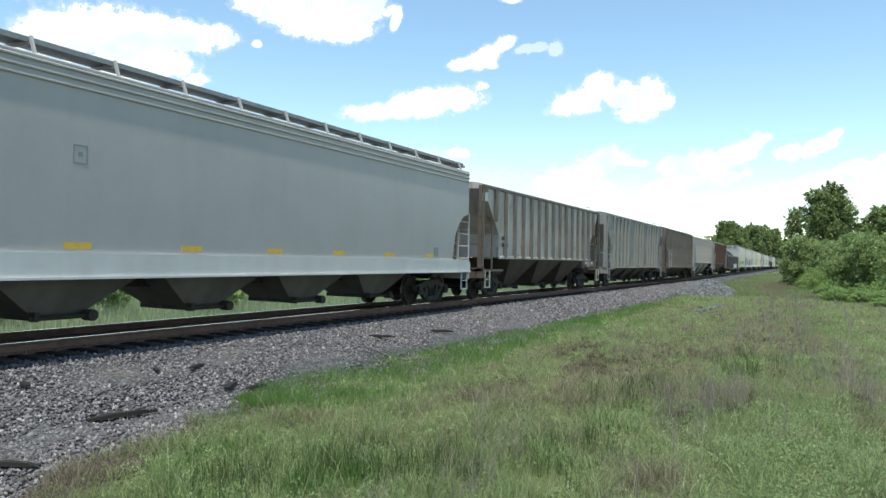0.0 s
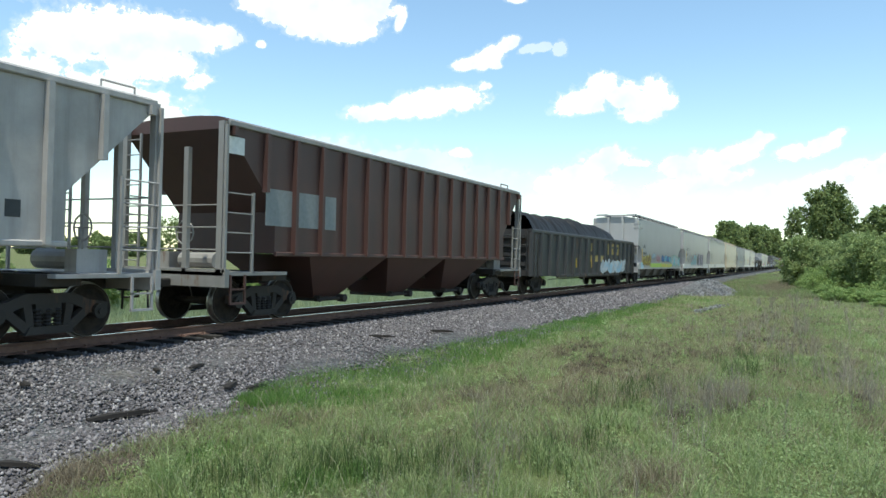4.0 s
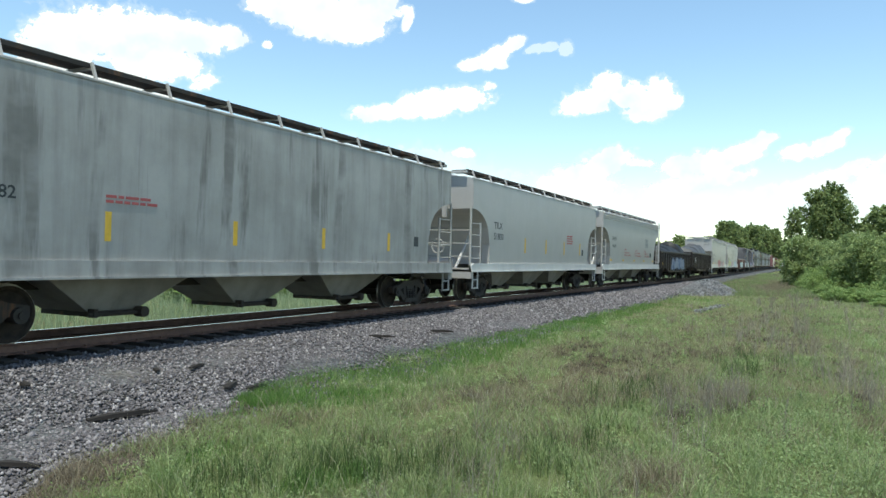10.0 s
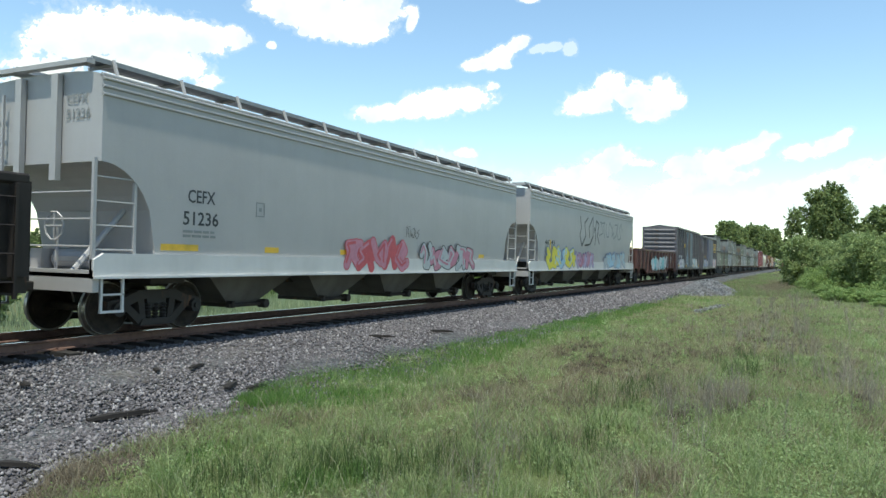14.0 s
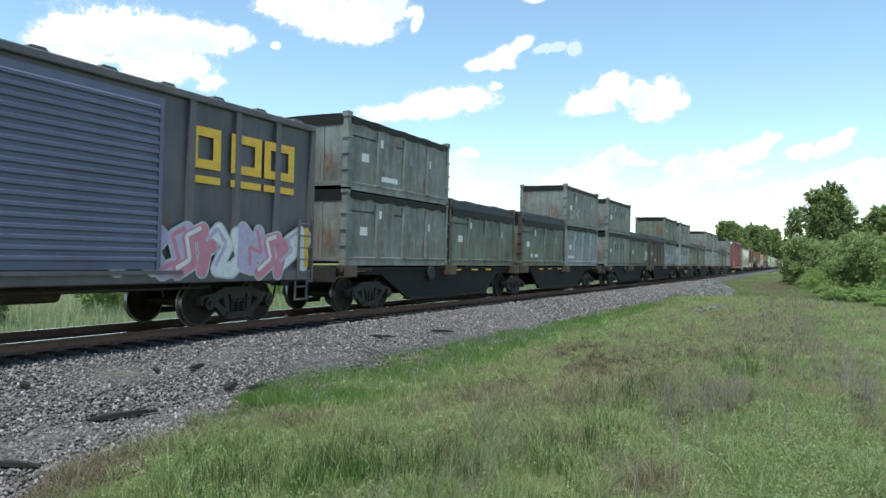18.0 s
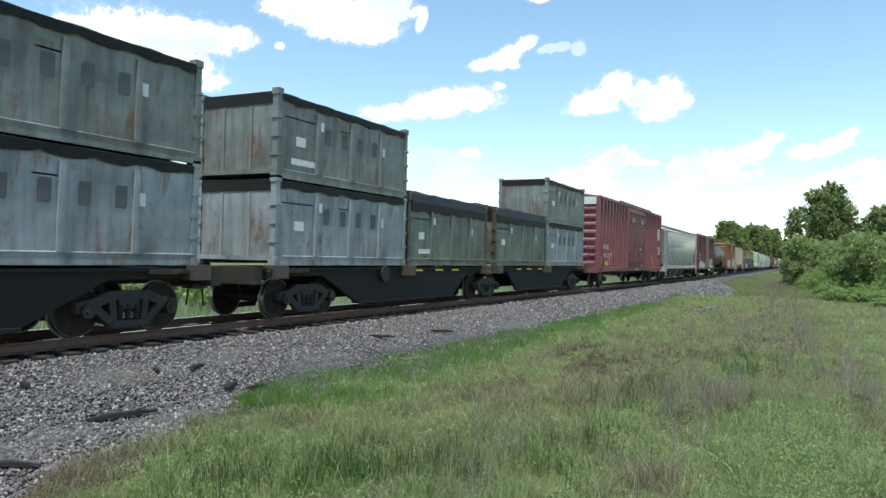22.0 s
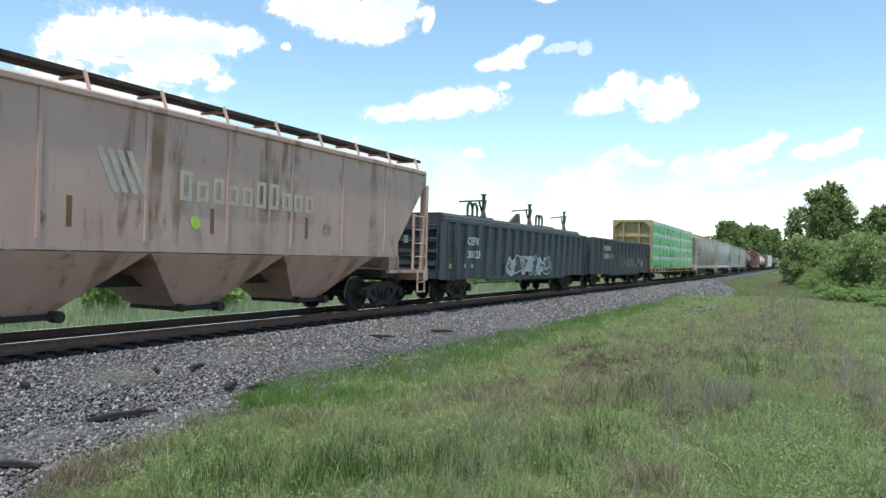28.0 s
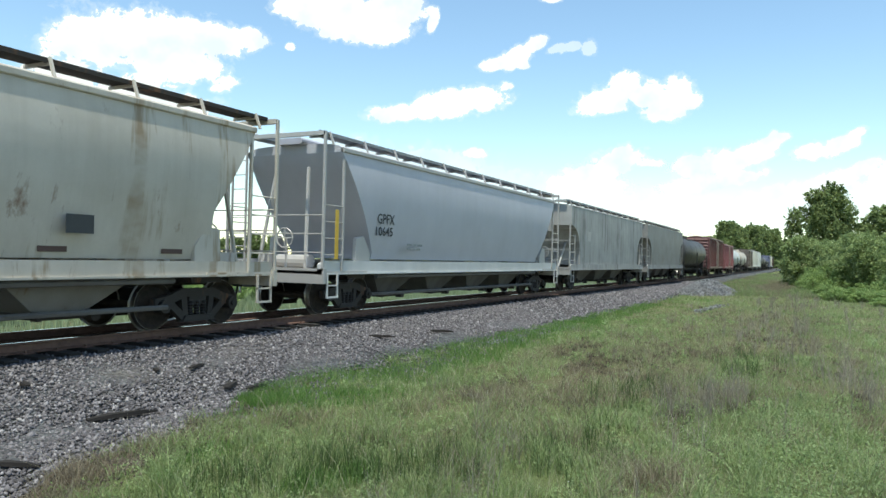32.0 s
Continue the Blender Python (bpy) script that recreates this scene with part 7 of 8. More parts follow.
# gravel heap beside the track
HEAP_X, HEAP_Y = 60.0, -4.6
n = 11000
r = np.sqrt(rng.uniform(0, 1, n))
a = rng.uniform(0, 6.28, n)
hx, hy = HEAP_X + 6.5 * r * np.cos(a), HEAP_Y + 2.4 * r * np.sin(a)
stones("gravel_heap", hx, hy, -0.85 + 1.0 * (1 - r ** 1.4) * (1 + 0.12 * np.sin(a * 3)) + rng.uniform(0, 0.05, n), rng.uniform(0.045, 0.09, n), "low heap of grey gravel beside the track", "gravel heap", M_PALESTONE)
m = 420
u = rng.uniform(0, 1, m)
stones("gravel_strip", 36.5 + 6.5 * u + rng.normal(0, 0.25, m), -7.1 - 0.4 * u + rng.normal(0, 0.12, m), np.full(m, -0.80) + rng.uniform(-0.02, 0.05, m), rng.uniform(0.04, 0.09, m), "pale strip of bare gravel in the grass", "gravel", M_PALESTONE)
# Pale stones added in place of a small bright puddle
m = 350
stones("gravel_strip", 19.5 + 1.2 * rng.normal(0, 1, m), -4.2 + rng.normal(0, 0.18, m), np.full(m, -0.80) + rng.uniform(-0.02, 0.03, m), rng.uniform(0.03, 0.06, m), "pale stones in place of a small puddle in the grass", "gravel", M_PALESTONE)

M_SOIL = plain("dark_soil", (0.10, 0.078, 0.055), 0.95)
for cx0, cy0, rx, ry, m in ((5.2, -5.15, 1.0, 0.30, 5000), (8.0, -4.2, 0.7, 0.25, 2500), (10.0, -3.75, 0.5, 0.15, 1000)):
    px, py = rng.normal(cx0, rx, m), rng.normal(cy0, ry, m)
    stones("soil_clods", px, py, np.array([ground_z(a, b) for a, b in zip(px, py)]) + 0.01, rng.uniform(0.008, 0.03, m), "dark bare soil at the foot of the ballast", "soil", M_SOIL)
# scraps lying on the ballast
M_SCRAP = paint("rotten_wood", (0.014, 0.011, 0.010), dirt=(0.035, 0.027, 0.022), amount=0.4, rough=0.9)


def scrap(name, x, y, z, l, w, turn, label, tilt=0):
    ob = new(name, mesh_of((name, l, w), lambda bm: (sweep(bm, [(-l / 2, [(-w * 0.3, 0), (w * 0.3, 0), (w * 0.2, w * 0.35), (-w * 0.25, w * 0.3)]), (-l * 0.2, [(-w * 0.5, 0), (w * 0.5, 0), (w * 0.42, w * 0.6), (-w * 0.4, w * 0.55)]), (l * 0.25, [(-w * 0.45, 0), (w * 0.5, 0), (w * 0.35, w * 0.5), (-w * 0.4, w * 0.6)]), (l / 2, [(-w * 0.2, 0), (w * 0.25, 0), (w * 0.2, w * 0.25), (-w * 0.15, w * 0.3)])]),)))
    ob.matrix_basis = pose(x, y, z + 0.03, 0, tilt, turn) @ Matrix.Diagonal((1, 1, 0.75, 1))
    ob.material_slots[0].link = "OBJECT"
    ob.material_slots[0].material = M_SCRAP
    return tagged(ob, label, "debris")


scrap("wood_scrap", 9.28, -3.46, -0.72, 0.52, 0.13, 25, "dark broken piece of tie wood on the stones")
scrap("wood_scrap", 9.60, -3.72, -0.76, 0.40, 0.10, -10, "brown splinter of tie wood at the foot of the ballast")
scrap("wood_scrap", 18.02, -2.86, -0.57, 0.75, 0.15, -60, "dark broken piece of tie wood on the stones")
scrap("wood_scrap", 15.4, -2.58, -0.50, 0.70, 0.12, -70, "dark broken piece of tie wood on the stones")
scrap("wood_scrap", 9.44, -2.54, -0.50, 0.46, 0.10, 15, "dark broken piece of tie wood on the stones")
scrap("wood_scrap", 6.56, -2.22, -0.43, 0.34, 0.10, 70, "dark broken piece of tie wood on the stones")
scrap("wood_scrap", 8.68, -2.40, -0.48, 0.26, 0.09, 60, "small dark chip of tie wood on the stones")
scrap("plank_scrap", 6.95, -3.72, -0.755, 0.95, 0.13, -16, "long dark splintered board lying on the stones")
scrap("plank_scrap", 4.90, -4.56, -0.80, 0.55, 0.10, -68, "long dark splintered board lying on the stones")


# ---- grass ----
def blade_material(name, a, b2, tip):
    m, n, l, b = mat(name)
    geo = n.new("ShaderNodeNewGeometry")
    c = ramp(n, l, geo.outputs["Random Per Island"], (0.0, a), (0.6, b2), (1.0, tip))
    big = ramp(n, l, noise_of(n, l, coords(n, l), 0.3, 4), (0.35, 0.0), (0.7, 0.45))
    c = mix(n, l, big, c, tuple(x * 0.6 for x in a))
    l.new(c, b.inputs["Base Color"])
    b.inputs["Roughness"].default_value = 0.6
    b.inputs["Specular IOR Level"].default_value = 0.2
    tr, mx, out = n.new("ShaderNodeBsdfTranslucent"), n.new("ShaderNodeMixShader"), n["Material Output"]
    l.new(c, tr.inputs[0])
    mx.inputs[0].default_value = 0.5
    l.new(b.outputs[0], mx.inputs[1])
    l.new(tr.outputs[0], mx.inputs[2])
    l.new(mx.outputs[0], out.inputs[0])
    return m


M_BLADE = blade_material("fresh_grass", (0.18, 0.237, 0.092), (0.335, 0.41, 0.168), (0.53, 0.585, 0.305))
M_LUSH = blade_material("lush_grass", (0.105, 0.205, 0.048), (0.195, 0.33, 0.083), (0.31, 0.44, 0.14))
M_DRY = blade_material("dry_grass", (0.19, 0.155, 0.098), (0.36, 0.31, 0.205), (0.54, 0.48, 0.345))
M_WEED = blade_material("leafy_weed", (0.215, 0.293, 0.122), (0.325, 0.415, 0.185), (0.45, 0.525, 0.265))
M_STALK = blade_material("pale_stalk", (0.36, 0.31, 0.20), (0.50, 0.45, 0.31), (0.62, 0.57, 0.42))
M_FAR = blade_material("tall_pale_grass", (0.30, 0.36, 0.20), (0.42, 0.49, 0.28), (0.55, 0.60, 0.38))


def blades(name, px, py, h, w, lean, material, label, z0=None, coarse=False):
    """Bent blades of grass; coarse ones, far off, are single slivers."""
    n = len(px)
    a = rng.uniform(0, 6.28, n)
    dx, dy = np.cos(a), np.sin(a)
    la = rng.uniform(0, 6.28, n)
    ll = lean * rng.uniform(0.3, 1.2, n)
    lx, ly = np.cos(la) * ll * h, np.sin(la) * ll * h
    z = np.array([ground_z(x, y) for x, y in zip(px, py)]) if z0 is None else z0
    shape = ((-1, 0), (1, 0), (0, 1)) if coarse else ((-1, 0), (1, 0), (-0.8, 0.55), (0.8, 0.55), (0, 1))
    k = len(shape)
    v = np.empty((n, k, 3))
    for i, (q, t) in enumerate(shape):
        bend = t ** 1.8
        v[:, i, 0] = px + dx * w * q + lx * bend
        v[:, i, 1] = py + dy * w * q + ly * bend
        v[:, i, 2] = z - 0.01 + h * t
    tri = np.array([(0, 1, 2)] if coarse else [(0, 1, 3), (0, 3, 2), (2, 3, 4)])
    f = (tri[None] + k * np.arange(n)[:, None, None]).reshape(-1, 3)
    return scatter_mesh(name, v.reshape(-1, 3), f, material, label, "grass")


def field(n, near, farr, y_edge):
    """Random places in the meadow, thinning with distance; the edge follows the ballast."""
    d = near * (farr / near) ** rng.uniform(0, 1, n)
    az = np.radians(rng.uniform(24, 99, n))
    x, y = d * np.sin(az), -11.95 + d * np.cos(az)
    edge = edges(x) + rng.normal(0, 0.22, n) + y_edge
    k = y < edge
    return x[k], y[k], d[k]


def wave(x, y, fx, fy, z):
    return np.array([noise.noise(Vector((a * fx, b * fy, z))) for a, b in zip(x, y)])


def patch(x, y, cx, cy, rx, ry):
    return np.exp(-((x - cx) / rx) ** 2 - ((y - cy) / ry) ** 2)


def dryness(x, y):
    """Where the meadow is dry (above 0) or green."""
    v = 0.45 * wave(x, y, 0.16, 0.3, 4.0) + 0.95 * wave(x, y, 0.55, 0.9, 7.0) - 0.08
    v += 0.35 * patch(x, y, 14, -8.0, 5, 1.6) + 0.6 * patch(x, y, 26, -9.5, 14, 2.6) + 0.5 * patch(x, y, 48, -10.0, 16, 3.0) + 0.5 * patch(x, y, 4.7, -5.6, 1.0, 0.4) + 1.3 * patch(x, y, 84, -8.8, 16, 1.3)
    v += 0.9 * patch(x, y, 15.8, -7.7, 1.6, 0.5) + 0.7 * patch(x, y, 18.5, -6.6, 2.0, 0.4) + 0.6 * patch(x, y, 11.0, -6.9, 0.9, 0.35)
    v -= 1.0 * np.exp(-((edges(x) - y) / 1.7) ** 2) * np.clip((x - 8.2) / 1.2, 0, 1) * np.clip((34 - x) / 8, 0.35, 1) + 0.3 * patch(x, y, 60, -7, 14, 2.0)
    return v


def lie(x, y):
    return np.array([ground_z(a, b) for a, b in zip(x, y)])


M_RUSSET = blade_material("russet_grass", (0.14, 0.11, 0.075), (0.25, 0.20, 0.14), (0.37, 0.31, 0.22))
M_HERB = blade_material("dull_herb_leaf", (0.145, 0.205, 0.078), (0.235, 0.315, 0.12), (0.34, 0.42, 0.18))
M_DEAD = blade_material("withered_leaf", (0.055, 0.042, 0.032), (0.12, 0.09, 0.068), (0.22, 0.175, 0.13))
M_TWIG = blade_material("grey_dead_stem", (0.26, 0.215, 0.165), (0.38, 0.325, 0.26), (0.50, 0.44, 0.36))
M_PETAL = blade_material("white_petal", (0.62, 0.62, 0.58), (0.70, 0.70, 0.66), (0.78, 0.78, 0.74))

for near, farr, count, coarse in ((2.4, 13.0, 210000, False), (13.0, 110.0, 330000, True)):
    x, y, d = field(count, near, farr, 0.0)
    fromedge = edges(x) - y
    v = dryness(x, y)
    mood = v + rng.normal(0, 0.26, len(x))
    lump = wave(x, y, 1.6, 1.9, 11.0) + 0.6 * wave(x, y, 4.2, 4.6, 3.0)
    tall = np.clip(0.62 + 1.5 * lump, 0.16, 1.9)
    # bare gaps between the tufts
    keep = (lump > -0.30) | (rng.uniform(0, 1, len(x)) < 0.30)
    lush = (v < -0.30) & (fromedge < 3.0) & (mood < 0.28)
    k = (mood < 0.25) & ~lush & keep
    blades("grass", x[k], y[k], rng.uniform(0.05, 0.28, k.sum()) * tall[k], (0.0011 + d[k] * 0.00018) * rng.uniform(0.6, 1.9, k.sum()), 1.0, M_BLADE, "fresh green meadow grass", coarse=coarse)
    blades("lush_grass", x[lush], y[lush], rng.uniform(0.07, 0.20, lush.sum()) * (0.55 + 0.45 * tall[lush]), 0.0013 + d[lush] * 0.0002, 0.45, M_LUSH, "lush bright green grass along the ballast", coarse=coarse)
    russet = (mood >= 0.25) & (mood > 0.62) & keep
    k = (mood >= 0.25) & ~russet & keep
    blades("dry_grass", x[k], y[k], rng.uniform(0.05, 0.34, k.sum()) * tall[k], (0.0009 + d[k] * 0.00015) * rng.uniform(0.6, 1.8, k.sum()), 1.1, M_DRY, "dry tan and brownish grass", coarse=coarse)
    k = russet
    blades("russet_grass", x[k], y[k], rng.uniform(0.06, 0.26, k.sum()) * tall[k], (0.0010 + d[k] * 0.00018) * rng.uniform(0.6, 1.8, k.sum()), 1.2, M_RUSSET, "withered reddish-brown grass in patches", coarse=coarse)
# the lush rim along the ballast stands dense
n = 30000
x = 8.6 + 32 * rng.uniform(0, 1, n) ** 1.7
deep = np.interp(x, [8.6, 11, 15, 20, 30, 41], [0.5, 2.3, 2.6, 1.6, 1.4, 1.0])
y = edges(x) + 0.05 - deep * rng.uniform(0, 1, n) ** 1.2
k = wave(x, y, 0.9, 1.6, 21.0) > -0.22
x, y = x[k], y[k]
d = np.hypot(x, y + 11.95)
blades("lush_grass", x, y, rng.uniform(0.06, 0.19, len(x)), 0.0012 + d * 0.00020, 0.5, M_LUSH, "lush bright green grass along the ballast", coarse=True)
# grass farther along the track
n = 60000
x = 58 + 150 * rng.uniform(0, 1, n) ** 1.6
y = np.array([track(s)[1] for s in x]) + edges(x) - rng.uniform(-0.2, 11.0, n)
v = wave(x, y, 0.08, 0.3, 2.0) + rng.normal(0, 0.25, n) + 0.9 * patch(x, y, 84, -8.8, 18, 1.4)
for k, m, name, label in ((v < 0.12, M_BLADE, "grass", "green grass farther along the track"), (v >= 0.12, M_DRY, "dry_grass", "dry tan grass farther along the track")):
    blades(name, x[k], y[k], rng.uniform(0.10, 0.42, k.sum()), 0.012 + x[k] * 0.00012, 0.7, m, label, coarse=True)
# the meadow goes on behind and beside the viewpoint
n = 26000
d = 1.5 + 24 * rng.uniform(0, 1, n) ** 0.6
az = np.radians(rng.uniform(97, 386, n))
x, y = d * np.sin(az), -11.95 + d * np.cos(az)
k = y < edges(x) - 0.2
blades("grass", x[k], y[k], rng.uniform(0.06, 0.24, k.sum()), np.full(k.sum(), 0.006), 0.8, M_BLADE, "fresh green meadow grass around the viewpoint", coarse=True)
# single pale stalks all over the near meadow
x, y, d = field(5200, 2.4, 26.0, -0.3)
blades("pale_stalks", x, y, rng.uniform(0.15, 0.46, len(x)), 0.0008 + d * 0.00016, 0.8, M_STALK, "thin pale dry stalks above the grass")


# ---- herbs, withered plants and dead stems in clumps ----
def herbs(name, cx, cy, height, spread, per, leaf, material, label):
    """Low leafy plants: clumps of small tilted leaves, fuller towards the top."""
    n = len(cx) * per
    r = np.sqrt(rng.uniform(0, 1, n))
    a = rng.uniform(0, 6.28, n)
    sp = np.repeat(spread, per)
    x, y = np.repeat(cx, per) + sp * r * np.cos(a), np.repeat(cy, per) + sp * r * np.sin(a)
    z = np.repeat(lie(cx, cy), per) + np.repeat(height, per) * rng.uniform(0.05, 1.0, n) ** 0.7 * (1 - 0.55 * r * r)
    b = rng.uniform(0, 6.28, n)
    tilt = rng.normal(0, 0.55, n)
    t1 = np.stack([np.cos(b) * np.cos(tilt), np.sin(b) * np.cos(tilt), np.sin(tilt)], 1)
    lean = rng.normal(0, 0.5, n)
    t2 = np.stack([-np.sin(b) * np.cos(lean), np.cos(b) * np.cos(lean), np.sin(lean)], 1)
    s = (np.repeat(leaf, per) * rng.uniform(0.6, 1.4, n))[:, None]
    c = np.stack([x, y, z], 1)
    v = np.stack([c - t1 * s, c + t2 * s * 0.42, c + t1 * s, c - t2 * s * 0.42], 1).reshape(-1, 3)
    return scatter_mesh(name, v, np.arange(n * 4).reshape(-1, 4), material, label, "plants")


def clumps(n, near, farr, low, high, y_edge=-0.4):
    x, y, d = field(n, near, farr, y_edge)
    v = dryness(x, y)
    k = (v > low) & (v < high)
    return x[k], y[k], d[k]


def around(spots, x, y):
    for cx0, cy0, rx, ry, m in spots:
        x, y = np.append(x, rng.normal(cx0, rx, m)), np.append(y, rng.normal(cy0, ry, m))
    return x, y, np.hypot(x, y + 11.95)


x, y, d = clumps(2600, 2.6, 34.0, -0.42, 0.16)
x, y, d = around(((10.4, -11.6, 1.4, 0.5, 60), (8.6, -11.9, 1.5, 0.5, 60), (7.5, -11.6, 1.2, 0.7, 60), (9.0, -12.8, 1.5, 0.5, 60), (12.3, -11.5, 0.7, 0.25, 40)), x, y)
herbs("weeds", x, y, rng.uniform(0.06, 0.22, len(x)), rng.uniform(0.08, 0.22, len(x)), 34, 0.010 + d * 0.0011, M_WEED, "low bright green leafy weeds among the grass")
x, y, d = clumps(2300, 2.6, 40.0, -0.5, 9)
herbs("weeds", x, y, rng.uniform(0.06, 0.26, len(x)), rng.uniform(0.08, 0.24, len(x)), 30, 0.009 + d * 0.0011, M_HERB, "dull green leafy weeds among the grass")
x, y, d = clumps(1100, 2.6, 40.0, 0.10, 9)
x, y, d = around(((15.8, -7.7, 1.2, 0.35, 50), (18.5, -6.6, 1.4, 0.3, 30), (11.5, -10.2, 0.5, 0.15, 26), (12.7, -10.9, 0.5, 0.15, 16), (14.4, -12.7, 0.7, 0.2, 26), (9.3, -8.9, 0.5, 0.2, 12), (7.9, -9.3, 0.4, 0.2, 10), (19, -9.0, 2.0, 0.5, 26), (24, -11.0, 2.5, 0.6, 26), (9.6, -11.0, 0.3, 0.12, 10), (5.6, -5.2, 0.8, 0.25, 12), (7.2, -4.75, 0.5, 0.15, 14), (9.6, -4.0, 0.35, 0.1, 8), (13.0, -6.8, 0.8, 0.2, 14)), x, y)
herbs("withered_plants", x, y, rng.uniform(0.03, 0.16, len(x)), rng.uniform(0.08, 0.20, len(x)), 30, 0.008 + d * 0.0010, M_DEAD, "dark withered plants low among the grass")
x, y, d = clumps(260, 4.0, 22.0, -9, 9, -1.0)
herbs("white_wildflowers", x, y, rng.uniform(0.20, 0.34, len(x)), rng.uniform(0.02, 0.06, len(x)), 3, 0.004 + d * 0.0005, M_PETAL, "tiny white wildflowers above the grass")
M_REED = blade_material("dark_reed_grass", (0.055, 0.09, 0.03), (0.10, 0.15, 0.05), (0.17, 0.23, 0.08))
x, y, d = around(((5.6, -6.9, 0.5, 0.3, 60), (6.4, -7.5, 0.5, 0.35, 80), (7.0, -8.4, 0.6, 0.3, 60), (8.4, -9.6, 0.8, 0.4, 50), (12.4, -9.2, 1.2, 0.3, 60), (17, -10.6, 2.0, 0.4, 60)), np.zeros(0), np.zeros(0))
cx, cy, cd = (np.repeat(q, 7) for q in (x, y, d))
blades("reed_grass", cx + rng.normal(0, 0.05, len(cx)), cy + rng.normal(0, 0.05, len(cx)), rng.uniform(0.16, 0.42, len(cx)), 0.0013 + cd * 0.00020, 0.35, M_REED, "tall dark green reed grass in the meadow")
n = 1500
x, y = rng.normal(5.6, 0.9, n), rng.normal(-4.85, 0.28, n)
blades("dry_tufts", x, y, rng.uniform(0.04, 0.20, n), np.full(n, 0.0035), 0.9, M_DRY, "sparse dry grass tufts on the stones")
# grey dead stems with side twigs, in loose clumps
x, y, d = clumps(190, 5.0, 60.0, 0.15, 9, -1.2)
x, y, d = around(((11.3, -10.1, 0.25, 0.12, 9), (11.7, -10.55, 0.25, 0.10, 9), (12.3, -10.6, 0.4, 0.15, 8), (12.9, -11.0, 0.35, 0.12, 8), (14.1, -12.8, 0.4, 0.12, 8), (15.2, -12.6, 0.5, 0.15, 6), (16.6, -12.5, 0.8, 0.3, 7), (20.5, -12.2, 2.0, 0.6, 12), (7.5, -8.8, 0.3, 0.15, 5), (6.5, -9.1, 0.25, 0.15, 4), (22, -10.4, 2.5, 0.5, 14), (30, -11.5, 4, 1.0, 16), (45, -12, 6, 1.2, 18), (9.2, -10.6, 0.5, 0.15, 5)), x, y)
stems, twigs = 5, 7
cx, cy, cd = (np.repeat(q, stems) for q in (x, y, d))
cx, cy = cx + rng.normal(0, 0.08, len(cx)), cy + rng.normal(0, 0.08, len(cx))
ch = rng.uniform(0.30, 0.82, len(cx))
cz = lie(cx, cy)
blades("dead_stems", cx, cy, ch, 0.0014 + cd * 0.00022, 0.22, M_TWIG, "tall grey dead weed stems in clumps", z0=cz)
tx, ty, td, tz = (np.repeat(q, twigs) for q in (cx, cy, cd, cz))
th = np.repeat(ch, twigs)
up = rng.uniform(0.30, 0.85, len(tx))
tx, ty = tx + rng.normal(0, 0.03, len(tx)), ty + rng.normal(0, 0.03, len(tx))
blades("dead_stems", tx, ty, th * rng.uniform(0.12, 0.30, len(tx)), 0.0010 + td * 0.00018, 0.9, M_TWIG, "side twigs of the grey dead weed stems", z0=tz + th * up * 0.8, coarse=True)
# far side of the track
n = 60000
x = rng.uniform(2, 130, n)
y = 3.4 + rng.exponential(7.0, n)
y = y + np.array([track(s)[1] for s in x])
blades("tall_grass", x, y, rng.uniform(0.25, 0.85, n), 0.008 + x * 0.0003, 0.4, M_FAR, "tall pale green grass beyond the track", coarse=True)


# ---- bushes and trees ----
def leaf_material(name, a, b2, tip):
    return blade_material(name, a, b2, tip)


M_LEAF = leaf_material("oak_leaves", (0.145, 0.185, 0.075), (0.24, 0.30, 0.115), (0.38, 0.44, 0.18))
M_LEAF2 = leaf_material("bright_leaves", (0.22, 0.315, 0.105), (0.325, 0.43, 0.155), (0.455, 0.535, 0.23))
M_LEAF3 = leaf_material("vine_leaves", (0.20, 0.26, 0.10), (0.31, 0.38, 0.155), (0.44, 0.50, 0.23))
M_BARK = plain("bark", (0.075, 0.055, 0.04), 0.9)


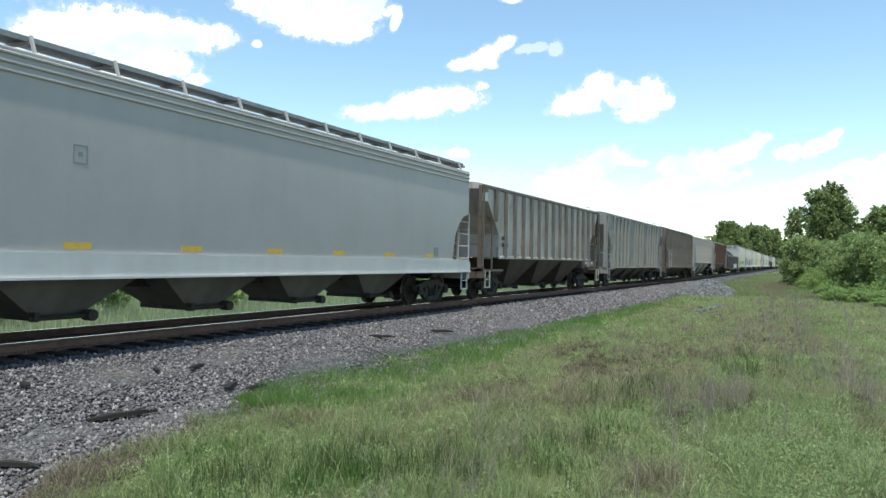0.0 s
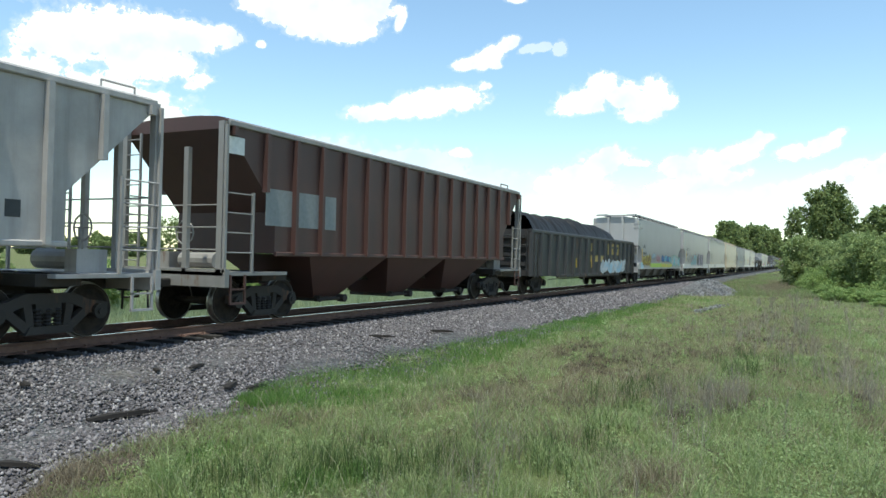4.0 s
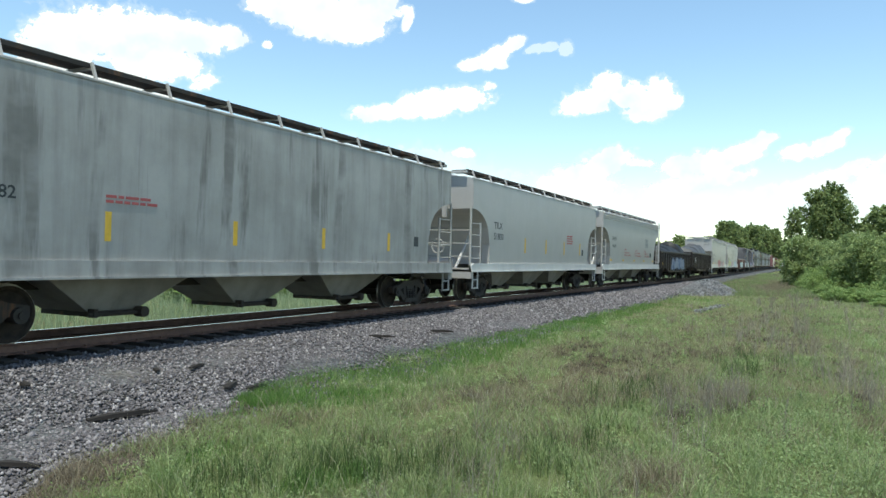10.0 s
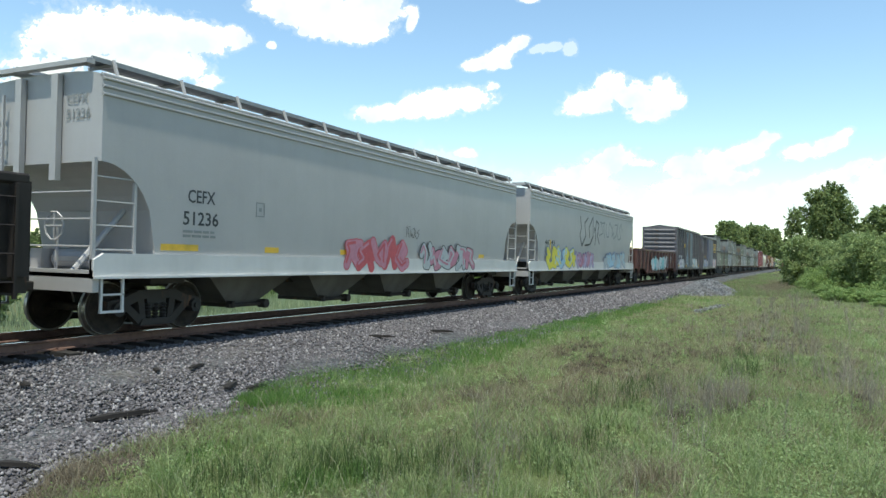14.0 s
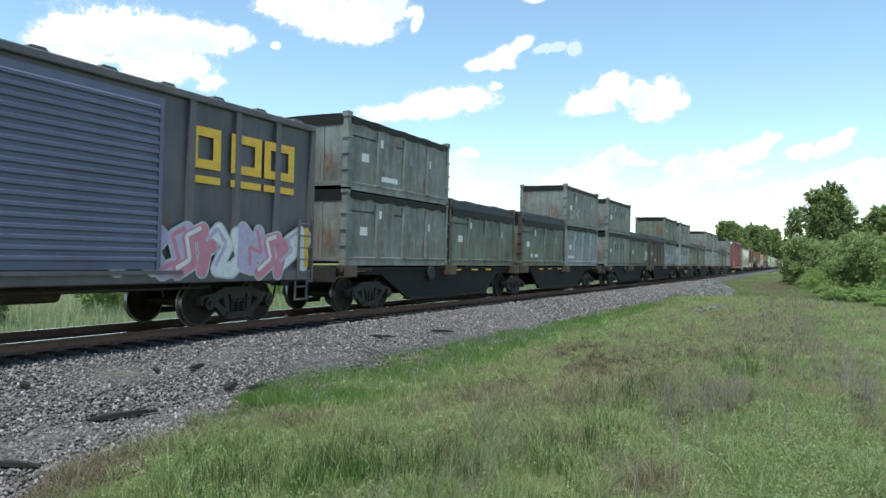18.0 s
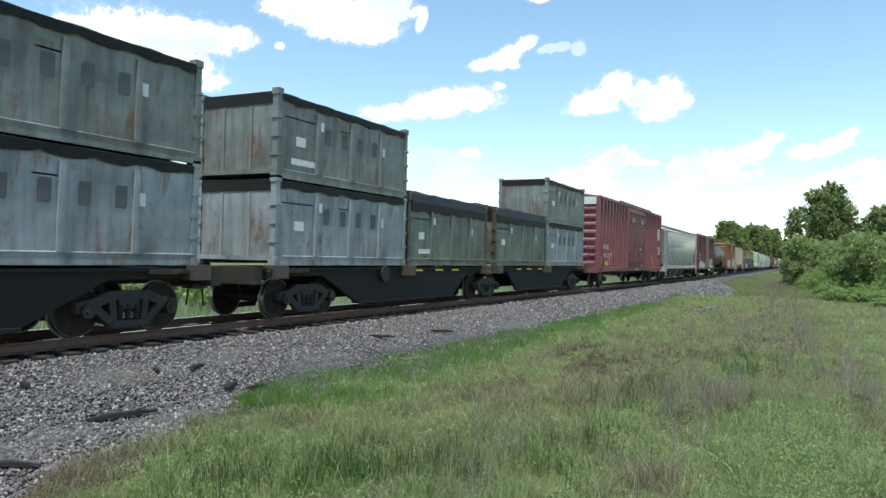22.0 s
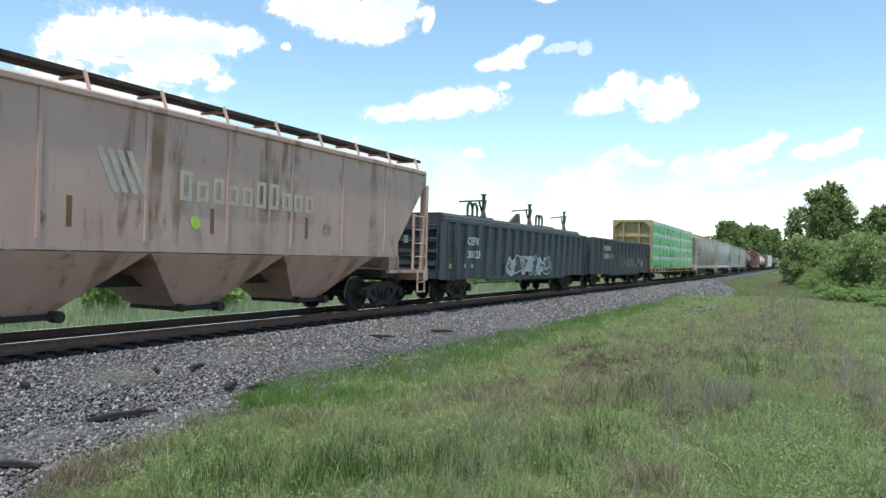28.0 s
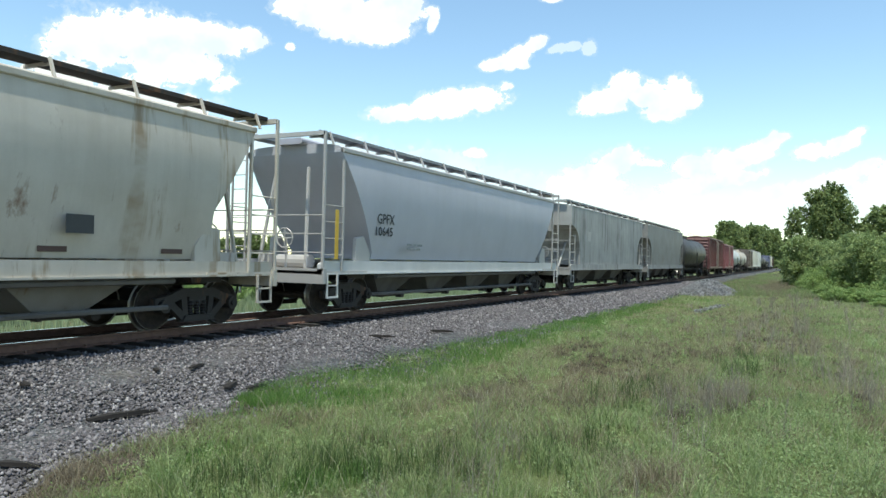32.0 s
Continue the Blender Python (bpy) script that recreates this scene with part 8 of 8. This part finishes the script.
def leaf_cloud(name, blobs, count, size, material, seed, parent, base, label=""):
    """Leaves spread over the shells of uneven blobs (x, y, z, rx, ry, rz)."""
    q = np.random.default_rng(seed)
    b = np.array(blobs, float)
    wgt = (b[:, 3] * b[:, 5]) + 0.01
    idx = q.choice(len(b), count, p=wgt / wgt.sum())
    u = q.normal(0, 1, (count, 3))
    u /= np.linalg.norm(u, axis=1)[:, None]
    rad = q.uniform(0.55, 1.06, count) ** 0.6
    lump = 1 + 0.22 * np.sin(u[:, 0] * 5 + idx * 1.7) * np.sin(u[:, 2] * 6 + idx) + 0.12 * np.sin(u[:, 1] * 11 + idx * 2.1)
    c = b[idx, :3] + u * b[idx, 3:6] * (rad * lump)[:, None]
    # a share of the leaves sits on shoots that stand out of the crown
    ns = 110
    sd = q.normal(0, 1, (ns, 3)) + np.array((0, 0, 0.7))
    sd /= np.linalg.norm(sd, axis=1)[:, None]
    sb = q.choice(len(b), ns, p=wgt / wgt.sum())
    on = q.uniform(0, 1, count) < 0.34
    j = q.integers(0, ns, count)
    reach = q.uniform(0.7, 1.0 + 0.6 * q.uniform(0, 1, ns)[j])
    cs = b[sb[j], :3] + sd[j] * b[sb[j], 3:6] * reach[:, None] + q.normal(0, 0.07, (count, 3)) * b[sb[j], 3:6] * (1.7 - reach)[:, None]
    c = np.where(on[:, None], cs, c)
    c[:, 2] = np.maximum(c[:, 2], 0.02)
    t1 = q.normal(0, 1, (count, 3))
    t1 /= np.linalg.norm(t1, axis=1)[:, None]
    t2 = np.cross(t1, q.normal(0, 1, (count, 3)))
    t2 /= np.linalg.norm(t2, axis=1)[:, None]
    s = size * q.uniform(0.6, 1.3, count)[:, None]
    v = np.stack([c - t1 * s, c + t2 * s * 0.55, c + t1 * s, c - t2 * s * 0.55], 1).reshape(-1, 3)
    f = np.arange(count * 4).reshape(-1, 4)
    me = bpy.data.meshes.new(name)
    me.vertices.add(len(v))
    me.vertices.foreach_set("co", v.astype(np.float32).ravel())
    me.loops.add(f.size)
    me.loops.foreach_set("vertex_index", f.astype(np.int32).ravel())
    me.polygons.add(len(f))
    me.polygons.foreach_set("loop_start", np.arange(0, f.size, 4, dtype=np.int32))
    me.update(calc_edges=True)
    me.materials.append(material)
    ob = new(name, me)
    ob.parent = parent
    if label:
        ob["label"] = label
    return ob


def trunk_mesh(h, r, seed):
    def fill(bm):
        rr = random.Random(seed)
        p = Vector((0, 0, -0.3))
        rad = r
        for i in range(5):
            q = p + Vector((rr.uniform(-0.03, 0.03) * h, rr.uniform(-0.03, 0.03) * h, h / 7.5))
            rod(bm, p, q, rad, 8, rad * 0.8)
            if i >= 1:
                for _ in range(2):
                    a = rr.uniform(0, 6.28)
                    rod(bm, q, q + Vector((math.cos(a) * h * 0.13, math.sin(a) * h * 0.13, h * rr.uniform(0.03, 0.10))), rad * 0.45, 6, rad * 0.12)
            p, rad = q, rad * 0.8
    return fill


def tree(x, y, h, spread, seed, leaves, size, material, label, z=GROUND, category="tree", name="tree", low=0.25, group=""):
    """A tapered trunk with limbs and a crown of leaf clumps; spread is the crown's radius."""
    root = new(name)
    root.matrix_basis = pose(x, y, z, 0, 0, seed * 37 % 360)
    tagged(root, label, category, group)
    put("trunk", ("trunk", h, seed), trunk_mesh(h, max(0.04, h * 0.022), seed), M_BARK, root)
    rr = random.Random(seed)
    blobs = [(0, 0, h * 0.80, spread * 0.55, spread * 0.55, h * 0.17), (0, 0, h * 0.5, spread * 0.7, spread * 0.7, h * 0.3)] if low > 0.1 else []
    for i in range(26):
        t = low + (0.93 - low) * (i + rr.random()) / 26
        u = (t - low) / (1 - low)
        w = spread * math.sin(math.pi * (0.18 + 0.70 * u)) * rr.uniform(0.75, 1.05)
        a = i * 2.4 + rr.uniform(-0.5, 0.5)
        r = spread * rr.uniform(0.16, 0.34) * (1.0 if low > 0.1 else rr.uniform(0.6, 1.5))
        blobs.append((math.cos(a) * max(0, w - r), math.sin(a) * max(0, w - r), h * t, r, r, min(r, h * 0.13) * rr.uniform(0.7, 0.95)))
    leaf_cloud("crown", blobs, leaves, size, material, seed, root, None)
    return root


def shrub(x, y, h, spread, seed, leaves, size, material, label, name="bush", category="bush", group=""):
    return tree(x, y, h, spread, seed, leaves, size, material, label, ground_z(x, y), category, name, 0.05, group)


def polar(az, d):
    """A place at that bearing (from +y towards +x) and distance from the viewpoint."""
    return d * math.sin(radians(az)), -11.95 + d * math.cos(radians(az))


# tall tree and the thicket beside the meadow
x0, y0 = polar(90.9, 92)
tree(x0, y0, 11.4, 3.5, 11, 24000, 0.155, M_LEAF, "tall broadleaf tree with a dense dark crown", low=0.30)
x0, y0 = polar(88.75, 97)
tree(x0, y0, 9.3, 1.5, 13, 4000, 0.155, M_LEAF, "slim broadleaf tree beside the taller one", low=0.15)
x0, y0 = polar(94.2, 98)
tree(x0, y0, 9.6, 3.6, 12, 8000, 0.22, M_LEAF, "broadleaf tree with a rounded dark crown", low=0.15)
x0, y0 = polar(97.0, 84)
tree(x0, y0, 9.0, 3.8, 14, 8000, 0.22, M_LEAF, "broadleaf tree with a rounded dark crown", low=0.15)
for i in range(18):
    rr = random.Random(820 + i)
    t = i / 17
    x0, y0 = polar(89.25 + 8.8 * t + rr.uniform(-0.2, 0.2), 84 - 22 * t + rr.uniform(-7, 4))
    shrub(x0, y0, rr.uniform(4.6, 6.2) * (1 - 0.1 * t), rr.uniform(1.9, 2.8), 20 + i, 6000, 0.12, M_LEAF3, "tangle of vines over a tall thicket", "vine_thicket", "thicket", "thicket beside the track")
for i in range(66):
    rr = random.Random(860 + i)
    t = (i % 33) / 32
    near = i >= 33
    x0, y0 = polar((90.8 if near else 89.6) + 7.6 * t + rr.uniform(-0.3, 0.3), (64 - 16 * t if near else 78 - 18 * t) + rr.uniform(-7, 7))
    shrub(x0, y0, rr.uniform(0.4, 1.0) if near else rr.uniform(1.0, 2.8), rr.uniform(0.7, 1.5), 50 + i, 2400, 0.07, M_LEAF2, "bright green shrub at the edge of the meadow", "shrub", "shrub", "shrubs beside the meadow")
# woods beyond the track
for i in range(40):
    rr = random.Random(300 + i)
    t = i / 39
    az = 83.9 + 4.4 * t + rr.uniform(-0.15, 0.15)
    d = 330 + 220 * t + rr.uniform(0, 60)
    x0, y0 = polar(az, d)
    h = (21.5 + rr.uniform(-2.5, 2.5)) * (1.0 + 0.25 * t if 0.10 < t < 0.8 else 0.7)
    tree(x0, y0, h, h * 0.30, 60 + i, 3000, 0.75, M_LEAF, "broadleaf tree in the distant woods", name="distant_tree", low=0.08, group="distant woods")
for i in range(14):
    rr = random.Random(400 + i)
    x0, y0 = polar(79.0 + i * 0.42, 480 + rr.uniform(0, 60))
    h = rr.uniform(15, 19)
    tree(x0, y0, h, h * 0.4, 240 + i, 1500, 0.8, M_LEAF, "broadleaf tree in the distant woods", name="distant_tree", low=0.08, group="distant woods")
# trees beyond the field behind the train
for i in range(50):
    rr = random.Random(500 + i)
    az = 27 + 53 * i / 49 + rr.uniform(-0.4, 0.4)
    d = 300 + rr.uniform(-20, 60)
    x0, y0 = polar(az, d)
    h = rr.uniform(7, 10) + (9 if 42.5 < az < 45.5 else 0)
    tree(x0, y0, h, h * 0.55, 120 + i, 1200, 0.7, M_LEAF, "broadleaf tree in the tree line across the field", name="distant_tree", low=0.03, group="tree line across the field")
for i in range(26):
    rr = random.Random(700 + i)
    x0 = 4 + i * 3.4 + rr.uniform(-1, 1)
    y0 = 9 + rr.uniform(0, 5)
    shrub(x0, y0, rr.uniform(1.1, 2.2), rr.uniform(1.0, 1.8), 200 + i, 1600, 0.12, M_LEAF2 if i % 3 else M_LEAF3, "leafy green bush beyond the track", "bush", "bush", "bushes beyond the track")


# ---- clouds: a plain backdrop of sky, far behind the rest ----
def cloud_material(name, cover):
    m, n, l, b = mat(name)
    n.remove(b)
    v = coords(n, l)
    body = n.new("ShaderNodeAttribute")
    body.attribute_name = "body"
    info = n.new("ShaderNodeObjectInfo")
    shift = n.new("ShaderNodeVectorMath")
    shift.operation = "MULTIPLY_ADD"
    shift.inputs[0].default_value = (0.0, 0.0, 9000.0)
    l.new(info.outputs["Random"], shift.inputs[1])
    l.new(v, shift.inputs[2])
    puffs = noise_of(n, l, shift.outputs[0], 0.016, 9, 0.62, 0.2)
    rough = n.new("ShaderNodeMath")
    rough.operation = "MULTIPLY_ADD"
    rough.inputs[1].default_value = 1.6
    l.new(puffs, rough.inputs[0])
    l.new(body.outputs["Fac"], rough.inputs[2])
    a2 = ramp(n, l, rough.outputs[0], (0.72, 0.0), (0.98, 0.34 * cover), (1.45, cover))
    # Cloud white and its soft grey shading are emitted, not lit by the sun
    soft = noise_of(n, l, shift.outputs[0], 0.006, 4, 0.5)
    shade = ramp(n, l, soft, (0.34, (0.82, 0.85, 0.91)), (0.52, (1.0, 1.0, 1.0)))
    em, tp, mx = n.new("ShaderNodeEmission"), n.new("ShaderNodeBsdfTransparent"), n.new("ShaderNodeMixShader")
    l.new(shade, em.inputs[0])
    em.inputs[1].default_value = 0.83
    l.new(a2, mx.inputs[0])
    l.new(tp.outputs[0], mx.inputs[1])
    l.new(em.outputs[0], mx.inputs[2])
    l.new(mx.outputs[0], n["Material Output"].inputs[0])
    return m


CLOUD_PAINT = {1.0: cloud_material("glowing_cloud", 1.0), 0.75: cloud_material("thin_cloud", 0.5)}
CLOUDS = []


def cloud(lobes, cover=1.0, d=3200.0):
    """A cloud of overlapping lobes (bearing, elevation, half width, half height, roll), all in degrees."""
    k = d * radians(1.0)
    ca = sum(b[0] for b in lobes) / len(lobes)
    ce = sum(b[1] for b in lobes) / len(lobes)
    d += 14.0 * len(CLOUDS)
    reach = max(max(abs(b[0] - ca), abs(b[1] - ce)) + max(b[2], b[3]) * 1.5 for b in lobes)
    m = 46
    verts, body = [], []
    for i in range(m + 1):
        for j in range(m + 1):
            u, v = reach * (2 * i / m - 1), reach * (2 * j / m - 1)
            best = -3.0
            for a, e2, rx, ry, roll in lobes:
                du, dv = u - (a - ca) * math.cos(radians(ce)), v - (e2 - ce)
                c, q = math.cos(radians(roll)), math.sin(radians(roll))
                pu, pv = (du * c + dv * q) / rx, (dv * c - du * q) / ry
                best = max(best, 1.0 - math.hypot(pu, pv * (1.25 if pv < 0 else 1.0)))
            verts.append((-u * k, v * k, 0.0))
            body.append(max(-3.0, best))
    w = m + 1
    faces = [(i * w + j, (i + 1) * w + j, (i + 1) * w + j + 1, i * w + j + 1) for i in range(m) for j in range(m) if max(body[i * w + j], body[(i + 1) * w + j], body[i * w + j + 1], body[(i + 1) * w + j + 1]) > -0.7]
    me = bpy.data.meshes.new("cloud")
    me.from_pydata(verts, [], faces)
    me.attributes.new("body", "FLOAT", "POINT").data.foreach_set("value", body)
    me.materials.append(CLOUD_PAINT[cover])
    ob = new("cloud", me)
    tagged(ob, "bright white cumulus cloud in the sky" if cover == 1.0 else "thin white haze cloud low over the horizon", "cloud", "clouds", "structure")
    CLOUDS.append((ob, ca, ce, 0.0, d))
    return ob


cloud([(36.44, 14.36, 3.42, 2.41, 0), (38.72, 14.83, 4.04, 2.20, 0), (41.26, 15.15, 4.17, 1.98, 0), (44.44, 15.37, 2.99, 1.49, 5), (46.92, 15.78, 1.76, 1.01, 0), (41.72, 13.30, 4.04, 1.58, 0), (38.28, 10.15, 5.27, 2.72, 0), (40.93, 9.38, 4.83, 2.63, 0), (34.42, 10.45, 3.16, 3.60, 0), (45.31, 12.35, 1.23, 0.57, 15)])
cloud([(49.72, 15.39, 0.44, 0.35, 0)])
cloud([(53.27, 17.73, 4.61, 2.02, -8), (56.07, 17.11, 3.16, 1.58, -5), (50.46, 18.30, 2.90, 1.32, 0), (57.86, 18.67, 2.20, 1.76, 0)])
cloud([(60.37, 17.73, 0.44, 1.23, -14), (60.15, 18.49, 0.44, 0.53, 0)])
cloud([(65.36, 14.66, 1.58, 0.61, 8), (67.30, 15.33, 1.67, 0.97, 28), (68.56, 16.10, 1.32, 0.66, 32), (67.78, 14.63, 0.61, 0.35, 0)])
cloud([(70.2, 15.9, 0.9, 0.42, 20), (71.3, 15.95, 1.1, 0.45, 10), (72.7, 15.8, 0.7, 0.8, 0)], 0.75)
cloud([(58.55, 10.92, 3.29, 0.88, 4), (62.02, 11.62, 2.81, 1.45, 6), (64.72, 12.10, 2.55, 1.32, 4), (66.94, 13.30, 0.57, 0.40, 0)])
cloud([(74.18, 11.92, 2.46, 1.32, 12), (75.80, 13.11, 1.62, 1.23, 0), (77.42, 12.25, 1.84, 1.32, 0), (79.67, 12.17, 1.58, 1.58, 20), (78.80, 11.06, 1.93, 0.97, 0), (80.61, 11.81, 0.88, 0.88, 0)])
cloud([(75.90, 7.54, 2.63, 1.19, 12), (73.72, 6.57, 2.72, 1.14, 10), (78.26, 7.44, 1.49, 0.40, -3), (73.27, 5.46, 3.51, 1.32, 0)])
cloud([(81.19, 6.98, 1.84, 1.19, 5), (83.30, 7.23, 2.28, 1.27, 5), (85.29, 7.82, 2.28, 1.10, 25), (86.77, 8.68, 1.32, 0.79, 35), (81.50, 5.70, 2.90, 0.97, 8), (84.20, 6.11, 2.63, 0.70, 10)])
cloud([(88.98, 7.88, 1.36, 0.79, 5), (90.65, 8.19, 1.84, 0.75, 20), (91.74, 8.93, 0.88, 0.44, 30)])
cloud([(90.25, 5.75, 3.69, 0.83, 18), (92.15, 6.72, 1.67, 0.53, 26), (93.69, 5.12, 1.93, 1.58, 20), (95.05, 6.12, 2.63, 1.76, 15)])
cloud([(69.37, 19.36, 0.97, 0.44, 0)])
cloud([(64.65, 8.08, 1.14, 0.53, 0)])
cloud([(80.30, 3.49, 8.34, 1.49, 4), (86.92, 4.38, 5.71, 1.49, 10), (74.71, 4.73, 5.71, 1.67, 0), (91.21, 3.95, 5.27, 1.49, 8)], 0.75)
cloud([(45.84, 7.73, 7.46, 2.20, 0), (53.89, 7.61, 7.02, 1.76, 0), (61.87, 6.81, 6.58, 2.02, 0), (68.10, 5.40, 6.58, 1.93, 0)], 0.75)
# more of the same sky outside the view
for i in range(16):
    rr = random.Random(900 + i)
    a, e2, w = 110 + i * 17 + rr.uniform(-5, 5), rr.uniform(5, 20), rr.uniform(3, 7)
    cloud([(a + rr.uniform(-1, 1) * w, e2 + rr.uniform(-0.3, 0.3) * w, w * rr.uniform(0.4, 0.9), w * rr.uniform(0.2, 0.45), rr.uniform(-10, 20)) for k in range(5)])


# ---- what moves ----
def motions():
    times = [2.0 * i for i in range(17)]
    for ob, s20, z, side in MOVING:
        rows = []
        for t in times:
            s = s20 - SPEED * (t - 20) + 0.5 * SLOW * (t - 20) ** 2
            x, y, h = track(s)
            rows.append((t, pose(x - math.sin(h) * side, y + math.cos(h) * side, z, 0, 0, math.degrees(h))))
        walk(ob, rows)
    # all wheels roll alike: one keyed turn, shared
    first, rest = WHEELS[0], WHEELS[1:]
    rows = []
    for f in range(0, 961):
        t = f / FPS
        roll = -(SPEED * t - 0.5 * SLOW * ((t - 20) ** 2 - 400)) / 0.458
        rows.append((t, pose(0, 0, 0, 0, math.degrees(roll))))
    walk(first, rows)
    act, slot = first.animation_data.action, first.animation_data.action_slot
    for w in rest:
        w.rotation_mode = "QUATERNION"
        w.animation_data_create()
        w.animation_data.action = act
        w.animation_data.action_slot = slot
    for ob, az, el, roll, d in CLOUDS:
        rows = []
        for t in (0.0, 16.0, 32.0):
            a, b = radians(az + 0.16 * el * (t / 32 - 0.4)), radians(el)
            p = Vector((0, -11.95, 1.5)) + Vector((math.sin(a) * math.cos(b), math.cos(a) * math.cos(b), math.sin(b))) * d
            rows.append((t, look(p, (0, -11.95, 1.5), roll)))
        walk(ob, rows)


motions()
